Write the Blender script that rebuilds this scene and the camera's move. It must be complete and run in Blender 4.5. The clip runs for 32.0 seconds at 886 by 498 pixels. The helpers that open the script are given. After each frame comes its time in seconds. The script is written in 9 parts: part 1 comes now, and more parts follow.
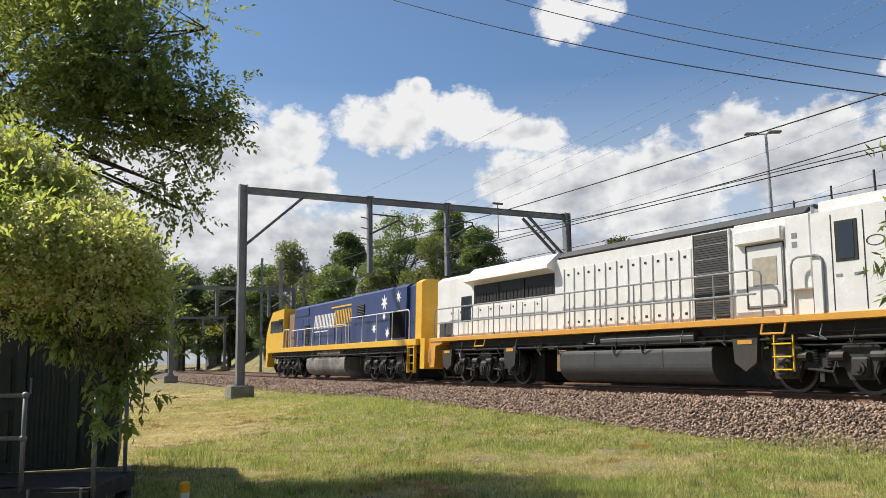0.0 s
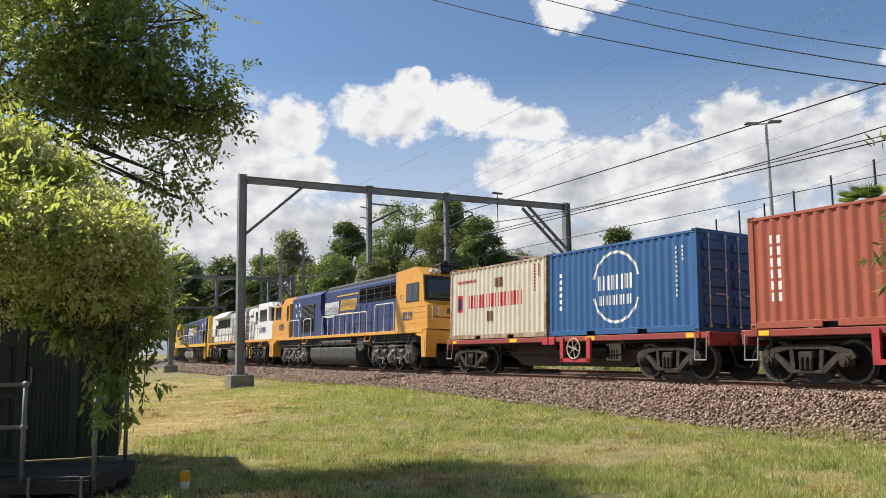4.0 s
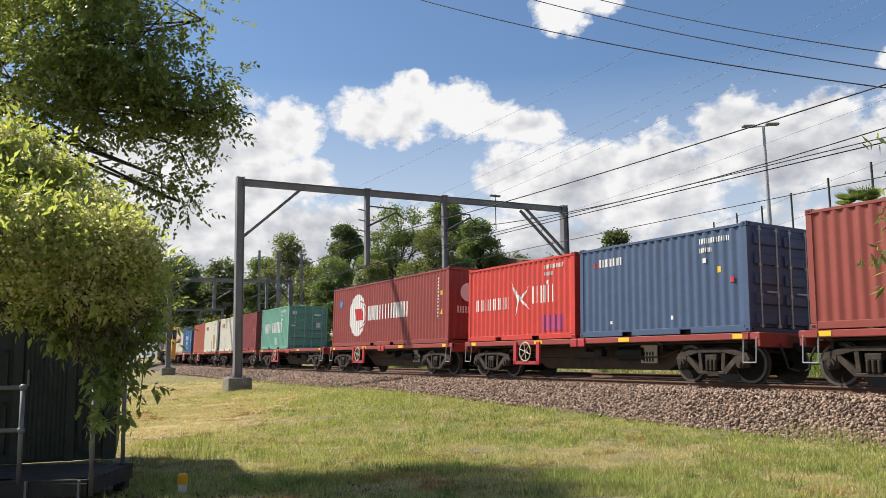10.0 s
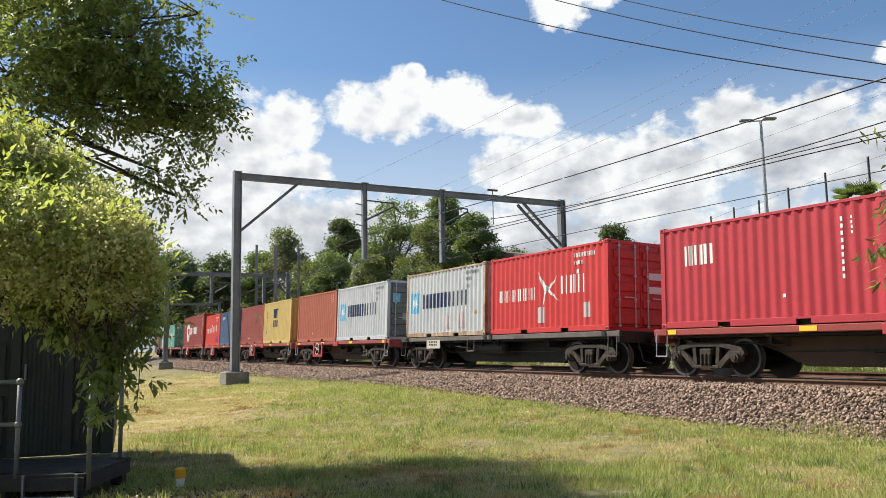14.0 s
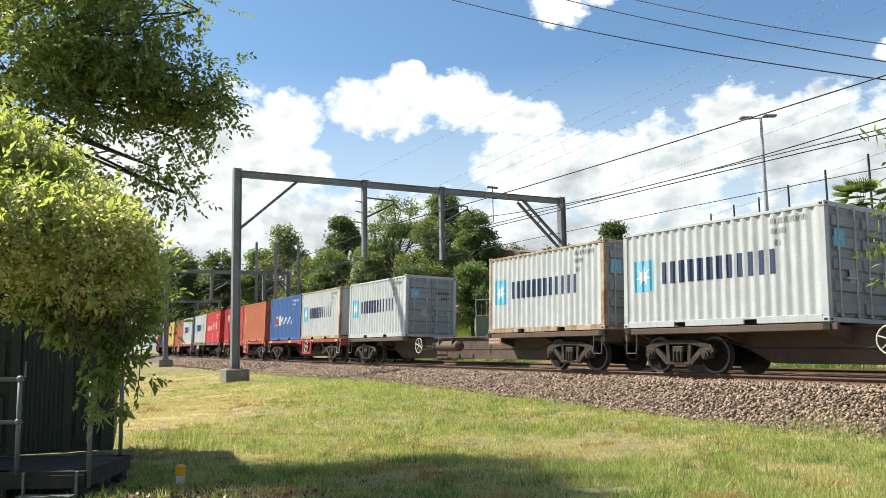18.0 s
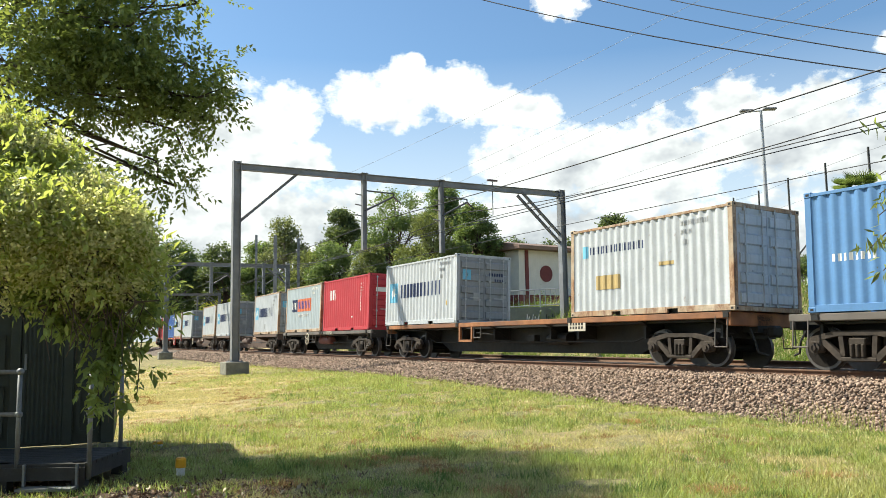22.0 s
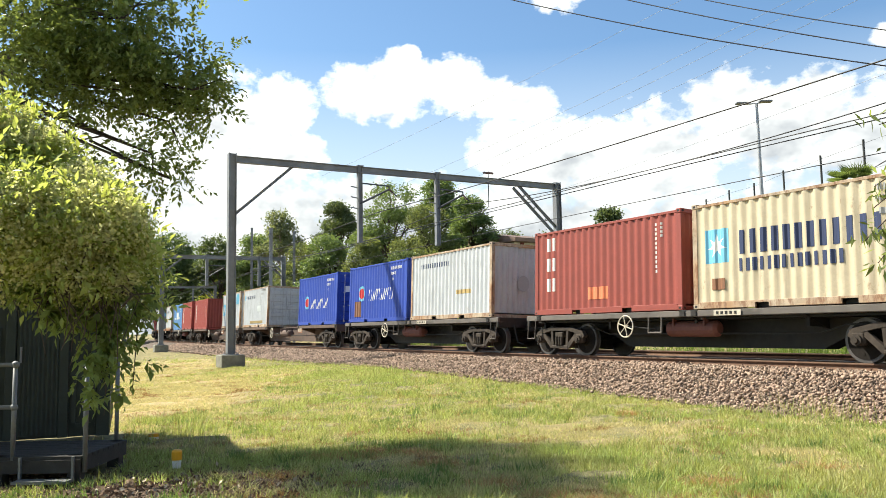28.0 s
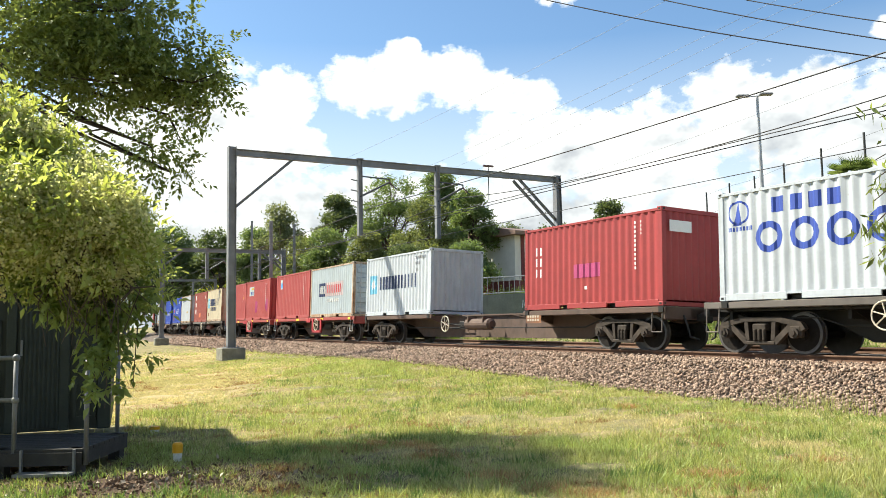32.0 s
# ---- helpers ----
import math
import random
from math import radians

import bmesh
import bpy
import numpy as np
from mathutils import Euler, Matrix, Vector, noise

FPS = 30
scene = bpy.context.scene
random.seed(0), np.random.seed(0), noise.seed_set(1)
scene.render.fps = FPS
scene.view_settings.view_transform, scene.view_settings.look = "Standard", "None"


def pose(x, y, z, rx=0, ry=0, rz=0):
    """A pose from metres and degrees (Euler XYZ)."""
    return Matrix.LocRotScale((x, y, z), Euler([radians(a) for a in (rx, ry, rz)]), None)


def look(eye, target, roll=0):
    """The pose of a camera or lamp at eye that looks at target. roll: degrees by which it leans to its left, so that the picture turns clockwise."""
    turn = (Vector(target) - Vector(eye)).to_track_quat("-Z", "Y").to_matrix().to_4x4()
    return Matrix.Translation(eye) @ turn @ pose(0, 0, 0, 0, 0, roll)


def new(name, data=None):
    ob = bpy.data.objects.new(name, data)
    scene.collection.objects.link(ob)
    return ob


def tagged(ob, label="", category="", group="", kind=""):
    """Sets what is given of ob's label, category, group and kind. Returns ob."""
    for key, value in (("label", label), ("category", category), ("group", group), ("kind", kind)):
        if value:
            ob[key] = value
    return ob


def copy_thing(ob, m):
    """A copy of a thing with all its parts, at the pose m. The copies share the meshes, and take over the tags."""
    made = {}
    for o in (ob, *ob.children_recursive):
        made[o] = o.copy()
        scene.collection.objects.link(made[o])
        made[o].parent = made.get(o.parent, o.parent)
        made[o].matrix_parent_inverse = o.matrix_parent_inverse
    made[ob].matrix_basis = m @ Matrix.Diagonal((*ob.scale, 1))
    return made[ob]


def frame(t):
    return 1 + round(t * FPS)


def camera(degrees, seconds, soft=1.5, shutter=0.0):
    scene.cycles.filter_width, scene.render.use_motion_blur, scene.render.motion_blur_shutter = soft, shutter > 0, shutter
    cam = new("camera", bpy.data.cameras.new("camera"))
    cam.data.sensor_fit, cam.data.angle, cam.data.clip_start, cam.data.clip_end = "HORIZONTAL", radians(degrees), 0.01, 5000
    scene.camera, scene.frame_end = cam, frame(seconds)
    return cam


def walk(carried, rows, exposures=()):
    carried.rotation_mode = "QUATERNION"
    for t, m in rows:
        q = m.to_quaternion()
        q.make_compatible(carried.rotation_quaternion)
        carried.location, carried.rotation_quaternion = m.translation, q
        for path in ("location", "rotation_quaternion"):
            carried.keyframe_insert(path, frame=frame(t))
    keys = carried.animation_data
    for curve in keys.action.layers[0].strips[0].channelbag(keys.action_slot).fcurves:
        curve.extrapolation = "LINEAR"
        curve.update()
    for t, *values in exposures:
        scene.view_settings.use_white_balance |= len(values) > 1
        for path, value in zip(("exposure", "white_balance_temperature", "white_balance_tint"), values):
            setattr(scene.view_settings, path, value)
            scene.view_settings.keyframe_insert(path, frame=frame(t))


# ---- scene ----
# The eye stands about 0.9 m above the rails; (turn right, tilt up, lean left) in degrees over time.
EYE = (0.0, 0.0, 0.89)
TURNS = [
    (0, -0.113, 7.834, -0.974), (0.5, -0.104, 7.856, -0.947), (1, -0.098, 7.814, -0.948), (1.5, -0.096, 7.711, -0.948),
    (2, -0.098, 7.579, -0.942), (2.5, -0.103, 7.438, -0.944), (3, -0.103, 7.306, -0.945), (3.5, -0.097, 7.184, -0.946),
    (5.5, -0.079, 7.031, -0.947), (6, -0.080, 7.070, -0.945), (6.5, -0.072, 7.109, -0.935), (7, -0.060, 7.137, -0.947),
    (8, -0.040, 7.203, -0.945), (9, 0.000, 7.281, -0.964), (9.5, 0.028, 7.294, -0.975), (10, 0.058, 7.278, -0.978),
    (11, 0.101, 7.200, -0.958), (12, 0.132, 7.109, -0.972), (13, 0.184, 6.995, -0.976), (14, 0.242, 6.869, -0.980),
    (14.5, 0.251, 6.811, -0.994), (16.5, 0.252, 6.750, -0.993), (17, 0.246, 6.720, -0.994), (18, 0.241, 6.680, -1.000),
    (19, 0.241, 6.605, -0.993), (20, 0.247, 6.473, -0.991), (21, 0.249, 6.327, -0.986), (22, 0.258, 6.180, -0.971),
    (22.5, 0.282, 6.090, -0.981), (23, 0.325, 6.030, -0.993), (23.5, 0.392, 6.004, -0.996), (24, 0.471, 5.977, -1.005),
    (24.5, 0.534, 5.942, -1.013), (25, 0.570, 5.895, -1.010), (25.5, 0.595, 5.824, -1.013), (27.5, 0.548, 5.643, -1.017),
    (28.5, 0.548, 5.649, -1.019), (29.5, 0.548, 5.619, -1.019), (30, 0.550, 5.507, -1.015), (30.5, 0.546, 5.340, -1.016),
    (31, 0.534, 5.188, -1.020), (31.5, 0.529, 5.127, -1.025), (32, 0.531, 5.155, -1.040),
]


def eye_pose(turn, tilt, lean):
    a, b = radians(turn), radians(tilt)
    aim = (EYE[0] + math.sin(a) * math.cos(b), EYE[1] + math.cos(a) * math.cos(b), EYE[2] + math.sin(b))
    return look(EYE, aim, lean)


cam = camera(57.72, 32.0, soft=0.5, shutter=0.0)
walk(cam, [(t, eye_pose(a, b, c)) for t, a, b, c in TURNS],
     exposures=[(0, 0.36, 6550, 10), (6, 0.44, 6600, 11), (9, 0.46, 6600, 11), (12, 0.42, 6550, 10), (13, 0.38, 6500, 10), (14, 0.54, 6500, 8), (14.6, 0.70, 6550, 5), (17, 0.82, 6600, 3),
                (22, 0.92, 6650, 2), (24, 1.08, 6750, 5), (25, 1.0, 6750, 4), (28, 1.06, 6750, 4), (32, 1.08, 6750, 4)])

# ---- world and sun ----
SUN = Vector((-1.2, 0.5, 1.5)).normalized()
world = bpy.data.worlds.new("sky_world")
scene.world = world
world.use_nodes = True


def build_sky():
    nt = world.node_tree
    nt.nodes.clear()
    n = nt.nodes.new
    out, bg = n("ShaderNodeOutputWorld"), n("ShaderNodeBackground")
    sky = n("ShaderNodeTexSky")
    sky.sky_type, sky.sun_disc = 'NISHITA', False
    sky.sun_elevation = math.asin(SUN.z)
    sky.sun_rotation = math.atan2(SUN.x, SUN.y)
    sky.air_density, sky.dust_density, sky.ozone_density = 1.0, 0.8, 1.6
    tc = n("ShaderNodeTexCoord")
    link = nt.links.new

    def math_node(op, a, b=None, clamp=False):
        m = n("ShaderNodeMath")
        m.operation, m.use_clamp = op, clamp
        for i, x in enumerate((a, b)):
            if x is None:
                continue
            if isinstance(x, (int, float)):
                m.inputs[i].default_value = x
            else:
                link(x, m.inputs[i])
        return m.outputs[0]

    sep = n("ShaderNodeSeparateXYZ")
    link(tc.outputs["Generated"], sep.inputs[0])
    # cloud sheet: directions laid out as bearing and height
    az = math_node('ARCTAN2', sep.outputs[0], sep.outputs[1])
    el = math_node('ARCSINE', sep.outputs[2])
    flat = n("ShaderNodeCombineXYZ")
    link(az, flat.inputs[0])
    link(math_node('MULTIPLY', el, 1.35), flat.inputs[1])
    big, fine, wisp = n("ShaderNodeTexNoise"), n("ShaderNodeTexNoise"), n("ShaderNodeTexNoise")
    for tex, sc, det, rough in ((big, 3.4, 3.0, 0.5), (fine, 15.0, 8.0, 0.60), (wisp, 52.0, 6.0, 0.6)):
        link(flat.outputs[0], tex.inputs["Vector"])
        tex.inputs["Scale"].default_value, tex.inputs["Detail"].default_value = sc, det
        tex.inputs["Roughness"].default_value = rough

    def puff(a, e, wa, we):
        """1 in the middle of a heap of cloud at that bearing and height (degrees), 0 at its rim."""
        da = math_node('DIVIDE', math_node('SUBTRACT', az, radians(a)), radians(wa))
        de = math_node('DIVIDE', math_node('SUBTRACT', el, radians(e)), radians(we))
        d2 = math_node('ADD', math_node('MULTIPLY', da, da), math_node('MULTIPLY', de, de))
        return math_node('SUBTRACT', 1.0, d2)

    # (bearing, height, half width, half height) of each heap of cloud, in degrees
    heaps = [(-5.6, 16.6, 2.4, 2.0), (-2.4, 17.0, 3.0, 2.4), (1.6, 17.0, 2.8, 2.1), (5.0, 16.2, 2.6, 1.5), (7.0, 15.6, 2.0, 1.4), (-1.6, 19.2, 0.9, 0.7),
             (6.0, 12.4, 3.6, 2.7), (10.5, 11.4, 5.2, 3.3), (15.5, 11.4, 5.0, 3.5), (20.6, 13.6, 3.0, 3.2), (24.0, 12.6, 4.0, 3.6), (26.6, 14.4, 2.2, 2.2), (30.5, 11.0, 6.0, 4.4),
             (-11.0, 15.4, 2.8, 2.2), (-14.5, 13.0, 5.2, 4.6), (-20, 10, 7, 7.5), (-10.0, 12.4, 2.4, 1.6), (-13, 7.5, 8, 4.0), (-4, 7.0, 8, 3.4), (0, 4, 45, 6.2),
             (9.2, 23.4, 2.3, 1.7), (12.0, 23.8, 1.6, 1.0), (31, 17.6, 1.5, 0.8)]
    cover = None
    for h in heaps:
        p = puff(*h)
        cover = p if cover is None else math_node('MAXIMUM', cover, p)
    cover = math_node('MAXIMUM', cover, -0.9)
    # elsewhere in the sky broken cloud goes on
    turned = math_node('ABSOLUTE', az)
    away = math_node('MULTIPLY', math_node('SUBTRACT', turned, 0.62), 4.0, clamp=True)
    else_cover = math_node('MULTIPLY', math_node('SUBTRACT', big.outputs[0], 0.60), 5.0)
    mixc = n("ShaderNodeMix")
    link(away, mixc.inputs[0])
    link(cover, mixc.inputs[2])
    link(else_cover, mixc.inputs[3])
    edge = math_node('MULTIPLY', math_node('SUBTRACT', fine.outputs[0], 0.5), 2.7)
    edge = math_node('ADD', edge, math_node('MULTIPLY', math_node('SUBTRACT', wisp.outputs[0], 0.5), 1.7))
    dens = math_node('ADD', mixc.outputs[0], edge)
    alpha = math_node('MULTIPLY', math_node('ADD', dens, 0.16), 1.7, clamp=True)
    # bright tops, grey bellies
    shade = math_node('ADD', math_node('MULTIPLY', math_node('SUBTRACT', el, 0.19), 3.2),
                      math_node('MULTIPLY', math_node('SUBTRACT', big.outputs[0], 0.45), 2.0))
    shade = math_node('ADD', math_node('MULTIPLY', shade, 1.0), math_node('MULTIPLY', math_node('SUBTRACT', fine.outputs[0], 0.5), 0.4))
    # relief: the side of each billow that faces the sun is the brighter one
    moved, lit, here = n("ShaderNodeVectorMath"), n("ShaderNodeTexNoise"), n("ShaderNodeTexNoise")
    moved.operation = 'ADD'
    link(flat.outputs[0], moved.inputs[0])
    moved.inputs[1].default_value = (-0.010, 0.016, 0.0)
    link(moved.outputs[0], lit.inputs["Vector"])
    link(flat.outputs[0], here.inputs["Vector"])
    for tex in (lit, here):
        tex.inputs["Scale"].default_value, tex.inputs["Detail"].default_value, tex.inputs["Roughness"].default_value = 13.0, 4.0, 0.5
    shade = math_node('ADD', shade, math_node('MULTIPLY', math_node('SUBTRACT', here.outputs[0], lit.outputs[0]), 2.6))
    # thin cloud and rims stay white, the thick of it greys
    shade = math_node('ADD', shade, math_node('MULTIPLY', math_node('SUBTRACT', 0.55, mixc.outputs[0]), 0.35))
    ramp = n("ShaderNodeValToRGB")
    link(math_node('ADD', shade, 0.55, clamp=True), ramp.inputs[0])
    ramp.color_ramp.elements[0].position, ramp.color_ramp.elements[0].color = 0.0, (0.29, 0.31, 0.35, 1)
    ramp.color_ramp.elements[1].position, ramp.color_ramp.elements[1].color = 0.9, (0.67, 0.675, 0.68, 1)
    mid = ramp.color_ramp.elements.new(0.45)
    mid.color = (0.46, 0.475, 0.505, 1)
    cloud = n("ShaderNodeMix")
    cloud.data_type = 'RGBA'
    skys = n("ShaderNodeMix")
    skys.data_type, skys.blend_type = 'RGBA', 'MULTIPLY'
    skys.inputs[0].default_value = 1.0
    link(sky.outputs[0], skys.inputs[6])
    skys.inputs[7].default_value = (0.066, 0.079, 0.090, 1)
    link(alpha, cloud.inputs[0])
    # pale haze that thickens towards the horizon
    haze = n("ShaderNodeMix")
    haze.data_type = 'RGBA'
    link(math_node('MULTIPLY', math_node('MULTIPLY', math_node('SUBTRACT', 0.34, el), 4.5, clamp=True), 0.7), haze.inputs[0])
    link(skys.outputs[2], haze.inputs[6])
    haze.inputs[7].default_value = (0.50, 0.54, 0.60, 1)
    link(haze.outputs[2], cloud.inputs[6])
    link(ramp.outputs[0], cloud.inputs[7])
    link(cloud.outputs[2], bg.inputs[0])
    bg.inputs[1].default_value = 1.0
    link(bg.outputs[0], out.inputs[0])


build_sky()
sun = new("sun", bpy.data.lights.new("sun", 'SUN'))
sun.data.energy, sun.data.angle, sun.data.color = 5.0, radians(1.2), (1.0, 0.93, 0.83)
sun.matrix_world = look(SUN * 100, (0, 0, 0))


# ---- materials ----
MATS = {}


def material(name, color, rough=0.7, metal=0.0, vary=0.18, scale=6.0, bump=0.0, bump_scale=60.0, other=None, stain=0.0, per_object=0.0,
             spec=0.5, per_island=0.0, coords="Object", wear=None, wear_amount=0.0, wear_scale=9.0, translucent=0.0):
    """A painted, mineral or metal surface: base colour broken by two scales of noise, streaks that run down, worn spots, fine relief."""
    if name in MATS:
        return MATS[name]
    m = MATS[name] = bpy.data.materials.new(name)
    m.use_nodes = True
    nt = m.node_tree
    n, link = nt.nodes.new, nt.links.new
    b = nt.nodes["Principled BSDF"]
    b.inputs["Roughness"].default_value, b.inputs["Metallic"].default_value = rough, metal
    b.inputs["Specular IOR Level"].default_value = spec
    tc = n("ShaderNodeTexCoord")
    src = tc.outputs[coords]

    def noise_tex(sc, det=5.0, vec=None):
        t = n("ShaderNodeTexNoise")
        link(vec or src, t.inputs["Vector"])
        t.inputs["Scale"].default_value, t.inputs["Detail"].default_value = sc, det
        return t.outputs[0]

    def mapped(v, lo, hi):
        r = n("ShaderNodeMapRange")
        r.inputs[1].default_value, r.inputs[2].default_value = lo, hi
        link(v, r.inputs[0])
        return r.outputs[0]

    def mix(fac, a, c, blend='MIX'):
        x = n("ShaderNodeMix")
        x.data_type, x.blend_type = 'RGBA', blend
        for sock, val in ((x.inputs[0], fac), (x.inputs[6], a), (x.inputs[7], c)):
            if isinstance(val, float):
                sock.default_value = val
            elif isinstance(val, tuple):
                sock.default_value = (*val[:3], 1)
            else:
                link(val, sock)
        return x.outputs[2]

    dark = tuple(c * (1 - vary) for c in color)
    light = tuple(min(1, c * (1 + vary)) for c in color)
    col = mix(mapped(noise_tex(scale), 0.3, 0.7), dark, light)
    second = other if other else tuple(c * (1 - vary * 0.8) for c in color)
    col = mix(mapped(noise_tex(scale * 0.18, 3.0), 0.42, 0.66), col, second) if other else mix(mapped(noise_tex(scale * 7, 3.0), 0.35, 0.8), col, second)
    if stain > 0:
        st = n("ShaderNodeMapping")
        st.inputs["Scale"].default_value = (9.0, 9.0, 0.7)
        link(src, st.inputs[0])
        fac = mapped(noise_tex(1.0, 6.0, st.outputs[0]), 0.55, 0.78)
        sc = n("ShaderNodeMath")
        sc.operation = 'MULTIPLY'
        link(fac, sc.inputs[0])
        sc.inputs[1].default_value = stain
        col = mix(sc.outputs[0], col, tuple(c * 0.45 + 0.02 for c in color))
    if wear:
        run = n("ShaderNodeMapping")
        run.inputs["Scale"].default_value = (1.0, 1.0, 0.4)
        link(src, run.inputs[0])
        rag = n("ShaderNodeTexNoise")
        link(run.outputs[0], rag.inputs["Vector"])
        rag.inputs["Scale"].default_value, rag.inputs["Detail"].default_value = wear_scale * 0.6, 10.0
        rag.inputs["Roughness"].default_value, rag.inputs["Distortion"].default_value = 0.78, 0.6
        spots = mapped(rag.outputs[0], 0.70 - wear_amount * 0.22, 0.80 - wear_amount * 0.22)
        low = n("ShaderNodeMath")
        low.operation = 'MULTIPLY'
        link(spots, low.inputs[0])
        low.inputs[1].default_value = 0.75
        col = mix(low.outputs[0], col, wear)
    if per_object or per_island:
        if per_island:
            g = n("ShaderNodeNewGeometry").outputs["Random Per Island"]
            k = per_island
        else:
            g = n("ShaderNodeObjectInfo").outputs["Random"]
            k = per_object
        v = mapped(g, 0.0, 1.0)
        mr = n("ShaderNodeMapRange")
        link(v, mr.inputs[0])
        mr.inputs[3].default_value, mr.inputs[4].default_value = 1 - k, 1 + k
        hsv = n("ShaderNodeHueSaturation")
        link(mr.outputs[0], hsv.inputs["Value"])
        link(col, hsv.inputs["Color"])
        col = hsv.outputs[0]
    link(col, b.inputs["Base Color"])
    rr = n("ShaderNodeMapRange")
    link(noise_tex(scale * 2.3, 3.0), rr.inputs[0])
    rr.inputs[3].default_value, rr.inputs[4].default_value = max(0.03, rough - 0.12), min(1, rough + 0.12)
    link(rr.outputs[0], b.inputs["Roughness"])
    if bump > 0:
        bp = n("ShaderNodeBump")
        bp.inputs["Strength"].default_value, bp.inputs["Distance"].default_value = bump, 0.02
        link(noise_tex(bump_scale, 4.0), bp.inputs["Height"])
        link(bp.outputs[0], b.inputs["Normal"])
    if translucent > 0:
        tr, ms = n("ShaderNodeBsdfTranslucent"), n("ShaderNodeMixShader")
        tint = mix(0.6, col, (min(1, color[0] * 2.8), min(1, color[1] * 2.5), color[2]))
        link(tint, tr.inputs[0])
        ms.inputs[0].default_value = translucent
        link(b.outputs[0], ms.inputs[1])
        link(tr.outputs[0], ms.inputs[2])
        link(ms.outputs[0], nt.nodes["Material Output"].inputs[0])
    return m


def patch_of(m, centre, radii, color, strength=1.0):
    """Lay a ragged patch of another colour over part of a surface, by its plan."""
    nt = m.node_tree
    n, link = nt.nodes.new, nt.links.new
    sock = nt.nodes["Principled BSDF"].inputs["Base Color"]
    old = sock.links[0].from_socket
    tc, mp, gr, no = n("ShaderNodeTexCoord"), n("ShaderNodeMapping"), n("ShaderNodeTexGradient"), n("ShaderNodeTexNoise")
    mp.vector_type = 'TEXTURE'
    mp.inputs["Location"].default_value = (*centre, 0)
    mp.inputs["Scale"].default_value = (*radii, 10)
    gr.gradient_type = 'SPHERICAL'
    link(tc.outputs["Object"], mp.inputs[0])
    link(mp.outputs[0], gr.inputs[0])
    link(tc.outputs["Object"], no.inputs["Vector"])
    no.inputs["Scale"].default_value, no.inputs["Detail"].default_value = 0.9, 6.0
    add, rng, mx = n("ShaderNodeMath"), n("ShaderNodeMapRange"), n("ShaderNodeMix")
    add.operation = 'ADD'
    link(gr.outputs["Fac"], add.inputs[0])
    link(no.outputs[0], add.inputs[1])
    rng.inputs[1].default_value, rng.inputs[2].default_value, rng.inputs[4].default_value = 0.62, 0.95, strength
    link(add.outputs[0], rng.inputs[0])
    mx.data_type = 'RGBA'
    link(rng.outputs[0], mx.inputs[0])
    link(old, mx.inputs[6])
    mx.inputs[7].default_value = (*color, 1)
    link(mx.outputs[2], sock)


RUST = (0.16, 0.065, 0.03)
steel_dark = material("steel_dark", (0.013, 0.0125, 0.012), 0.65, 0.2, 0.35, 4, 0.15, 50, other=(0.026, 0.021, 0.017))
bogie_grey = material("bogie_cast_steel", (0.052, 0.040, 0.031), 0.8, 0.0, 0.4, 6, 0.2, 60, other=(0.03, 0.024, 0.020), spec=0.3)
loco_bogie = material("loco_bogie_steel", (0.22, 0.21, 0.19), 0.75, 0.0, 0.35, 5, 0.15, 60, other=(0.10, 0.09, 0.08))
loco_bogie_dark = material("loco_bogie_dark", (0.020, 0.020, 0.020), 0.65, 0.1, 0.3, 5, 0.15, 60, other=(0.05, 0.042, 0.034))
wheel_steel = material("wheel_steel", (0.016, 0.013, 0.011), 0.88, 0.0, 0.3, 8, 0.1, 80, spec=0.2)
tread_steel = material("wheel_tread", (0.11, 0.10, 0.095), 0.5, 0.5, 0.2, 8)
rail_steel = material("rail_rusty_side", (0.14, 0.075, 0.045), 0.85, 0.1, 0.3, 5, 0.2, 80)
rail_top = material("rail_polished_top", (0.17, 0.125, 0.105), 0.5, 0.6, 0.25, 4)
sleeper_mat = material("sleeper_concrete", (0.19, 0.165, 0.14), 0.95, 0, 0.3, 3, 0.3, 40, per_object=0.25)
galv = material("galvanised_steel", (0.23, 0.24, 0.25), 0.6, 0.35, 0.16, 3, 0.05, 90, other=(0.18, 0.18, 0.185))
galv_light = material("galvanised_light", (0.42, 0.43, 0.44), 0.5, 0.5, 0.15, 3)
wire_mat = material("wire_dark", (0.035, 0.035, 0.038), 0.6, 0.3, 0.1, 3)
wire_pale = material("wire_pale", (0.20, 0.21, 0.23), 0.6, 0.3, 0.1, 3)
insul = material("insulator_brown", (0.12, 0.06, 0.045), 0.3, 0, 0.1, 6)
concrete = material("concrete", (0.20, 0.195, 0.155), 0.92, 0, 0.3, 5, 0.4, 30, other=(0.15, 0.145, 0.12), stain=0.6)
white_paint = material("white_paint", (0.78, 0.78, 0.76), 0.5, 0, 0.05, 4, stain=0.12)
glass_dark = material("window_glass_dark", (0.012, 0.015, 0.018), 0.06, 0.0, 0.1, 3, spec=0.9)
rubber = material("rubber_hose", (0.02, 0.02, 0.02), 0.8, 0, 0.2, 5)


def paint(name, color, stain=0.25, rust=0.25, rough=0.55):
    return material(name, color, rough, 0.0, 0.10, 2.2, 0.06, 25, stain=stain, wear=RUST if rust else None, wear_amount=rust, wear_scale=5.0)


# ---- mesh helpers ----
def mesh_of(bm, name, mats, smooth=False):
    me = bpy.data.meshes.new(name)
    bm.to_mesh(me)
    bm.free()
    for m in (mats if isinstance(mats, (list, tuple)) else [mats]):
        me.materials.append(m)
    if smooth:
        me.shade_smooth()
    return me


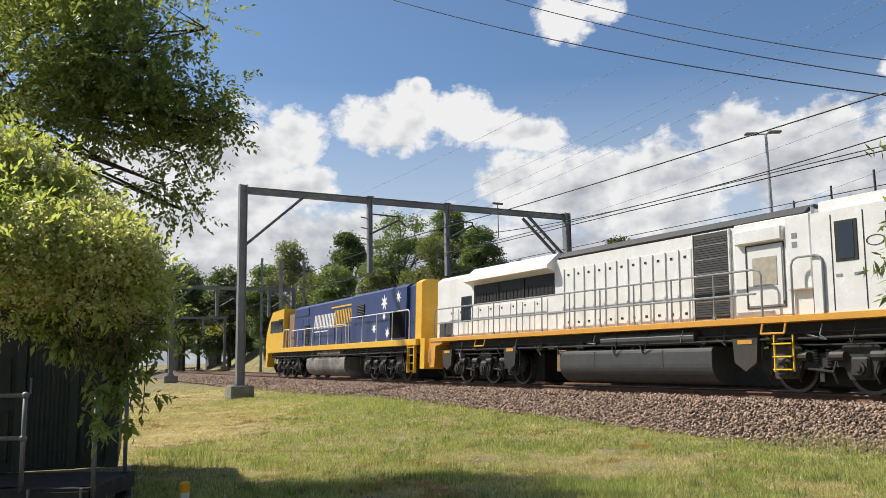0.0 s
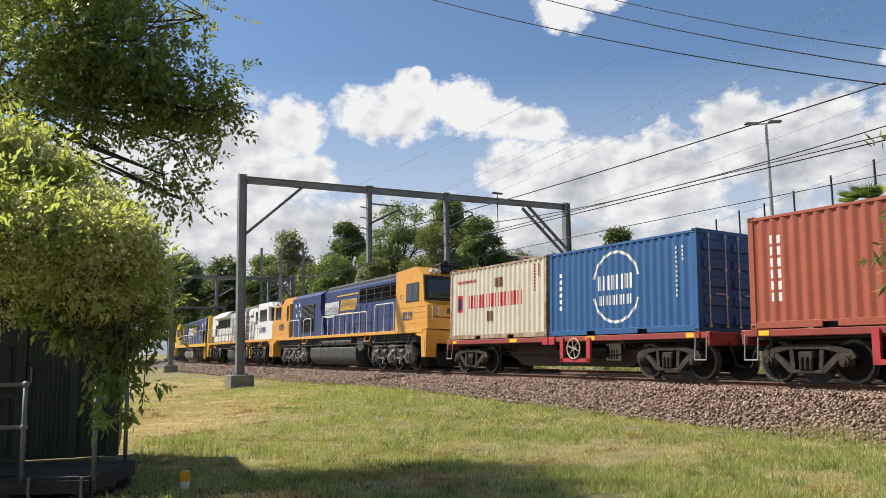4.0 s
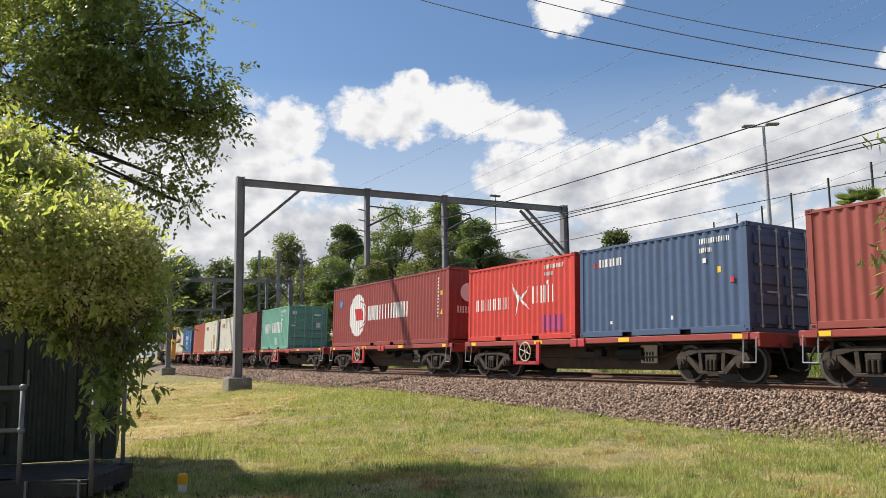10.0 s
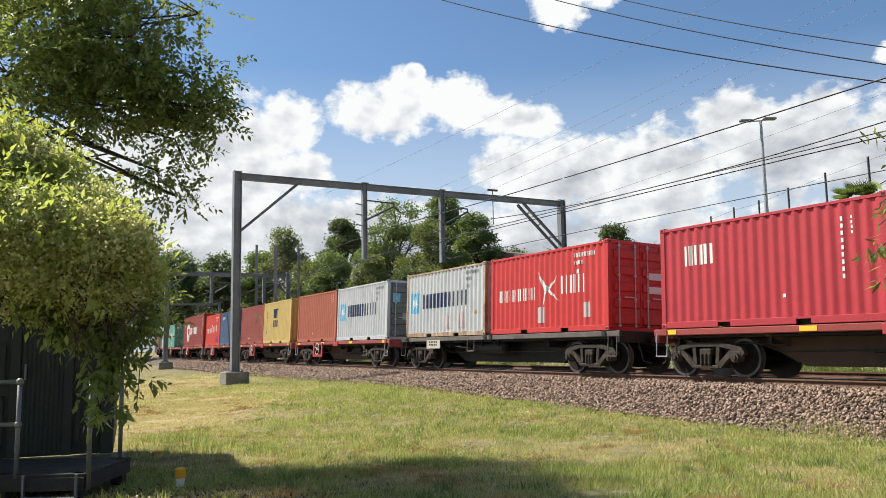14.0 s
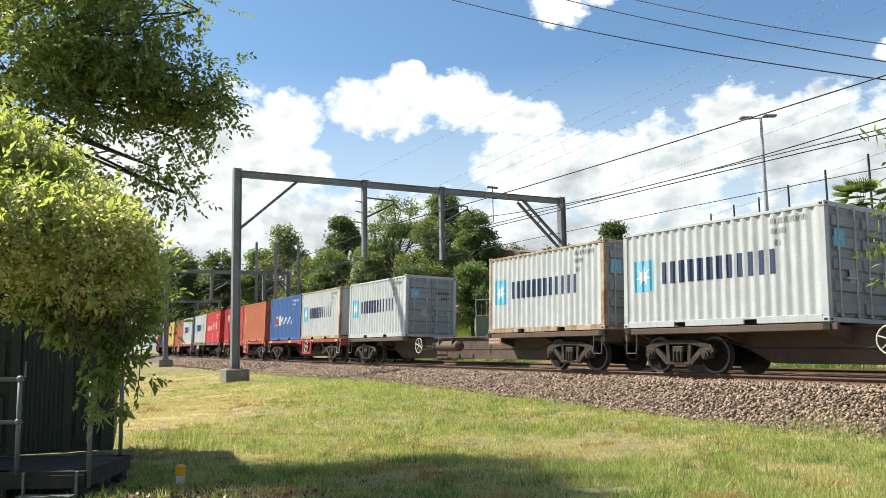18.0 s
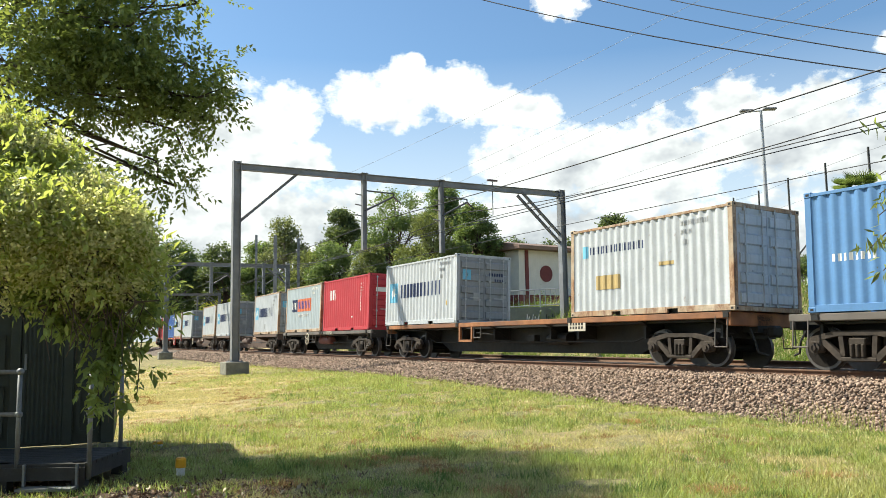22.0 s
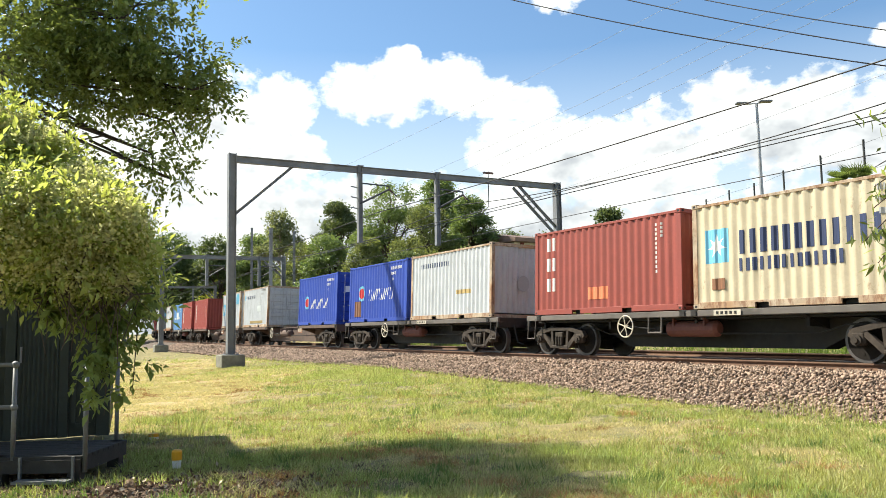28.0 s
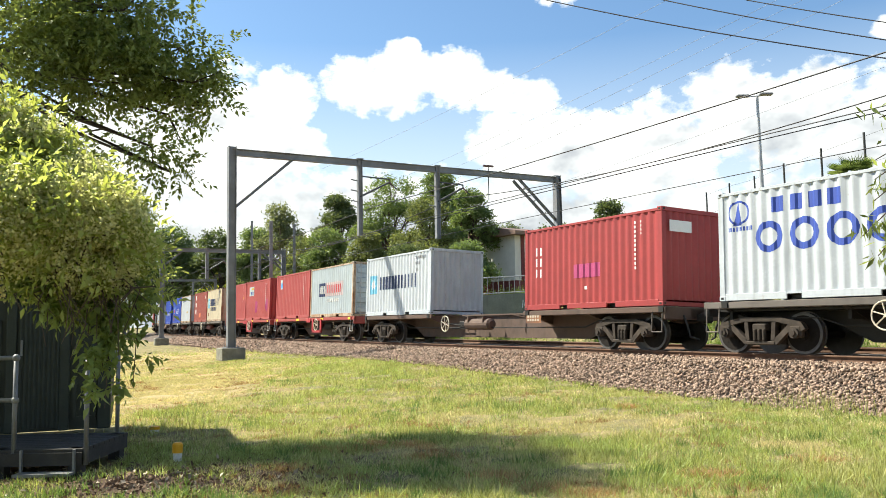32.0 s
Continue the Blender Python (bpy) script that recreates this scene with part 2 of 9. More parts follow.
def part(name, bm, mat, parent=None, label="", m=None, smooth=False):
    me = bm if isinstance(bm, bpy.types.Mesh) else mesh_of(bm, name, mat, smooth)
    ob = new(name, me)
    if parent:
        ob.parent = parent
    if m is not None:
        ob.matrix_basis = m
    if label:
        tagged(ob, label)
    return ob


def thing(name, label, category, group="", kind="", m=None):
    ob = new(name)
    ob.empty_display_size = 0.3
    tagged(ob, label, category, group, kind)
    if m is not None:
        ob.matrix_basis = m
    return ob


def box(bm, c, s, rot=None, mi=0, bevel=0.0):
    m = Matrix.Translation(c)
    if rot is not None:
        m = m @ (rot if isinstance(rot, Matrix) else Euler([radians(a) for a in rot]).to_matrix().to_4x4())
    r = bmesh.ops.create_cube(bm, size=1.0, matrix=m @ Matrix.Diagonal((*s, 1)))
    vs = r["verts"]
    if mi:
        for f in {f for v in vs for f in v.link_faces}:
            f.material_index = mi
    if bevel:
        es = list({e for v in vs for e in v.link_edges})
        bmesh.ops.bevel(bm, geom=es, offset=bevel, segments=1, affect='EDGES')
    return bm


def cyl(bm, a, b, r, seg=8, r2=None, mi=0, caps=True):
    a, b = Vector(a), Vector(b)
    d = b - a
    if d.length < 1e-6:
        return bm
    m = Matrix.Translation((a + b) / 2) @ d.to_track_quat("Z", "Y").to_matrix().to_4x4()
    g = bmesh.ops.create_cone(bm, cap_ends=caps, segments=seg, radius1=r, radius2=r if r2 is None else r2, depth=d.length, matrix=m)
    if mi:
        for f in {f for v in g["verts"] for f in v.link_faces}:
            f.material_index = mi
    return bm


def pipe(bm, pts, r, seg=6, mi=0):
    for a, b in zip(pts, pts[1:]):
        cyl(bm, a, b, r, seg, mi=mi)
    return bm


def prism(bm, outline, y0, y1, axis="y", mi=0):
    """Extrude an outline (pairs) along an axis between y0 and y1."""
    def at(p, y):
        return {"y": (p[0], y, p[1]), "x": (y, p[0], p[1]), "z": (p[0], p[1], y)}[axis]
    va = [bm.verts.new(at(p, y0)) for p in outline]
    vb = [bm.verts.new(at(p, y1)) for p in outline]
    k = len(outline)
    fs = [bm.faces.new((va[i], va[(i + 1) % k], vb[(i + 1) % k], vb[i])) for i in range(k)]
    fs += [bm.faces.new(va[::-1]), bm.faces.new(vb)]
    bmesh.ops.recalc_face_normals(bm, faces=fs)
    for f in fs:
        f.material_index = mi
    return bm


def plate(bm, outline, y, t=0.006, mi=0):
    """A thin painted shape on a side wall that faces +y."""
    return prism(bm, outline, y, y + t, "y", mi)


def arrays(name, verts, faces, mats, smooth=False):
    me = bpy.data.meshes.new(name)
    verts, faces = np.asarray(verts, np.float32), np.asarray(faces, np.int32)
    k = faces.shape[1]
    me.vertices.add(len(verts))
    me.vertices.foreach_set("co", verts.ravel())
    me.loops.add(faces.size)
    me.loops.foreach_set("vertex_index", faces.ravel())
    me.polygons.add(len(faces))
    me.polygons.foreach_set("loop_start", np.arange(0, faces.size, k, dtype=np.int32))
    me.update(calc_edges=True)
    for m in (mats if isinstance(mats, (list, tuple)) else [mats]):
        me.materials.append(m)
    if smooth:
        me.shade_smooth()
    return me


# ---- the railway line ----
X0, Y0, TH0, K1, K2 = 4.1766869, 25.7608949, 2.091179, -0.0017128, 0.0067082e-3
CANT = 2.2
TRACK_GAP = 4.1


def heading(s):
    if s < -16:
        return TH0 + K1 * -16 + K2 * 256
    if s > 72:
        return TH0 + K1 * 72 + K2 * 72 * 72 - 0.0024 * (s - 72)
    return TH0 + K1 * s + K2 * s * s


def make_line():
    step, lo, hi = 0.5, -440, 470
    pts = {0: (X0, Y0)}
    x, y = X0, Y0
    for i in range(0, int(hi / step)):
        th = heading((i + 0.5) * step)
        x, y = x + math.cos(th) * step, y + math.sin(th) * step
        pts[i + 1] = (x, y)
    x, y = X0, Y0
    for i in range(0, int(lo / step), -1):
        th = heading((i - 0.5) * step)
        x, y = x - math.cos(th) * step, y - math.sin(th) * step
        pts[i - 1] = (x, y)
    return step, pts


STEP, LINE = make_line()


def on_line(s, u=0.0, z=0.0):
    """A point of the line: s metres along, u metres towards the viewer's side, z above the rails."""
    k = math.floor(s / STEP)
    f = s / STEP - k
    a, b = LINE[k], LINE[k + 1]
    th = heading(s)
    return Vector((a[0] + (b[0] - a[0]) * f - math.sin(th) * u, a[1] + (b[1] - a[1]) * f + math.cos(th) * u, z))


def ride(s, half):
    """The pose of a vehicle whose middle is at s and whose bogies stand half metres before and behind it."""
    a, b = on_line(s + half), on_line(s - half)
    d = a - b
    m = (a + b) / 2
    return Matrix.Translation(m) @ Matrix.Rotation(math.atan2(d.y, d.x), 4, 'Z') @ Matrix.Rotation(radians(CANT), 4, 'X')


def run(t):
    return 10.759 * t + 0.0472 * t * t / 2 + 0.0033 * t ** 3 / 6


TOE = [(-60, -0.85), (-10, -0.78), (-4, -0.64), (2, -0.50), (7, -0.45), (14, -0.50), (22, -0.55), (60, -0.55), (300, -0.5)]


def toe(s):
    return float(np.interp(s, [p[0] for p in TOE], [p[1] for p in TOE]))


# ---- containers ----
def corrugation(length, pitch, depth):
    """Break points (x, inset) of a trapezoid profile along a panel, centred on 0."""
    n = max(4, round(length / pitch))
    p = length / n
    pts = []
    for i in range(n):
        a = -length / 2 + i * p
        pts += [(a, 0.0), (a + p * 0.30, 0.0), (a + p * 0.5, -depth), (a + p * 0.80, -depth)]
    pts.append((length / 2, 0.0))
    return pts


def panel_mesh(name, length, z0, z1, pitch, depth, y, mat):
    prof = corrugation(length, pitch, depth)
    k = len(prof)
    v = [(x, y + d, z0) for x, d in prof] + [(x, y + d, z1) for x, d in prof]
    f = [(i + 1, i, k + i, k + i + 1) for i in range(k - 1)]
    return arrays(name, v, f, mat)


def clip_slab(poly, x0, x1):
    for lim, keep in ((x0, 1), (x1, -1)):
        out = []
        for a, b in zip(poly, poly[1:] + poly[:1]):
            ina, inb = (a[0] - lim) * keep >= 0, (b[0] - lim) * keep >= 0
            if ina:
                out.append(a)
            if ina != inb:
                t = (lim - a[0]) / (b[0] - a[0])
                out.append((lim, a[1] + (b[1] - a[1]) * t))
        poly = out
        if len(poly) < 3:
            return []
    return poly


def decal(bm, poly, prof, y, mi=0, lift=0.004):
    """Paint a convex shape on to a corrugated wall: it follows every fold."""
    for (xa, da), (xb, db) in zip(prof, prof[1:]):
        q = clip_slab(list(poly), xa, xb)
        if len(q) >= 3:
            vs = [bm.verts.new((x, y + lift + da + (db - da) * (x - xa) / (xb - xa), z)) for x, z in q]
            f = bm.faces.new(vs)
            f.normal_update()
            if f.normal.y < 0:
                f.normal_flip()
            f.material_index = mi


def rect(x0, z0, x1, z1):
    return [(min(x0, x1), min(z0, z1)), (max(x0, x1), min(z0, z1)), (max(x0, x1), max(z0, z1)), (min(x0, x1), max(z0, z1))]


def strokes(xl, z0, width, height, n, fill=0.27, lean=0.0):
    """A painted word as plain upright bars, read from the front end backwards (towards -x)."""
    out, cell = [], width / n
    for i in range(n):
        a = xl - i * cell
        for o in (0.06, 0.56):
            x1, x0 = a - cell * o, a - cell * (o + fill)
            out.append([(x0, z0), (x1, z0), (x1 - lean * height, z0 + height), (x0 - lean * height, z0 + height)])
    return out


def column(x, z1, height, n, w):
    """A code painted down the wall: a stack of small bars."""
    c = height / n
    return [rect(x, z1 - i * c, x - w, z1 - i * c - c * 0.62) for i in range(n)]


def star(x, z, r, inner, n=7):
    """A star as slim triangles from its middle."""
    out = []
    for i in range(n):
        a = math.pi / 2 + i * 2 * math.pi / n
        da = math.pi / n
        out.append([(x, z), (x + inner * math.cos(a - da), z + inner * math.sin(a - da)), (x + r * math.cos(a), z + r * math.sin(a))])
        out.append([(x, z), (x + r * math.cos(a), z + r * math.sin(a)), (x + inner * math.cos(a + da), z + inner * math.sin(a + da))])
    return out


def disc(x, z, rx, rz, n=18):
    return [[(x + rx * math.cos(2 * math.pi * i / n), z + rz * math.sin(2 * math.pi * i / n)) for i in range(n)]]


def ring(x, z, r0, r1, n=24, a0=0.0, a1=360.0):
    out = []
    for i in range(n):
        a, b = radians(a0 + (a1 - a0) * i / n), radians(a0 + (a1 - a0) * (i + 1) / n)
        out.append([(x + r0 * math.cos(a), z + r0 * math.sin(a)), (x + r1 * math.cos(a), z + r1 * math.sin(a)),
                    (x + r1 * math.cos(b), z + r1 * math.sin(b)), (x + r0 * math.cos(b), z + r0 * math.sin(b))])
    return out


BOX_W = 2.438
KIT = {}


def container_kit(length, height):
    key = (length, height)
    if key in KIT:
        return KIT[key]
    plain = steel_dark
    k = KIT[key] = {}
    side_len = length - 0.30
    k["profile"] = corrugation(side_len, 0.278, 0.036)
    k["side_panel"] = panel_mesh("side_panel", side_len, 0.16, height - 0.10, 0.278, 0.036, BOX_W / 2 - 0.012, plain)
    k["end_panel"] = panel_mesh("end_panel", BOX_W - 0.26, 0.16, height - 0.11, 0.25, 0.045, length / 2 - 0.03, plain)
    bm = bmesh.new()
    box(bm, (0, 0, 0), (0.15, 0.13, height - 0.24), bevel=0.008)
    k["corner_post"] = mesh_of(bm, "corner_post", plain)
    bm = bmesh.new()
    box(bm, (0, 0, 0), (0.178, 0.162, 0.118), bevel=0.012)
    box(bm, (0, 0.078, 0.0), (0.075, 0.012, 0.05), mi=1)
    box(bm, (0.086, 0.0, 0.0), (0.012, 0.06, 0.05), mi=1)
    k["corner_casting"] = mesh_of(bm, "corner_casting", [plain, steel_dark])
    bm = bmesh.new()
    box(bm, (0, 0, 0), (length - 0.34, 0.06, 0.07), bevel=0.006)
    k["top_rail"] = mesh_of(bm, "top_rail", plain)
    bm = bmesh.new()
    gap, w = (1.05, 0.36)
    segs = [(-length / 2 + 0.17, -gap - w / 2), (-gap + w / 2, gap - w / 2), (gap + w / 2, length / 2 - 0.17)]
    for a, b in segs:
        box(bm, ((a + b) / 2, 0, 0), (b - a, 0.05, 0.155), bevel=0.005)
    for a in (-gap, gap):
        box(bm, (a, 0, 0.055), (w, 0.05, 0.045))
        box(bm, (a, -0.12, -0.02), (w, 0.012, 0.11), mi=1)
    k["bottom_rail"] = mesh_of(bm, "bottom_rail", [plain, steel_dark])
    bm = bmesh.new()
    n = int(length / 0.5)
    box(bm, (0, 0, 0), (length - 0.2, BOX_W - 0.12, 0.02))
    for i in range(n):
        box(bm, (-length / 2 + 0.4 + i * (length - 0.8) / (n - 1), 0, 0.014), (0.16, BOX_W - 0.3, 0.022))
    k["roof"] = mesh_of(bm, "roof", plain)
    bm = bmesh.new()
    box(bm, (0, 0, 0), (0.08, BOX_W - 0.30, 0.11), bevel=0.006)
    k["end_beam"] = mesh_of(bm, "end_beam", plain)
    # one leaf of the doors: pressed panels across, a frame round it
    bm = bmesh.new()
    dw, z0, z1 = (BOX_W - 0.28) / 2, 0.13, height - 0.12
    box(bm, (0, 0, (z0 + z1) / 2), (0.05, dw - 0.015, z1 - z0))
    nb = 5
    for i in range(nb):
        c = z0 + (i + 0.5) * (z1 - z0) / nb
        h = (z1 - z0) / nb
        prism(bm, [(0.025, c - h * 0.42), (0.075, c - h * 0.34), (0.075, c + h * 0.10), (0.025, c + h * 0.20)], -dw / 2 + 0.07, dw / 2 - 0.07)
    k["door"] = mesh_of(bm, "door", plain)
    bm = bmesh.new()
    cyl(bm, (0, 0, z0 - 0.03), (0, 0, z1 + 0.03), 0.019, 6)
    for z in (z0 + 0.02, z0 + 0.75, z0 + 1.45, z1 - 0.05):
        box(bm, (-0.01, 0, z), (0.05, 0.09, 0.06))
    k["locking_bar"] = mesh_of(bm, "locking_bar", galv_light)
    bm = bmesh.new()
    box(bm, (0.02, -0.2, 0), (0.02, 0.42, 0.035))
    k["door_handle"] = mesh_of(bm, "door_handle", galv_light)
    return k


def dressed(name, me, parent, m, mat):
    ob = new(name, me)
    ob.parent, ob.matrix_basis = parent, m
    ob.material_slots[0].link = 'OBJECT'
    ob.material_slots[0].material = mat
    return ob


MARKS = {}


def marking_mat(key):
    cols = {"white": (0.75, 0.75, 0.72), "red": (0.55, 0.03, 0.04), "navy": (0.02, 0.035, 0.10), "sky": (0.16, 0.47, 0.66), "black": (0.02, 0.02, 0.025),
            "blue": (0.03, 0.07, 0.35), "yellow": (0.75, 0.50, 0.05), "orange": (0.70, 0.20, 0.09), "grey": (0.33, 0.34, 0.35), "cyan": (0.05, 0.35, 0.75),
            "pink": (0.52, 0.42, 0.42), "rust": (0.22, 0.10, 0.05), "mint": (0.30, 0.52, 0.44), "pale": (0.62, 0.66, 0.66), "purple": (0.40, 0.05, 0.16), "ochre": (0.45, 0.33, 0.14)}
    return material("marking_" + key, cols[key], 0.6, 0, 0.06, 3, wear=tuple(0.5 * c + 0.1 for c in cols[key]), wear_amount=0.35)


def container(label, body, length=6.058, height=2.591, doors=True, marks=(), frame_mat=None, roof_mat=None, end_mat=None, door_marks=()):
    """A shipping container with its base at the origin, front towards +x, near side +y."""
    k = container_kit(length, height)
    c = thing("shipping_container", label, "container", "containers on the train")
    fm = frame_mat or body
    em = end_mat or body
    hl, hw = length / 2, BOX_W / 2
    R = Matrix.Rotation(math.pi, 4, 'Z')
    I = Matrix()
    dressed("side_panel", k["side_panel"], c, I, body)
    dressed("side_panel", k["side_panel"], c, R, body)
    # panels across the ends are built along x: turn them
    turn = Matrix.Rotation(-math.pi / 2, 4, 'Z')
    dressed("end_panel", k["end_panel"], c, turn, em)
    if doors:
        for sgn in (-1, 1):
            d = dressed("door", k["door"], c, Matrix.Translation((-hl + 0.045, sgn * (hw - 0.14) / 2, 0)) @ R, em)
            for o in (-0.30, 0.30):
                b = new("locking_bar", k["locking_bar"])
                b.parent, b.matrix_basis = d, Matrix.Translation((0.085, o, 0))
            h = new("door_handle", k["door_handle"])
            h.parent, h.matrix_basis = d, Matrix.Translation((0.09, 0.28, 0.95))
    else:
        dressed("end_panel", k["end_panel"], c, Matrix.Rotation(math.pi / 2, 4, 'Z'), em)
    for sx in (-1, 1):
        for sy in (-1, 1):
            dressed("corner_post", k["corner_post"], c, Matrix.Translation((sx * (hl - 0.085), sy * (hw - 0.075), height / 2)), fm)
            for z in (0.059, height - 0.059):
                dressed("corner_casting", k["corner_casting"], c,
                        Matrix.Translation((sx * (hl - 0.089), sy * (hw - 0.081), z)) @ Matrix.Diagonal((sx, sy, 1, 1)), fm)
        dressed("end_beam", k["end_beam"], c, Matrix.Translation((sx * (hl - 0.045), 0, 0.06)), fm)
        dressed("end_beam", k["end_beam"], c, Matrix.Translation((sx * (hl - 0.045), 0, height - 0.06)), fm)
    for sy in (-1, 1):
        dressed("top_rail", k["top_rail"], c, Matrix.Translation((0, sy * (hw - 0.035), height - 0.07)), fm)
        dressed("bottom_rail", k["bottom_rail"], c, Matrix.Translation((0, sy * (hw - 0.03), 0.085)) @ (I if sy > 0 else R), fm)
    dressed("roof", k["roof"], c, Matrix.Translation((0, 0, height - 0.035)), roof_mat or body)
    prof = k["profile"]
    for lift, (color, shapes) in enumerate(marks):
        bm = bmesh.new()
        for p in shapes:
            decal(bm, p, prof, BOX_W / 2 - 0.012, lift=0.003 + 0.002 * lift)
        part("painted_marking", bm, marking_mat(color), c)
    for color, shapes in door_marks:
        bm = bmesh.new()
        for p in shapes:
            prism(bm, p, -hl - (0.036 if doors else 0.006), -hl - (0.031 if doors else 0.001), "x")
        part("end_marking", bm, marking_mat(color), c)
    return c


def code(x, z, color="white", n=11, h=1.35):
    """The number column and the size code near the rear end of the wall."""
    return (color, column(x, z, h, n, 0.055) + column(x - 0.22, z, 0.42, 4, 0.05))


def top_code(x, z, color):
    return (color, strokes(x, z, 0.95, 0.13, 8) + strokes(x, z - 0.22, 0.42, 0.12, 4) + [rect(x - 0.1, z - 0.36, x - 0.24, z - 0.48)])


def star_word(n=6, x=1.9, w=3.55, h=0.56, z=1.12, color="navy", codes=True):
    sq = rect(x + 0.72, z - 0.16, x + 0.05, z + 0.66)
    out = [("sky", [sq]), ("white", star(x + 0.385, z + 0.25, 0.30, 0.11)), (color, strokes(x - 0.22, z, w, h, n))]
    if codes:
        out.append(top_code(-1.65, 2.24, "grey"))
    return out


# small square, code bars and a plate on the doors
STAR_DOORS = [("sky", [rect(0.62, 1.62, 0.98, 2.0)]), ("white", [rect(0.74, 1.74, 0.86, 1.88)]), ("navy", [rect(-0.2 - 0.11 * k, 1.80, -0.26 - 0.11 * k, 1.92) for k in range(6)] + [rect(-0.45 - 0.11 * k, 1.6, -0.51 - 0.11 * k, 1.7) for k in range(4)]),
              ("grey", [rect(0.25, 0.85, 0.5, 1.15), rect(-0.75, 0.95, -0.95, 1.1)])]
P_CREAM = paint("paint_cream", (0.60, 0.55, 0.44), 0.35, 0.30)
P_OOCL = paint("paint_ivory", (0.62, 0.60, 0.50), 0.30, 0.22)
P_COSCO = paint("paint_blue", (0.018, 0.10, 0.27), 0.2, 0.12)
P_REDTEX = paint("paint_brick_red", (0.36, 0.085, 0.045), 0.2, 0.15)
P_MAROON = paint("paint_maroon", (0.21, 0.035, 0.035), 0.2, 0.15)
P_GREEN = paint("paint_sea_green", (0.13, 0.33, 0.25), 0.3, 0.28)
P_TS = paint("paint_oxide_red", (0.25, 0.04, 0.033), 0.22, 0.2)
P_HAMB = paint("paint_bright_red", (0.56, 0.045, 0.03), 0.18, 0.12)
P_SEACO = paint("paint_slate_blue", (0.055, 0.095, 0.18), 0.3, 0.2)
P_REDA = paint("paint_brown_red", (0.27, 0.055, 0.04), 0.25, 0.2)
P_MSC = paint("paint_mustard", (0.53, 0.38, 0.12), 0.25, 0.25)
P_REDB = paint("paint_rust_orange", (0.36, 0.095, 0.05), 0.22, 0.2)
P_GREY = paint("paint_light_grey", (0.46, 0.475, 0.485), 0.6, 0.28)
# dark doors: partly their own grey, partly shade put into the colour
P_DOORDARK_SHADE = paint("paint_dark_door_with_shade", (0.13, 0.14, 0.145), 0.3, 0.2)
# mid-grey doors, colour deepened for the shade on the rear ends
P_DOORMID_SHADE = paint("paint_mid_door_with_shade", (0.26, 0.275, 0.29), 0.5, 0.3)
P_GREY2 = paint("paint_pale_blue_grey", (0.45, 0.475, 0.50), 0.65, 0.4)
P_HAMB2 = paint("paint_signal_red", (0.52, 0.03, 0.028), 0.15, 0.12)
P_CAI = paint("paint_crimson", (0.43, 0.028, 0.04), 0.12, 0.08)
P_ORANGE = paint("paint_terracotta", (0.43, 0.12, 0.055), 0.2, 0.15)
P_BLUE = paint("paint_royal_blue", (0.035, 0.10, 0.30), 0.2, 0.15)
P_PO = paint("paint_weathered_grey", (0.38, 0.44, 0.47), 0.45, 0.4)
P_DAL = paint("paint_mid_blue", (0.09, 0.22, 0.44), 0.25, 0.18)
P_TRITON = paint("paint_red_brown", (0.29, 0.05, 0.04), 0.22, 0.18)
P_SPL = paint("paint_cobalt", (0.012, 0.05, 0.34), 0.2, 0.2)
P_SEAL = paint("paint_buff", (0.55, 0.47, 0.33), 0.6, 0.45)
P_ROSE = paint("paint_faded_red", (0.36, 0.06, 0.055), 0.2, 0.15)
P_TEX = paint("paint_dark_red", (0.31, 0.035, 0.035), 0.2, 0.12)
P_COSG = paint("paint_white_blue", (0.46, 0.50, 0.54), 0.5, 0.3)
P_RUSTFRAME = material("rusty_frame", (0.42, 0.34, 0.25), 0.8, 0, 0.25, 4, 0.15, 50, other=(0.36, 0.21, 0.11), stain=0.7, wear=RUST, wear_amount=0.95)


def lines_word(x, z, w, h, n, color="white"):
    return (color, strokes(x, z, w, h, n))


def vertical_word(x, z1, n, w=0.30, step=0.30, color="white"):
    out = []
    for i in range(n):
        z = z1 - i * step
        out += [rect(x, z, x - w * 0.3, z - step * 0.75), rect(x - w * 0.65, z, x - w, z - step * 0.75)]
    return (color, out)


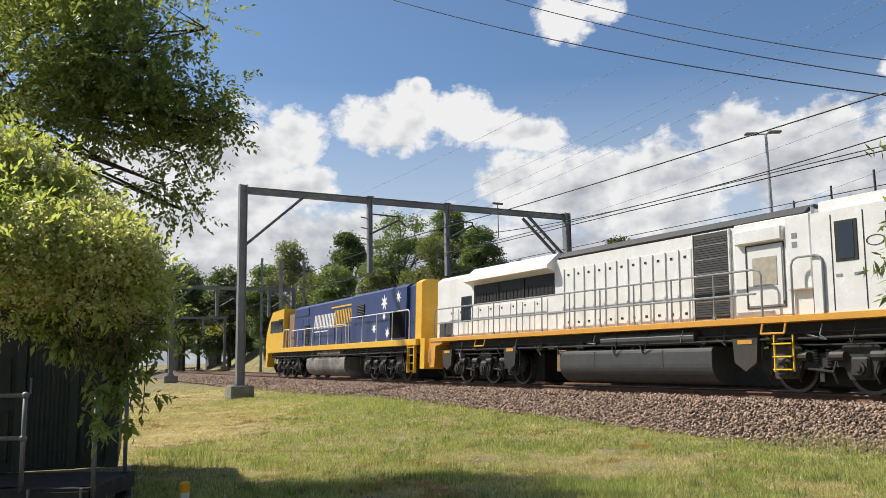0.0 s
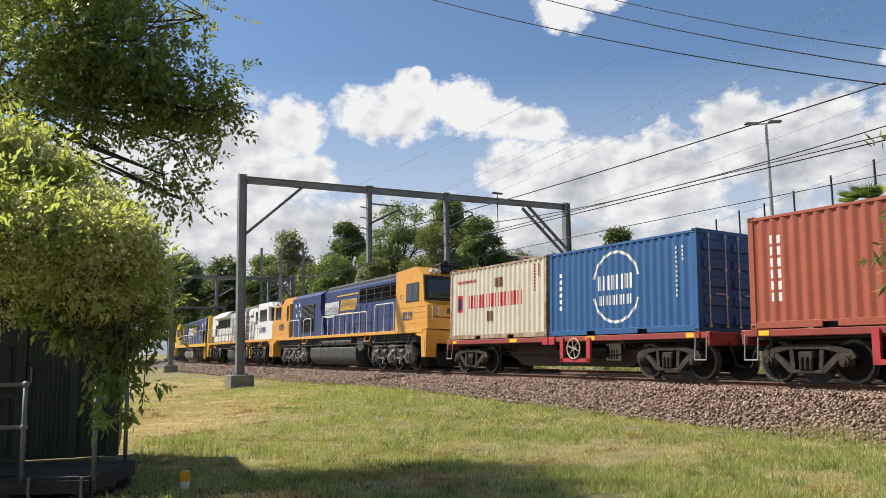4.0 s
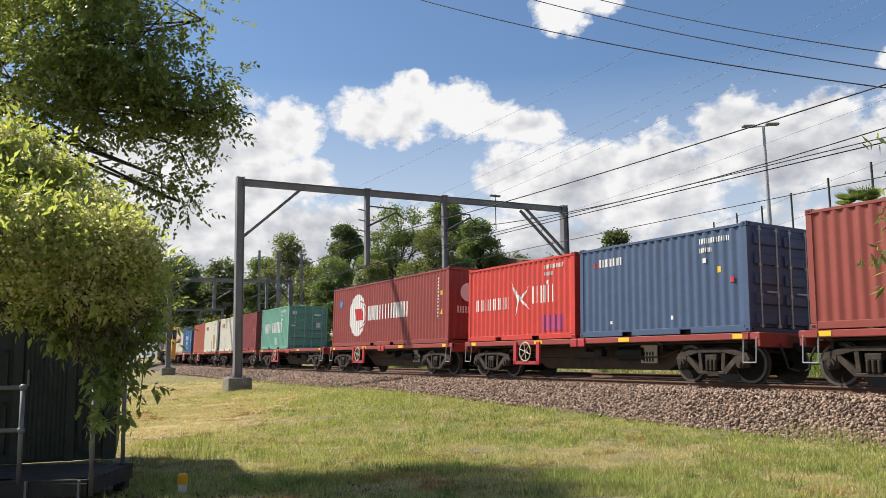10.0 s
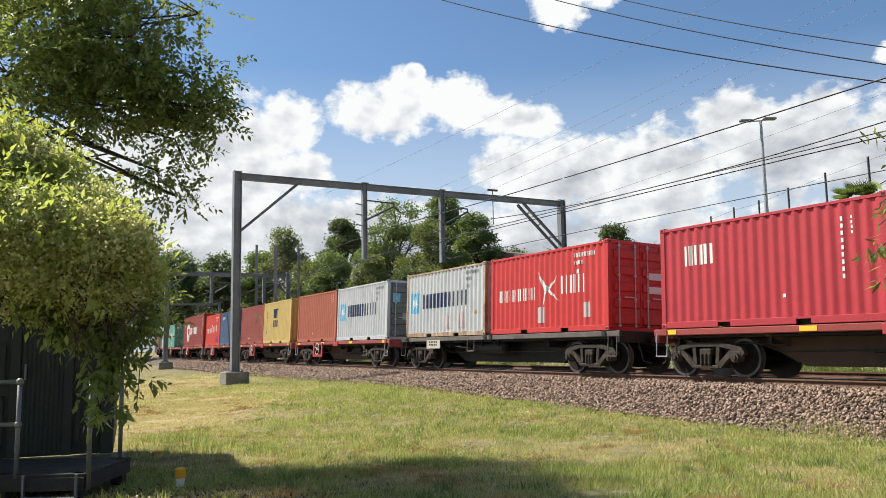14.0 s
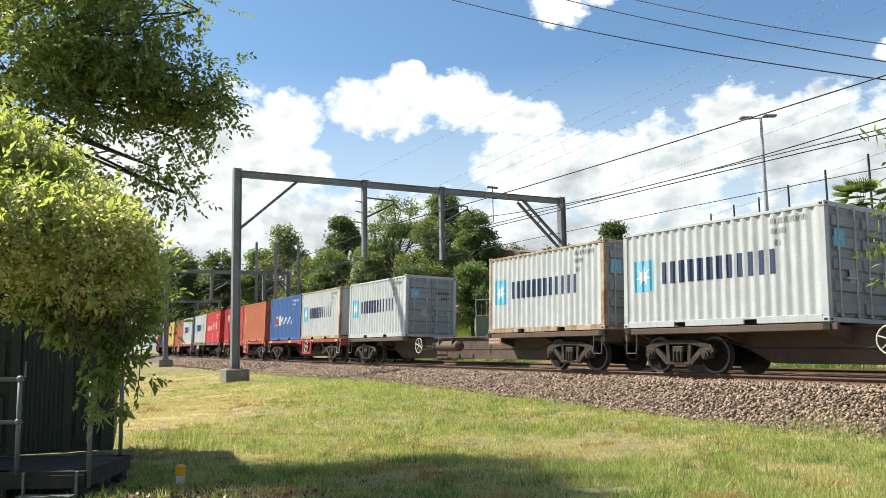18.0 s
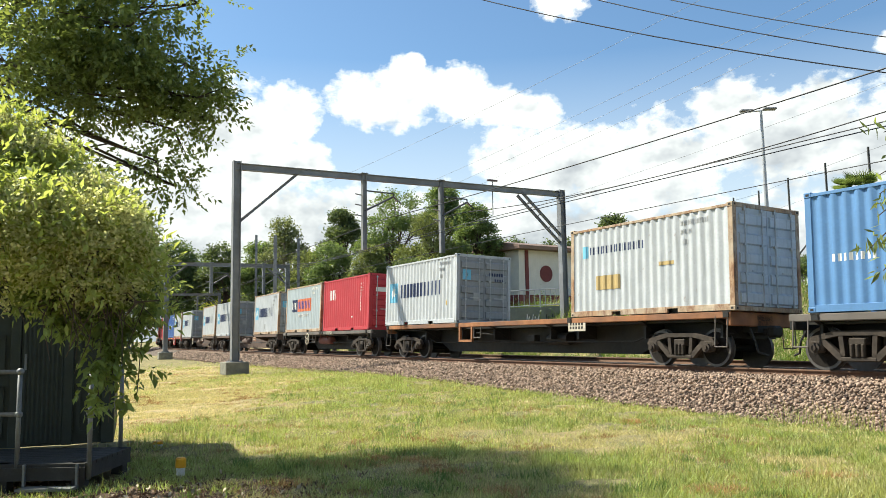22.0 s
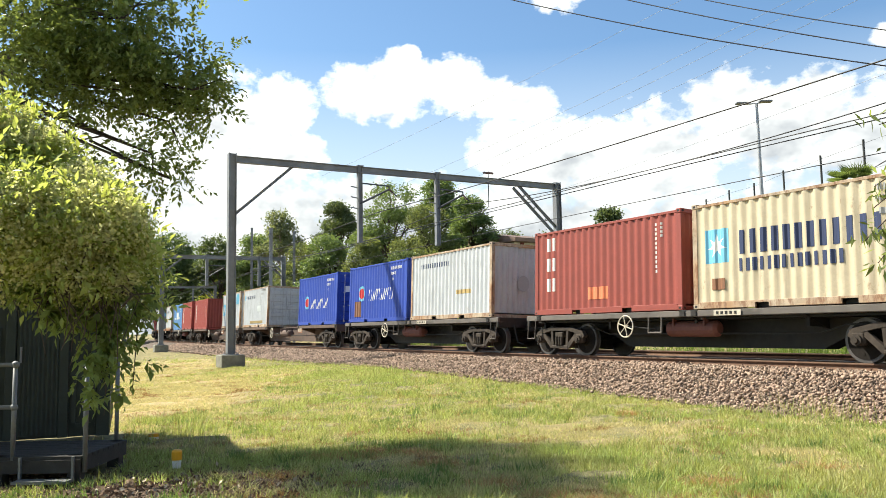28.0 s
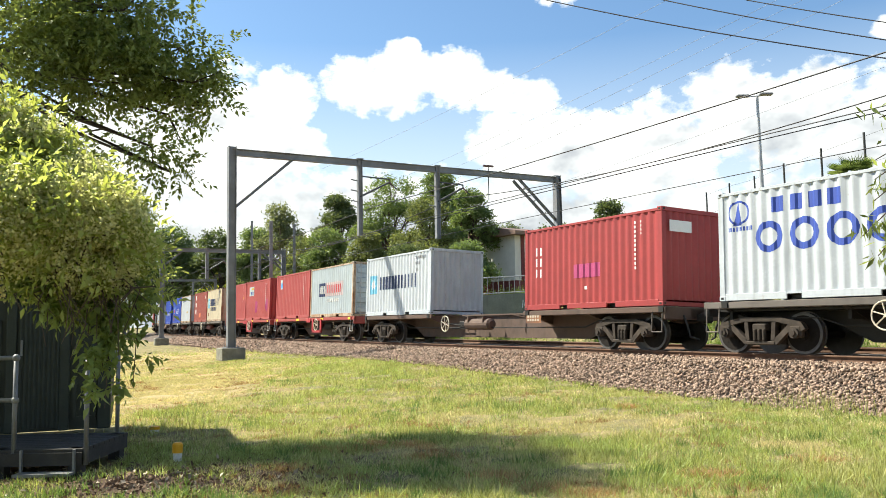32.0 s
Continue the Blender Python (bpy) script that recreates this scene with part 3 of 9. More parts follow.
def make_load():
    """(run position of the middle, wagon number, builder) for every container, front of the train first."""
    C = container
    L = []

    def add(off, wagon, *a, **k):
        L.append((off, wagon, C(*a, **k)))

    add(-40.35, 0, "cream shipping container with a red name and patched side", P_CREAM, marks=[
        ("red", strokes(1.75, 1.10, 3.5, 0.48, 9)), ("red", [rect(2.52, 1.0, 2.08, 1.62)]), ("navy", [rect(2.40, 1.08, 2.2, 1.5)]),
        ("red", strokes(2.5, 2.05, 1.3, 0.10, 13)), ("rust", [rect(0.0, 1.78, -0.5, 2.1), rect(0.42, 0.62, 0.1, 0.96)]), code(-2.35, 2.35, "red", 9, 0.9)],
        frame_mat=P_RUSTFRAME)
    add(-46.55, 0, "blue shipping container with white lettering and globe sign", P_COSCO, marks=[
        ("white", strokes(0.75, 1.25, 1.5, 0.42, 4) + strokes(0.7, 0.82, 1.4, 0.28, 5) + ring(0.0, 1.35, 0.92, 1.0, 16, 15, 165) + ring(0.0, 1.3, 0.92, 1.0, 16, 200, 345)),
        ("white", column(2.55, 1.9, 1.2, 6, 0.16)), code(-2.3, 2.2)], doors=True)
    add(-54.10, 1, "brick-red shipping container with a white name down one end", P_REDTEX, marks=[vertical_word(2.45, 2.1, 6, 0.26, 0.26), code(-2.2, 2.3)])
    add(-60.30, 1, "ivory shipping container with a red name and yellow stains", P_OOCL, marks=[
        ("red", strokes(2.3, 1.85, 1.15, 0.30, 4, 0.34)), ("ochre", [rect(-1.5, 0.2, -2.1, 1.4), rect(-0.6, 0.2, -0.9, 0.9)]), top_code(-1.6, 2.2, "grey")], end_mat=P_SEACO)
    add(-67.81, 2, "ivory shipping container with a small red name", P_OOCL, marks=[
        ("red", strokes(2.45, 1.85, 1.15, 0.30, 4, 0.34)), ("pale", [rect(1.35, 0.25, 0.85, 0.8), rect(2.3, 0.25, 2.1, 0.55)]), top_code(-1.6, 2.2, "grey")])
    add(-74.02, 2, "maroon shipping container with a blue and yellow sign", P_MAROON, marks=[
        ("navy", [rect(2.45, 1.55, 1.05, 2.2)]), ("white", strokes(2.1, 1.66, 0.95, 0.20, 6) + [rect(2.38, 1.62, 2.2, 2.1)]), ("yellow", [rect(2.0, 1.98, 1.25, 2.1)]), code(-2.2, 2.3, n=10)])
    add(-81.55, 3, "sea-green shipping container with flaking white lettering", P_GREEN, marks=[
        ("white", strokes(2.18, 1.0, 1.25, 0.62, 5, 0.3) + strokes(0.62, 1.0, 2.35, 0.66, 8, 0.3)), top_code(-1.35, 2.2, "white"),
        ("mint", [rect(0.05, 0.22, -0.75, 0.72)]), ("yellow", [rect(-2.15, 1.7, -2.27, 1.92)])],
        door_marks=[("white", [rect(0.75, 2.05, 1.0, 2.25), rect(0.8, 1.35, 1.05, 1.42), rect(-0.35, 2.0, -0.75, 2.1), rect(-0.5, 1.3, -0.75, 1.6)])])
    add(-98.36, 4, "tall oxide-red long shipping container with a white round sign", P_TS, 12.192, 2.896, False, marks=[
        ("white", disc(2.9, 1.45, 0.98, 1.0, 26)), ("red", ring(2.6, 1.45, 0.62, 0.68, 20, 90, 270) + ring(2.2, 1.45, 0.8, 0.85, 16, 120, 240) + [[(3.1, 1.2), (2.2, 1.2), (2.35, 1.75), (3.2, 1.75)]]),
        ("white", strokes(1.65, 1.15, 4.3, 0.66, 7, 0.26)), ("cyan", disc(5.0, 2.1, 0.17, 0.19, 12)), ("white", column(-5.15, 2.55, 1.6, 12, 0.07)),
        ("yellow", [rect(-5.4, 1.85, -5.6, 2.02), [(-5.38, 1.1), (-5.64, 1.1), (-5.51, 1.35)]])],
        door_marks=[("white", disc(0.35, 1.95, 0.36, 0.36) + strokes(0.85, 1.15, 1.6, 0.26, 7))])
    add(-108.90, 5, "bright red shipping container with a white flying-sail sign", P_HAMB, marks=[
        ("white", strokes(2.55, 1.05, 2.15, 0.40, 7, 0.2) + strokes(-0.85, 1.15, 1.2, 0.55, 3, 0.2)),
        ("white", [[(0.35, 1.95), (-0.1, 1.45), (0.0, 1.3)], [(0.1, 0.8), (-0.2, 1.4), (-0.05, 1.5)], [(-0.1, 1.3), (-0.7, 1.75), (-0.3, 1.3)], [(-0.1, 1.5), (-0.75, 0.95), (-0.2, 1.25)]]),
        ("purple", [rect(-1.35, 0.25, -2.45, 0.75)]), top_code(-1.5, 2.2, "white")])
    add(-115.18, 5, "slate-blue shipping container with a small red and white name", P_SEACO, marks=[
        ("red", strokes(2.45, 1.98, 0.25, 0.14, 2)), ("white", strokes(2.15, 1.98, 0.95, 0.22, 5, 0.3)), ("white", [rect(1.75, 0.35, 1.66, 0.43), rect(-0.55, 0.38, -0.66, 0.48)]),
        top_code(-1.55, 2.2, "white"), ("yellow", [rect(-2.1, 1.45, -2.22, 1.6)]), ("red", [rect(-2.5, 1.18, -2.62, 1.32)])])
    add(-122.73, 6, "brown-red shipping container, scraped and patched", P_REDA, marks=[("rust", [rect(-0.95, 1.4, -1.7, 2.0)]), code(-2.2, 2.35), ("white", [rect(0.7, 0.35, 0.62, 0.45)])])
    add(-128.89, 6, "mustard-yellow shipping container with a dark monogram", P_MSC, doors=False, marks=[
        ("navy", strokes(0.75, 1.55, 0.95, 0.55, 2, 0.3) + [rect(0.75, 2.02, -0.2, 2.12)] + strokes(0.75, 1.0, 0.95, 0.42, 3, 0.32)), vertical_word(2.55, 2.15, 8, 0.12, 0.22, "navy"),
        vertical_word(2.3, 2.0, 6, 0.12, 0.24, "navy"), code(-1.9, 2.35, "grey", 9, 1.1)])
    add(-136.29, 7, "terracotta shipping container, weathered", P_REDB, marks=[code(-2.15, 2.35), ("white", [rect(0.5, 0.4, 0.4, 0.48)])])
    add(-142.50, 7, "light grey shipping container with a blue star square and dark doors", P_GREY, marks=star_word(), end_mat=P_DOORDARK_SHADE, door_marks=STAR_DOORS)
    add(-150.38, 8, "light grey shipping container with a blue star square and patches", P_GREY, marks=star_word() + [("pink", [rect(-0.2, 0.3, -0.55, 0.8), rect(-1.2, 0.3, -1.6, 0.85)]), ("yellow", [rect(-2.3, 0.8, -2.4, 0.9)])],
        frame_mat=P_RUSTFRAME)
    add(-156.80, 8, "signal-red shipping container with a white flying-sail sign", P_HAMB2, marks=[
        ("white", strokes(2.55, 1.05, 2.15, 0.40, 7, 0.2) + strokes(-0.85, 1.15, 1.2, 0.55, 3, 0.2)),
        ("white", [[(0.35, 1.95), (-0.1, 1.45), (0.0, 1.3)], [(0.1, 0.8), (-0.2, 1.4), (-0.05, 1.5)], [(-0.1, 1.3), (-0.7, 1.75), (-0.3, 1.3)], [(-0.1, 1.5), (-0.75, 0.95), (-0.2, 1.25)]]),
        ("pink", [rect(0.35, 0.3, 0.0, 0.8), rect(-1.9, 0.4, -2.2, 0.85)]), top_code(-1.5, 2.2, "white")],
        door_marks=[("white", [rect(-0.3, 1.5, -1.0, 1.7), rect(-0.3, 1.1, -1.0, 1.3)])])
    add(-164.82, 9, "crimson shipping container with a white name", P_CAI, marks=[("white", strokes(2.25, 1.55, 0.95, 0.50, 3, 0.3)), code(-2.0, 2.2, n=9), ("white", [rect(-0.55, 0.6, -0.65, 0.68)])])
    add(-171.03, 9, "terracotta shipping container with a white name down one end", P_ORANGE, marks=[vertical_word(2.45, 2.1, 6, 0.26, 0.26), code(-2.2, 2.3)])
    add(-178.38, 10, "royal-blue shipping container with white script and round emblem", P_BLUE, marks=[
        ("white", strokes(1.0, 0.95, 2.4, 0.42, 6, 0.16, 0.3) + [rect(1.2, 0.9, 0.85, 1.5)]), ("red", disc(1.65, 1.15, 0.25, 0.28)), ("white", ring(1.65, 1.15, 0.25, 0.30)), top_code(-1.5, 2.2, "white")])
    add(-184.59, 10, "light grey shipping container with a blue star square", P_GREY, marks=star_word(), frame_mat=P_RUSTFRAME, doors=False)
    add(-191.93, 11, "light grey shipping container with blue star square, mid-grey doors", P_GREY, marks=star_word(), end_mat=P_DOORMID_SHADE, door_marks=STAR_DOORS)
    add(-204.40, 11, "light grey shipping container with blue star square, rusty edges", P_GREY, marks=star_word(), frame_mat=P_RUSTFRAME, end_mat=P_DOORMID_SHADE, door_marks=STAR_DOORS)
    add(-211.20, 12, "light grey shipping container with blue star square, mid-grey doors", P_GREY, marks=star_word(), end_mat=P_DOORMID_SHADE, door_marks=STAR_DOORS)
    add(-223.67, 12, "pale grey shipping container with a blue star square, rusty corner posts", P_GREY2, marks=star_word() + [("grey", [rect(0.3, 0.35, 0.0, 0.65)])], frame_mat=P_RUSTFRAME, end_mat=P_DOORMID_SHADE, door_marks=STAR_DOORS)
    add(-231.27, 13, "weathered grey shipping container with a blue and orange name band", P_PO, marks=[
        ("navy", [rect(1.95, 1.15, 0.95, 1.85)]), ("orange", [rect(0.93, 1.15, -1.45, 1.85)]), ("white", strokes(1.85, 1.3, 0.8, 0.4, 3, 0.25) + strokes(0.7, 0.85, 1.7, 0.16, 10)),
        ("blue", strokes(0.8, 1.3, 2.1, 0.42, 8, 0.2)), top_code(-1.5, 2.25, "white")], frame_mat=P_RUSTFRAME)
    add(-237.76, 13, "crimson shipping container with a white name", P_CAI, marks=[("white", strokes(2.25, 1.55, 0.95, 0.50, 3, 0.3)), code(-2.0, 2.2, n=9), ("white", [rect(-0.9, 0.6, -1.0, 0.68)])],
        door_marks=[("white", [rect(0.2, 1.75, 0.9, 1.95)])])
    add(-245.63, 14, "pale grey shipping container with blue star square, mid-grey doors", P_GREY2, marks=star_word() + [("yellow", [rect(-2.2, 0.7, -2.3, 0.85)])], end_mat=P_DOORMID_SHADE, door_marks=STAR_DOORS)
    add(-258.37, 14, "pale grey shipping container streaked with rust, dark name", P_GREY2, marks=[
        ("navy", strokes(2.15, 1.78, 2.2, 0.22, 10, 0.22)), ("sky", [rect(2.5, 1.7, 2.25, 2.05)]), top_code(-1.35, 2.2, "grey"), ("ochre", [rect(1.9, 0.75, 0.9, 1.15), rect(-0.6, 1.25, -1.1, 1.35)])], frame_mat=P_RUSTFRAME)
    add(-266.26, 15, "mid-blue shipping container with bold white lettering", P_DAL, marks=[
        ("white", strokes(1.25, 1.05, 1.85, 0.72, 3, 0.34, 0.15) + strokes(2.45, 1.05, 1.0, 0.16, 4) + strokes(-0.9, 1.08, 0.75, 0.2, 3)), ("white", [rect(0.35, 0.55, 0.2, 0.62), rect(0.1, 0.55, -0.05, 0.62)]), top_code(-1.4, 2.25, "white")])
    add(-272.55, 15, "red-brown shipping container with a white name down one end", P_TRITON, marks=[vertical_word(2.35, 2.15, 6, 0.30, 0.27), code(-2.2, 2.35), ("yellow", [rect(-2.35, 1.45, -2.47, 1.65)]), ("white", [rect(-0.2, 0.5, -0.3, 0.6), rect(-2.35, 1.2, -2.47, 1.36)])],
        door_marks=[("white", disc(0.72, 2.0, 0.1, 0.12, 10) + [rect(0.15, 1.6, -0.2, 1.95), rect(0.75, 0.8, 0.5, 0.92)])])
    add(-280.42, 16, "red-brown shipping container with a white name down one end", P_TRITON, doors=False, marks=[vertical_word(2.35, 2.15, 6, 0.30, 0.27), code(-2.2, 2.35), ("yellow", [rect(-2.35, 1.45, -2.47, 1.65)]), ("white", [rect(-0.2, 0.5, -0.3, 0.6)])],
        door_marks=[("white", [rect(-0.72, 2.3 - i * 0.15, -0.78, 2.4 - i * 0.15) for i in range(10)])])
    add(-292.79, 16, "pale grey shipping container with a blue star square, dented", P_GREY2, doors=False, marks=star_word(codes=False) + [("sky", [rect(-1.75, 1.7, -2.6, 2.4)]), ("yellow", [rect(-2.15, 0.8, -2.3, 0.95)]), ("pale", [rect(-0.1, 0.6, -1.3, 0.95)])], frame_mat=P_RUSTFRAME)
    add(-299.85, 17, "pale grey shipping container with rusty edges and a dark name", P_GREY2, marks=[
        ("navy", strokes(2.15, 1.88, 2.2, 0.22, 10, 0.22)), ("sky", [rect(2.62, 1.85, 2.35, 2.15)]), top_code(-1.45, 2.3, "grey"), ("pale", [rect(-0.6, 1.0, -1.4, 1.4)]), ("ochre", [rect(1.2, 0.25, -1.9, 0.42)])], frame_mat=P_RUSTFRAME)
    add(-312.20, 17, "cobalt-blue shipping container with white script", P_SPL, marks=[("white", strokes(1.0, 0.85, 2.6, 0.5, 6, 0.12, 0.3)), ("red", disc(1.6, 1.2, 0.3, 0.32)), ("sky", ring(1.6, 1.2, 0.25, 0.36)), top_code(-1.5, 2.2, "white")],
        door_marks=[("white", [rect(0.2, 1.6, 0.8, 1.9)])])
    add(-319.80, 18, "cobalt-blue shipping container with white script and a rusty patch", P_SPL, marks=[("white", strokes(0.9, 0.95, 2.6, 0.5, 6, 0.12, 0.3)), ("red", disc(1.6, 1.3, 0.3, 0.32)), ("sky", ring(1.6, 1.3, 0.25, 0.36)), ("rust", [rect(2.35, 0.25, 1.7, 0.95)]), top_code(-1.5, 2.2, "white")])
    add(-326.22, 18, "pale grey shipping container with a small dark name", P_GREY2, doors=False, marks=[("navy", strokes(2.15, 2.0, 2.2, 0.18, 10, 0.22)), ("ochre", [rect(-0.6, 0.9, -1.6, 1.05)])], frame_mat=P_RUSTFRAME, door_marks=[("grey", disc(-0.1, 1.2, 0.25, 0.28))])
    add(-334.70, 19, "red-brown shipping container with three white letters and scrapes", P_REDA, doors=False, marks=[
        ("white", [r for i in range(3) for r in (rect(2.4, 1.95 - i * 0.62, 2.28, 2.35 - i * 0.62), rect(2.15, 1.95 - i * 0.62, 2.03, 2.35 - i * 0.62))]), code(-2.1, 2.3), ("orange", [rect(0.55, 0.4, -0.3, 0.75)])])
    add(-341.10, 19, "buff shipping container with a blue star square, heavily rusted", P_SEAL, doors=False, marks=star_word(z=1.25) + [("navy", strokes(1.68, 0.85, 2.7, 0.30, 7)), ("rust", [rect(2.45, 0.45, 2.05, 0.72)])], frame_mat=P_RUSTFRAME)
    add(-348.90, 20, "faded red shipping container with a white name down one end", P_ROSE, doors=False, marks=[vertical_word(2.35, 2.15, 6, 0.30, 0.27), code(-2.2, 2.35), ("yellow", [rect(-2.35, 1.45, -2.47, 1.65)])])
    add(-355.09, 20, "faded red shipping container with a blue and yellow sign", P_ROSE, doors=False, marks=[("pale", [rect(2.15, 1.6, 0.95, 2.2)]), ("blue", strokes(1.85, 1.65, 0.8, 0.24, 5)), ("yellow", [rect(1.7, 2.0, 1.05, 2.12)]),
        ("purple", disc(0.3, 0.85, 0.35, 0.4) + disc(-2.3, 0.9, 0.3, 0.4)), code(-2.0, 2.3)])
    add(-362.60, 21, "faded red shipping container with a small square sign", P_ROSE, doors=False, marks=[("pale", [rect(2.3, 1.75, 1.85, 2.3)]), ("cyan", [rect(2.25, 1.8, 1.95, 2.1)]), code(-2.0, 2.3)])
    add(-368.85, 21, "weathered grey shipping container with a blue and orange name band", P_PO, marks=[
        ("navy", [rect(1.75, 1.05, 0.75, 1.75)]), ("pink", [rect(0.73, 1.05, -1.75, 1.75)]), ("white", strokes(1.65, 1.2, 0.8, 0.4, 3, 0.25) + strokes(0.5, 0.75, 1.7, 0.16, 10)),
        ("red", strokes(0.6, 1.2, 2.1, 0.42, 8, 0.2))], frame_mat=P_RUSTFRAME)
    add(-376.46, 22, "pale blue-grey shipping container with a blue star square", P_COSG, doors=False, marks=star_word(), end_mat=P_GREY2)
    add(-388.76, 22, "dark red shipping container with a white name down one end", P_TEX, doors=False, marks=[vertical_word(2.45, 1.95, 3, 0.30, 0.34), code(-2.0, 2.3), ("purple", [rect(0.6, 0.9, -0.6, 1.3)]), ("white", [rect(0.1, 0.55, 0.0, 0.65)])],
        door_marks=[("white", [rect(0.95, 1.95, 0.15, 2.25)])])
    add(-396.56, 23, "white-blue shipping container with large blue lettering", P_COSG, marks=[
        ("blue", [q for i in range(5) for q in ring(1.65 - i * 0.88, 1.42, 0.21, 0.36, 16)] + [rect(1.55, 1.95, 1.25, 2.3), rect(1.1, 1.95, 0.8, 2.3), rect(0.65, 1.95, 0.35, 2.3), rect(0.2, 1.95, -0.1, 2.3)] + [[(2.6, 1.75), (2.35, 1.75), (2.45, 2.35)]] + ring(2.45, 2.05, 0.24, 0.29)),
        ("blue", strokes(2.75, 1.62, 0.7, 0.10, 5))])
    return L


# ---- wagons ----
W_MAROON = paint("wagon_maroon", (0.30, 0.05, 0.04), 0.3, 0.25)
W_RED = paint("wagon_bracket_red", (0.45, 0.04, 0.045), 0.2, 0.1)
W_BROWN = material("wagon_brown", (0.085, 0.055, 0.042), 0.8, 0, 0.25, 3, 0.1, 40, other=(0.12, 0.075, 0.055), stain=0.4)
W_RUSTY = material("wagon_orange_rust", (0.30, 0.125, 0.05), 0.85, 0, 0.3, 3, 0.15, 40, other=(0.16, 0.08, 0.05), stain=0.4)
W_GREY = material("wagon_grime", (0.10, 0.088, 0.078), 0.8, 0, 0.3, 3, 0.1, 40, other=(0.15, 0.13, 0.115), stain=0.3)
TANK_RED = material("air_tank_red_oxide", (0.17, 0.06, 0.045), 0.75, 0, 0.25, 4, 0.1, 40, stain=0.4)
YELLOW = material("safety_yellow", (0.80, 0.55, 0.03), 0.5, 0, 0.06, 4)
WHEEL_WHITE = material("handwheel_white", (0.62, 0.56, 0.45), 0.5, 0, 0.1, 4)
PLATE_WHITE = material("plate_cream", (0.52, 0.47, 0.38), 0.7, 0, 0.15, 4, wear=RUST, wear_amount=0.3)


def wheelset_mesh(r):
    bm = bmesh.new()
    cyl(bm, (0, -0.95, 0), (0, 0.95, 0), 0.085, 8)
    for sy in (-1, 1):
        y = sy * 0.72
        cyl(bm, (0, y - 0.05, 0), (0, y + 0.06, 0), r, 28, mi=1)
        cyl(bm, (0, y - sy * 0.075, 0), (0, y - sy * 0.045, 0), r + 0.028, 28, mi=1)
        cyl(bm, (0, y + sy * 0.058, 0), (0, y + sy * 0.068, 0), r * 0.86, 24)
        cyl(bm, (0, y + sy * 0.05, 0), (0, y + sy * 0.12, 0), r * 0.32, 14)
        for i in range(5):
            a = i * 2 * math.pi / 5
            cyl(bm, (r * 0.6 * math.cos(a), y + sy * 0.06, r * 0.6 * math.sin(a)), (r * 0.6 * math.cos(a), y + sy * 0.074, r * 0.6 * math.sin(a)), 0.045, 8)
    return mesh_of(bm, "wheelset", [wheel_steel, tread_steel])


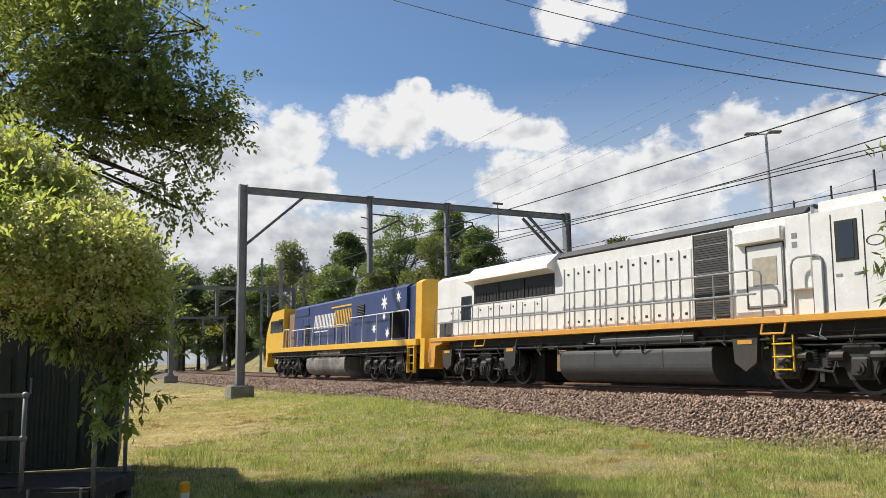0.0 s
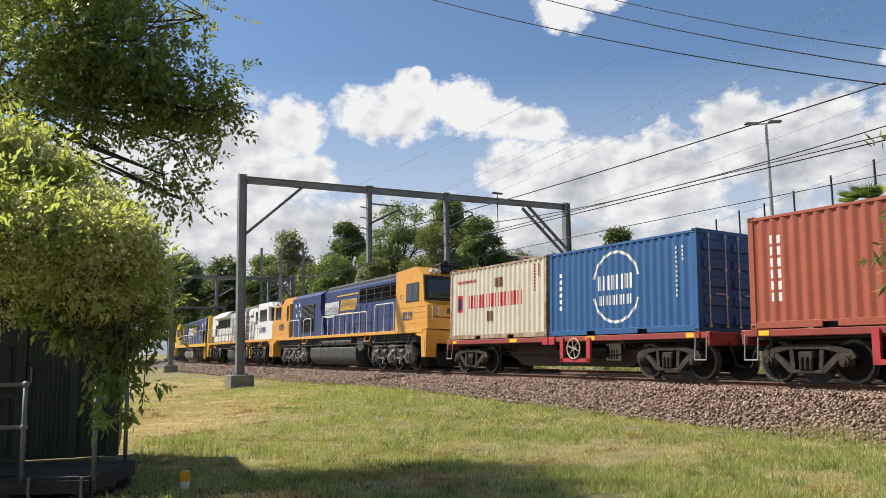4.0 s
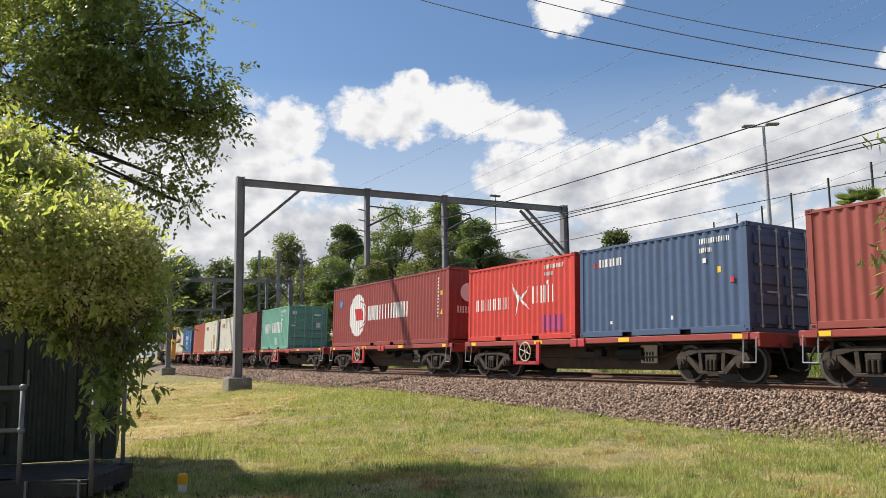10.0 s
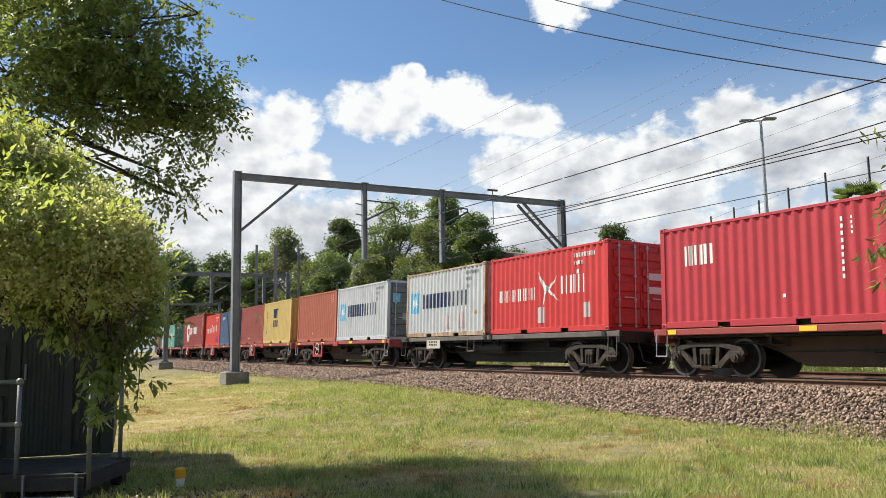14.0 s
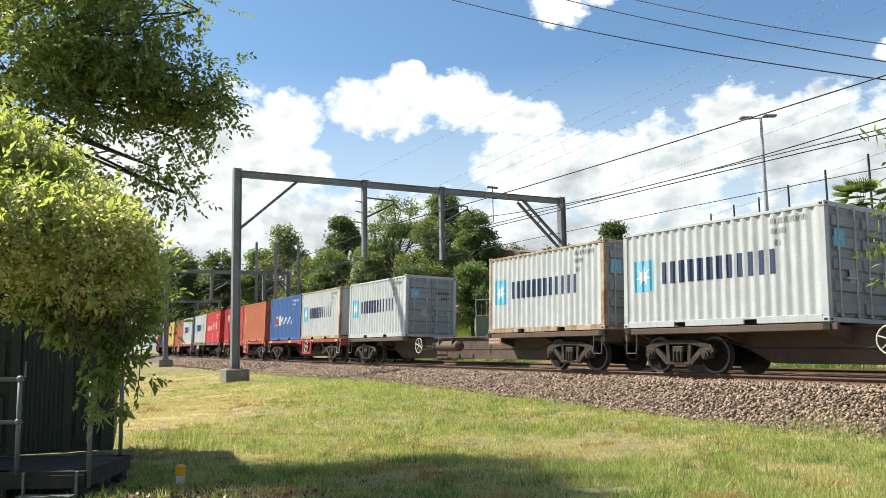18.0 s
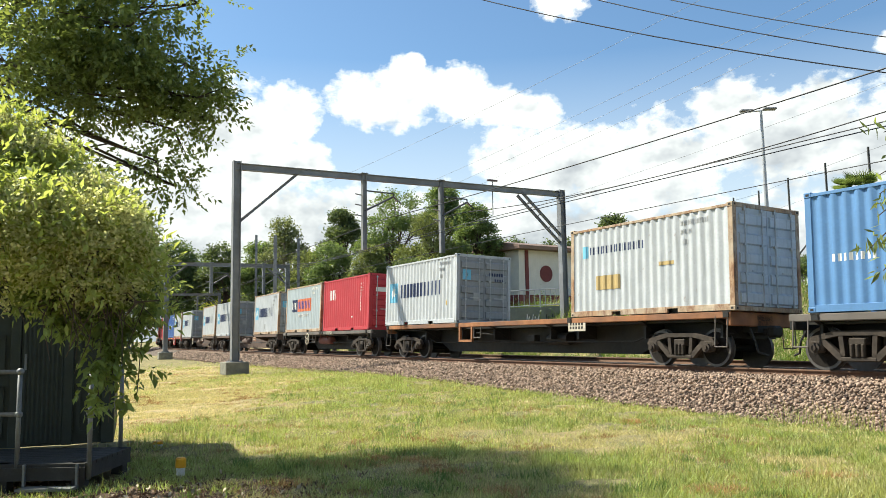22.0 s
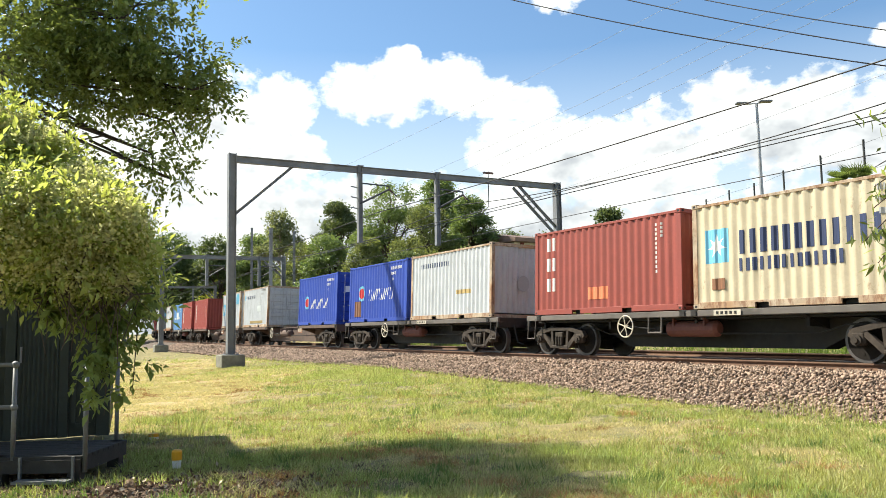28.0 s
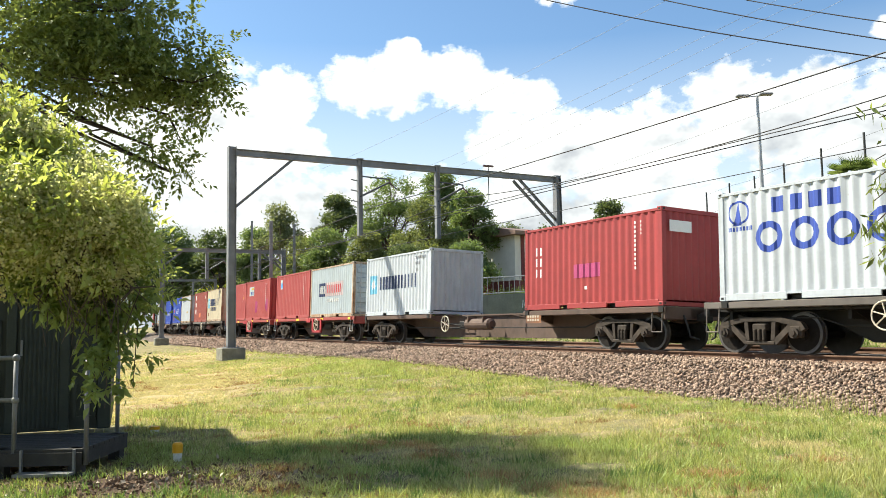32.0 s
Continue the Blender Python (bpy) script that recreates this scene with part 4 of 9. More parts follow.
def freight_bogie(parent, x, tpl):
    """Three-piece bogie: two cast side frames with their springs, a bolster, two wheelsets."""
    bm = bmesh.new()
    box(bm, (0, 0, 0.62), (0.40, 1.9, 0.22), bevel=0.03)
    box(bm, (0, 0, 0.78), (0.5, 0.6, 0.16))
    for sx in (-1, 1):
        box(bm, (sx * 0.36, 0, 0.40), (0.05, 1.5, 0.12))
        box(bm, (sx * 0.46, 0, 0.46), (0.10, 1.7, 0.50))
        for sy in (-1, 1):
            box(bm, (sx * 0.40, sy * 0.72, 0.45), (0.06, 0.1, 0.35))
    b = part("bogie", bm, bogie_grey, parent, "three-piece cast freight bogie", Matrix.Translation((x, 0, 0)))
    if "frame" not in tpl:
        bm = bmesh.new()
        # cast truss: top arch, sloping legs, bottom tie
        top = [(-1.14, 0.56), (-1.05, 0.70), (-0.50, 0.82), (0.50, 0.82), (1.05, 0.70), (1.14, 0.56), (1.06, 0.50), (0.78, 0.64), (0.40, 0.72), (-0.40, 0.72), (-0.78, 0.64), (-1.06, 0.50)]
        prism(bm, top, -0.07, 0.07)
        for sx in (-1, 1):
            prism(bm, [(sx * 0.92, 0.66), (sx * 0.78, 0.70), (sx * 0.30, 0.27), (sx * 0.42, 0.20)], -0.06, 0.06)
            prism(bm, [(sx * 0.42, 0.75), (sx * 0.32, 0.75), (sx * 0.28, 0.30), (sx * 0.38, 0.28)], -0.06, 0.06)
            box(bm, (sx * 0.91, 0, 0.50), (0.30, 0.16, 0.28), bevel=0.04)
            cyl(bm, (sx * 0.91, 0, 0.46), (sx * 0.91, 0.15, 0.46), 0.115, 10)
            cyl(bm, (sx * 0.91, 0.15, 0.46), (sx * 0.91, 0.19, 0.46), 0.06, 8)
        box(bm, (0, 0, 0.235), (0.78, 0.15, 0.09), bevel=0.02)
        box(bm, (0, 0, 0.60), (0.36, 0.18, 0.14), bevel=0.02)
        tpl["frame"] = mesh_of(bm, "side_frame", bogie_grey)
        v, f = [], []
        for i in range(15):
            for k in range(8):
                r = 0.058 if i % 2 else 0.040
                v.append((r * math.cos(k * math.pi / 4), 0.03 + r * math.sin(k * math.pi / 4), 0.285 + i * 0.0185))
        for i in range(14):
            for k in range(8):
                f.append((i * 8 + k, i * 8 + (k + 1) % 8, i * 8 + 8 + (k + 1) % 8, i * 8 + 8 + k))
        tpl["spring"] = arrays("spring", v, f, bogie_grey)
        tpl["wheelset"] = wheelset_mesh(0.46)
    for sy in (-1, 1):
        f = new("side_frame", tpl["frame"])
        f.parent, f.matrix_basis = b, Matrix.Translation((0, sy * 1.0, 0)) @ Matrix.Diagonal((1, sy, 1, 1))
        for o in (-0.12, 0.0, 0.12):
            s = new("spring", tpl["spring"])
            s.parent, s.matrix_basis = b, Matrix.Translation((o, sy * 1.03, 0))
    for sx in (-1, 1):
        w = new("wheelset", tpl["wheelset"])
        w.parent, w.matrix_basis = b, Matrix.Translation((sx * 0.91, 0, 0.46))
    return b


def hand_wheel(parent, x, y, z, r=0.27):
    bm = bmesh.new()
    for i in range(18):
        a, c = i * 2 * math.pi / 18, (i + 1) * 2 * math.pi / 18
        cyl(bm, (r * math.cos(a), 0, r * math.sin(a)), (r * math.cos(c), 0, r * math.sin(c)), 0.018, 6)
    for i in range(6):
        a = i * math.pi / 3 + 0.3
        cyl(bm, (0, 0, 0), (r * math.cos(a), 0, r * math.sin(a)), 0.014, 5)
    cyl(bm, (0, -0.10, 0), (0, 0.02, 0), 0.035, 8)
    return part("hand_brake_wheel", bm, WHEEL_WHITE, parent, "spoked off-white hand brake wheel", Matrix.Translation((x, y, z)))


def coupler(parent, x, sgn):
    bm = bmesh.new()
    box(bm, (x - sgn * 0.25, 0, 0.86), (0.9, 0.16, 0.18), bevel=0.02)
    box(bm, (x + sgn * 0.28, 0.03, 0.86), (0.26, 0.30, 0.28), bevel=0.05)
    part("coupler", bm, steel_dark, parent)
    bm = bmesh.new()
    pts = [(x, 0.55, 0.92), (x + sgn * 0.16, 0.58, 0.62), (x + sgn * 0.22, 0.55, 0.36), (x + sgn * 0.42, 0.45, 0.30)]
    pipe(bm, pts, 0.025)
    part("brake_hose", bm, rubber, parent)


def wagon(kind, deck, tpl):
    """kind: 'maroon' 2-slot, 'grey' 2-slot, 'brown' or 'rusty' 3-slot with a bare middle. deck: height of the containers' feet."""
    back = kind == "maroon_back"
    kind = "maroon" if back else kind
    three = kind in ("brown", "rusty")
    label = {"maroon": "maroon flat container wagon with a red-framed hand brake wheel", "grey": "grimy grey flat container wagon with a white hand brake wheel", "plain": "grimy grey flat container wagon with a cream data plate",
             "brown": "long brown skeletal container wagon with a deep centre beam", "rusty": "long flat container wagon with rust-orange side beams"}[kind]
    w = thing("container_wagon", label, "wagon", "wagons of the train")
    plain = kind == "plain"
    kind = "grey" if plain else kind
    half = 9.25 if three else (6.40 if kind == "maroon" else 6.65)
    bog = 7.5 if three else (4.85 if kind == "maroon" else 5.2)
    side = {"maroon": W_MAROON, "grey": W_GREY, "brown": W_BROWN, "rusty": W_RUSTY}[kind]
    beam = {"maroon": W_BROWN, "grey": steel_dark, "brown": W_BROWN, "rusty": steel_dark}[kind]
    bm = bmesh.new()
    b0 = bog - 1.3
    # centre beam: deep between the bogies, shallow over them
    prism(bm, [(-half, deck - 0.06), (half, deck - 0.06), (half, 0.84), (b0 + 0.15, 0.78), (b0 - 0.9, 0.28), (-b0 + 0.9, 0.28), (-b0 - 0.15, 0.78), (-half, 0.84)], -0.28, 0.28)
    if kind == "brown":
        box(bm, (0, 0, deck - 0.05), (2 * half - 0.4, 0.72, 0.05))
        box(bm, (0, 0, 0.29), (2 * b0 - 2.0, 0.62, 0.03))
    part("centre_beam", bm, beam, w)
    for sy in (-1, 1):
        if kind == "brown":
            spans = [(-half, -half + 6.2), (half - 6.2, half)]
        else:
            spans = [(-half, half)]
        for a, b in spans:
            bm = bmesh.new()
            box(bm, ((a + b) / 2, sy * 1.16, deck - 0.085), (b - a, 0.10, 0.15), bevel=0.01)
            box(bm, ((a + b) / 2, sy * 1.10, deck - 0.155), (b - a, 0.20, 0.02))
            part("side_beam", bm, side, w)
            n = 5 if b - a > 10 else 3
            if kind == "maroon":
                for i in range(4):
                    x = a + 0.55 + (b - a - 1.1) * i / 3
                    bm = bmesh.new()
                    box(bm, (x, sy * 1.214, deck - 0.085), (0.42, 0.008, 0.11))
                    part("reflector", bm, YELLOW, w)
    for sx in (-1, 1):
        bm = bmesh.new()
        box(bm, (sx * (half - 0.08), 0, deck - 0.17), (0.16, 2.4, 0.34), bevel=0.02)
        part("headstock", bm, side if kind != "grey" else steel_dark, w)
        coupler(w, sx * half, sx)
        for sy in (-1, 1):
            # corner step of bent rod
            bm = bmesh.new()
            x = sx * (half - 0.28)
            pipe(bm, [(x - 0.18, sy * 1.2, deck - 0.1), (x - 0.18, sy * 1.24, 0.48), (x + 0.18, sy * 1.24, 0.48), (x + 0.18, sy * 1.2, deck - 0.1)], 0.016)
            part("step", bm, galv_light if kind == "maroon" else W_GREY, w)
    xs = ([-half + 0.5, -half + 3.1, -half + 5.9, half - 5.9, half - 3.1, half - 0.5] if three else [-half + 0.6, -3.1, 0.0, 3.1, half - 0.6])
    if three:
        xs += [-2.0, 1.2]
    for x in xs:
        bm = bmesh.new()
        if kind == "brown" and abs(x) < half - 6.3:
            pipe(bm, [(x + 0.5, -0.62, deck - 0.08), (x, -0.25, deck - 0.2), (x, 0.25, deck - 0.2), (x + 0.5, 0.62, deck - 0.08)], 0.03)
        else:
            prism(bm, [(-1.15, deck - 0.05), (1.15, deck - 0.05), (1.15, deck - 0.16), (0.3, 0.72), (-0.3, 0.72), (-1.15, deck - 0.16)], x - 0.06, x + 0.06, "x")
        part("cross_beam", bm, beam, w)
    # twist-lock pads where the containers sit
    slots = (-6.2, 6.2) if three else (-3.1, 3.1)
    for c in slots:
        for sx in (-1, 1):
            for sy in (-1, 1):
                bm = bmesh.new()
                box(bm, (c + sx * 2.92, sy * 1.12, deck - 0.007), (0.22, 0.2, 0.03))
                box(bm, (c + sx * 2.92, sy * 1.225, deck - 0.09), (0.16, 0.03, 0.12))
                part("container_lock", bm, steel_dark if kind != "maroon" else side, w)
    # dark frames and sheet added to block light under the deck; then brake gear
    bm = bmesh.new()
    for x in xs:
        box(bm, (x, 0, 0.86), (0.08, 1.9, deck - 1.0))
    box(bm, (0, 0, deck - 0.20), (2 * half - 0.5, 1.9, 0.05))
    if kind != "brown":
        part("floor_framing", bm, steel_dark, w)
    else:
        bm.free()
    bm = bmesh.new()
    xa = -2.0 if three else -1.6
    if kind in ("brown", "grey"):
        xa = 0.2
        cyl(bm, (xa - 0.75, 0.80, 0.74), (xa + 0.75, 0.80, 0.74), 0.20, 14)
        for sx in (-1, 1):
            cyl(bm, (xa + sx * 0.75, 0.80, 0.74), (xa + sx * 0.82, 0.80, 0.74), 0.20, 14, 0.12)
            box(bm, (xa + sx * 0.5, 0.80, 0.90), (0.05, 0.42, 0.2))
    else:
        cyl(bm, (xa - 0.5, 0.55, 0.72), (xa + 0.5, 0.55, 0.72), 0.19, 12)
    part("air_tank", bm, W_BROWN if kind == "brown" else TANK_RED if kind == "grey" and not plain else steel_dark, w)
    bm = bmesh.new()
    pipe(bm, [(-half + 0.3, 0.75, 0.80), (-b0, 0.78, 0.80), (-b0 + 0.6, 0.78, 0.62), (b0 - 0.6, 0.78, 0.62), (b0, 0.78, 0.80), (half - 0.3, 0.75, 0.80)], 0.02)
    box(bm, (xa + 1.2, 0.7, 0.74), (0.35, 0.25, 0.22), bevel=0.02)
    cyl(bm, (xa + 1.2, 0.4, 0.60), (xa + 2.6, 0.4, 0.60), 0.02, 6)
    part("brake_rigging", bm, steel_dark, w)
    if kind == "maroon":
        bm = bmesh.new()
        x = -1.3 if back else 2.55
        for dx in (-0.62, 0.62):
            box(bm, (x + dx, 1.22, 0.76), (0.16, 0.08, 0.70))
        box(bm, (x, 1.22, 0.45), (1.40, 0.08, 0.11))
        part("wheel_bracket", bm, W_RED, w, "bright red steel bracket")
        hand_wheel(w, x + 0.02, 1.28, 0.80, 0.30)
        bm = bmesh.new()
        x = 0.0
        for dx in (-0.17, 0.17):
            box(bm, (x + dx, 1.225, deck - 0.14), (0.30, 0.05, 0.22), bevel=0.01)
        part("centre_lock", bm, W_RED, w)
        bm = bmesh.new()
        box(bm, (-2.3, 0.62, 0.72), (0.62, 0.02, 0.52))
        part("data_plate", bm, PLATE_WHITE, w)
        bm = bmesh.new()
        for i in range(4):
            box(bm, (-2.12 - i * 0.11, 0.635, 0.72), (0.06, 0.004, 0.11))
            box(bm, (-2.12 - i * 0.11, 0.635, 0.56), (0.06, 0.004, 0.11))
        part("plate_marking", bm, steel_dark, w)
    else:
        if not plain and kind != "rusty":
            hand_wheel(w, (half - 7.3) if three else 2.2, 1.22, deck - 0.38, 0.29)
        bm = bmesh.new()
        x = (half - 7.3) if three else 2.2
        cyl(bm, (x, 0.3, deck - 0.38), (x, 1.2, deck - 0.38), 0.02, 6)
        cyl(bm, (x - 0.9, 1.0, deck - 0.45), (x, 1.15, deck - 0.38), 0.02, 6)
        part("brake_shaft", bm, steel_dark, w)
        bm = bmesh.new()
        x = -half + 5.6 if three else (3.85 if plain else -1.2)
        dz = 0.19 if kind == "grey" and not plain else 0.0
        box(bm, (x, 1.235, deck - 0.28 + dz), (1.05 if plain else 0.78, 0.012, 0.32 if plain else 0.13 if dz else 0.24))
        part("data_plate", bm, PLATE_WHITE if kind != "brown" else W_RUSTY, w)
        bm = bmesh.new()
        for i in range(5):
            for z in ((deck - 0.09,) if dz else (deck - 0.19, deck - 0.30)):
                box(bm, (x + 0.28 - i * 0.13, 1.245, z), (0.07, 0.006, 0.07))
        part("plate_marking", bm, PLATE_WHITE if kind == "brown" else steel_dark, w)
        if kind in ("grey", "rusty"):
            bm = bmesh.new()
            x = 0.9 if kind == "grey" else half - 7.6
            pipe(bm, [(x, 1.2, deck - 0.15), (x, 1.22, deck - 0.55), (x + 0.45, 1.22, deck - 0.55), (x + 0.45, 1.2, deck - 0.15)], 0.022)
            part("step", bm, W_GREY, w)
        if kind == "rusty":
            bm = bmesh.new()
            x = half - 6.6
            for dx in (-0.42, 0.42):
                box(bm, (x + dx, 1.2, deck - 0.42), (0.09, 0.08, 0.52))
            box(bm, (x, 1.2, deck - 0.66), (0.93, 0.08, 0.08))
            part("gear_bracket", bm, W_RUSTY, w)
    for sx in (-1, 1):
        freight_bogie(w, sx * bog, tpl)
    return w, bog


# ---- locomotives ----
L_WHITE = paint("loco_white", (0.74, 0.74, 0.72), 0.10, 0.0, 0.35)
L_ORANGE = paint("loco_orange_yellow", (0.66, 0.325, 0.05), 0.15, 0.0, 0.4)
L_YELLOW = paint("loco_yellow", (0.72, 0.42, 0.03), 0.15, 0.0, 0.4)
L_BLUE = paint("loco_blue", (0.023, 0.040, 0.135), 0.18, 0.0, 0.38)
L_GREY = material("loco_tank_grey", (0.055, 0.056, 0.056), 0.55, 0, 0.25, 3, 0.06, 30, stain=0.4)
L_ROOF = material("loco_roof_dark", (0.05, 0.05, 0.05), 0.7, 0, 0.2, 4)
L_GRILLE = material("loco_grille_black", (0.012, 0.012, 0.013), 0.6, 0.2, 0.3, 12)
L_RAIL = material("handrail_white", (0.70, 0.70, 0.68), 0.45, 0, 0.05, 4)
L_RAIL_GREY = material("handrail_grey", (0.30, 0.31, 0.32), 0.45, 0.3, 0.05, 4)
LAMP_GLASS = material("headlight_glass", (0.45, 0.45, 0.42), 0.1, 0.0, 0.05, 4, spec=0.8)
BROWN_BOX = material("tank_end_brown", (0.24, 0.15, 0.085), 0.7, 0, 0.15, 4)
HATCH_MESH = material("hatch_mesh_beige", (0.40, 0.37, 0.30), 0.8, 0, 0.2, 9, 0.3, 120)
LOCO_NUMBERS = material("number_dark_blue", (0.045, 0.055, 0.15), 0.5, 0, 0.05, 4)


def hood_prism(bm, x0, x1, half, z0, z1, chamfer=0.35, mi=0):
    prism(bm, [(-half, z0), (half, z0), (half, z1 - chamfer * 0.7), (half - chamfer, z1), (-half + chamfer, z1), (-half, z1 - chamfer * 0.7)], x0, x1, "x", mi)
    return bm


def text_on(parent, words, x, y, z, size, mat, name="painted_number", back=False):
    """Painted characters on a side that faces +y, read along -x."""
    cu = bpy.data.curves.new(name, 'FONT')
    cu.body, cu.size, cu.extrude, cu.align_x, cu.align_y = words, size, 0.004, 'CENTER', 'CENTER'
    cu.offset = 0.008
    tmp = bpy.data.objects.new("tmp", cu)
    scene.collection.objects.link(tmp)
    me = bpy.data.meshes.new_from_object(tmp.evaluated_get(bpy.context.evaluated_depsgraph_get()))
    bpy.data.objects.remove(tmp)
    bpy.data.curves.remove(cu)
    me.materials.clear()
    me.materials.append(mat)
    ob = new(name, me)
    ob.parent = parent
    ob.matrix_basis = Matrix.Translation((x, y, z)) @ Matrix.Rotation(math.pi, 4, 'Z') @ Matrix.Rotation(math.pi / 2, 4, 'X')
    return ob


def handrail(parent, x0, x1, y, z0, z1, posts, mat, dip0=True, dip1=True):
    bm = bmesh.new()
    k = 0.16 if x1 > x0 else -0.16
    pts = ([(x0, y, z0), (x0, y, z1 - 0.16), (x0 + k * 0.3, y, z1 - 0.05)] if dip0 else []) + [(x0 + k, y, z1), (x1 - k, y, z1)] + ([(x1 - k * 0.3, y, z1 - 0.05), (x1, y, z1 - 0.16), (x1, y, z0)] if dip1 else [])
    pipe(bm, pts, 0.026, 6)
    part("handrail", bm, mat, parent)
    for i in range(posts):
        x = x0 + (x1 - x0) * (i + 1) / (posts + 1)
        bm = bmesh.new()
        cyl(bm, (x, y, z0), (x, y, z1), 0.023, 6)
        box(bm, (x, y, z0 + 0.04), (0.07, 0.05, 0.09))
        part("stanchion", bm, mat, parent)


def loco_bogie_3(parent, x, mat, tpl, span=1.75, r=0.53):
    bm = bmesh.new()
    box(bm, (0, 0, 0.75), (3.6, 1.6, 0.18), bevel=0.03)
    b = part("bogie", bm, mat, parent, "three-axle locomotive bogie", Matrix.Translation((x, 0, 0)))
    key = mat.name
    if key not in tpl:
        bm = bmesh.new()
        prism(bm, [(-2.35, 0.74), (-2.15, 0.96), (-1.3, 0.94), (-0.9, 0.84), (-0.4, 0.94), (0.4, 0.94), (0.9, 0.84), (1.3, 0.94), (2.15, 0.96), (2.35, 0.74), (2.2, 0.58), (1.2, 0.50), (0.6, 0.56), (-0.6, 0.56), (-1.2, 0.50), (-2.2, 0.58)], -0.08, 0.08)
        for a in (-span, 0, span):
            prism(bm, [(a - 0.42, 0.95), (a - 0.26, 1.10), (a + 0.26, 1.10), (a + 0.42, 0.95), (a + 0.40, 0.62), (a + 0.27, 0.30), (a - 0.27, 0.30), (a - 0.40, 0.62)], -0.02, 0.13)
            box(bm, (a, 0.14, 0.55), (0.42, 0.14, 0.42), bevel=0.05)
            cyl(bm, (a, 0.18, 0.53), (a, 0.26, 0.53), 0.14, 10)
            cyl(bm, (a, 0.26, 0.53), (a, 0.29, 0.53), 0.07, 8)
        for a in (-span / 2, span / 2):
            for k in (-0.16, 0.16):
                for i in range(6):
                    cyl(bm, (a + k, 0.08, 0.62 + i * 0.055), (a + k, 0.08, 0.65 + i * 0.055), 0.085, 8)
            cyl(bm, (a - 0.3, 0.16, 0.45), (a + 0.3, 0.16, 0.52), 0.03, 6)
            box(bm, (a, 0.12, 0.40), (0.10, 0.06, 0.3))
        for a in (-2.2, 2.2):
            box(bm, (a, 0.05, 0.55), (0.12, 0.12, 0.32), bevel=0.02)
        pipe(bm, [(-2.2, 0.2, 1.08), (-0.9, 0.22, 1.02), (0.9, 0.22, 1.02), (2.2, 0.2, 1.08)], 0.022)
        tpl[key] = mesh_of(bm, "side_frame", mat)
        tpl["lw"] = tpl.get("lw") or wheelset_mesh(r)
    for sy in (-1, 1):
        f = new("side_frame", tpl[key])
        f.parent, f.matrix_basis = b, Matrix.Translation((0, sy * 1.02, 0)) @ Matrix.Diagonal((1, sy, 1, 1))
    for a in (-span, 0, span):
        w = new("wheelset", tpl["lw"])
        w.parent, w.matrix_basis = b, Matrix.Translation((a, 0, r))
    # brake cylinders, sand pipes and hanging rods outside the frame
    for a in (-1.3, -0.45, 0.45, 1.3):
        bm = bmesh.new()
        cyl(bm, (a - 0.16, 1.22, 0.78), (a + 0.16, 1.22, 0.78), 0.10, 10)
        part("brake_cylinder", bm, mat, b)
        bm = bmesh.new()
        pipe(bm, [(a, 1.25, 0.75), (a + 0.1, 1.27, 0.45), (a + 0.05, 1.2, 0.22)], 0.022)
        part("brake_rod", bm, mat, b)
    for sx in (-1, 1):
        bm = bmesh.new()
        pipe(bm, [(sx * 2.25, 1.25, 1.15), (sx * 2.3, 1.28, 0.6), (sx * 2.15, 1.0, 0.12)], 0.025)
        part("sand_pipe", bm, mat, b)
    return b


def louvre(parent, x0, x1, z0, z1, y, n, mat, vertical=False, back=None):
    bm = bmesh.new()
    box(bm, ((x0 + x1) / 2, y, (z0 + z1) / 2), (abs(x1 - x0), 0.02, z1 - z0))
    part("grille_back", bm, back or L_GRILLE, parent)
    bm = bmesh.new()
    for i in range(n):
        if vertical:
            x = x0 + (x1 - x0) * (i + 0.5) / n
            box(bm, (x, y + 0.03, (z0 + z1) / 2), (0.018, 0.03, z1 - z0))
        else:
            z = z0 + (z1 - z0) * (i + 0.5) / n
            box(bm, ((x0 + x1) / 2, y + 0.03, z), (abs(x1 - x0), 0.035, 0.02), (25, 0, 0))
    part("grille", bm, mat, parent)


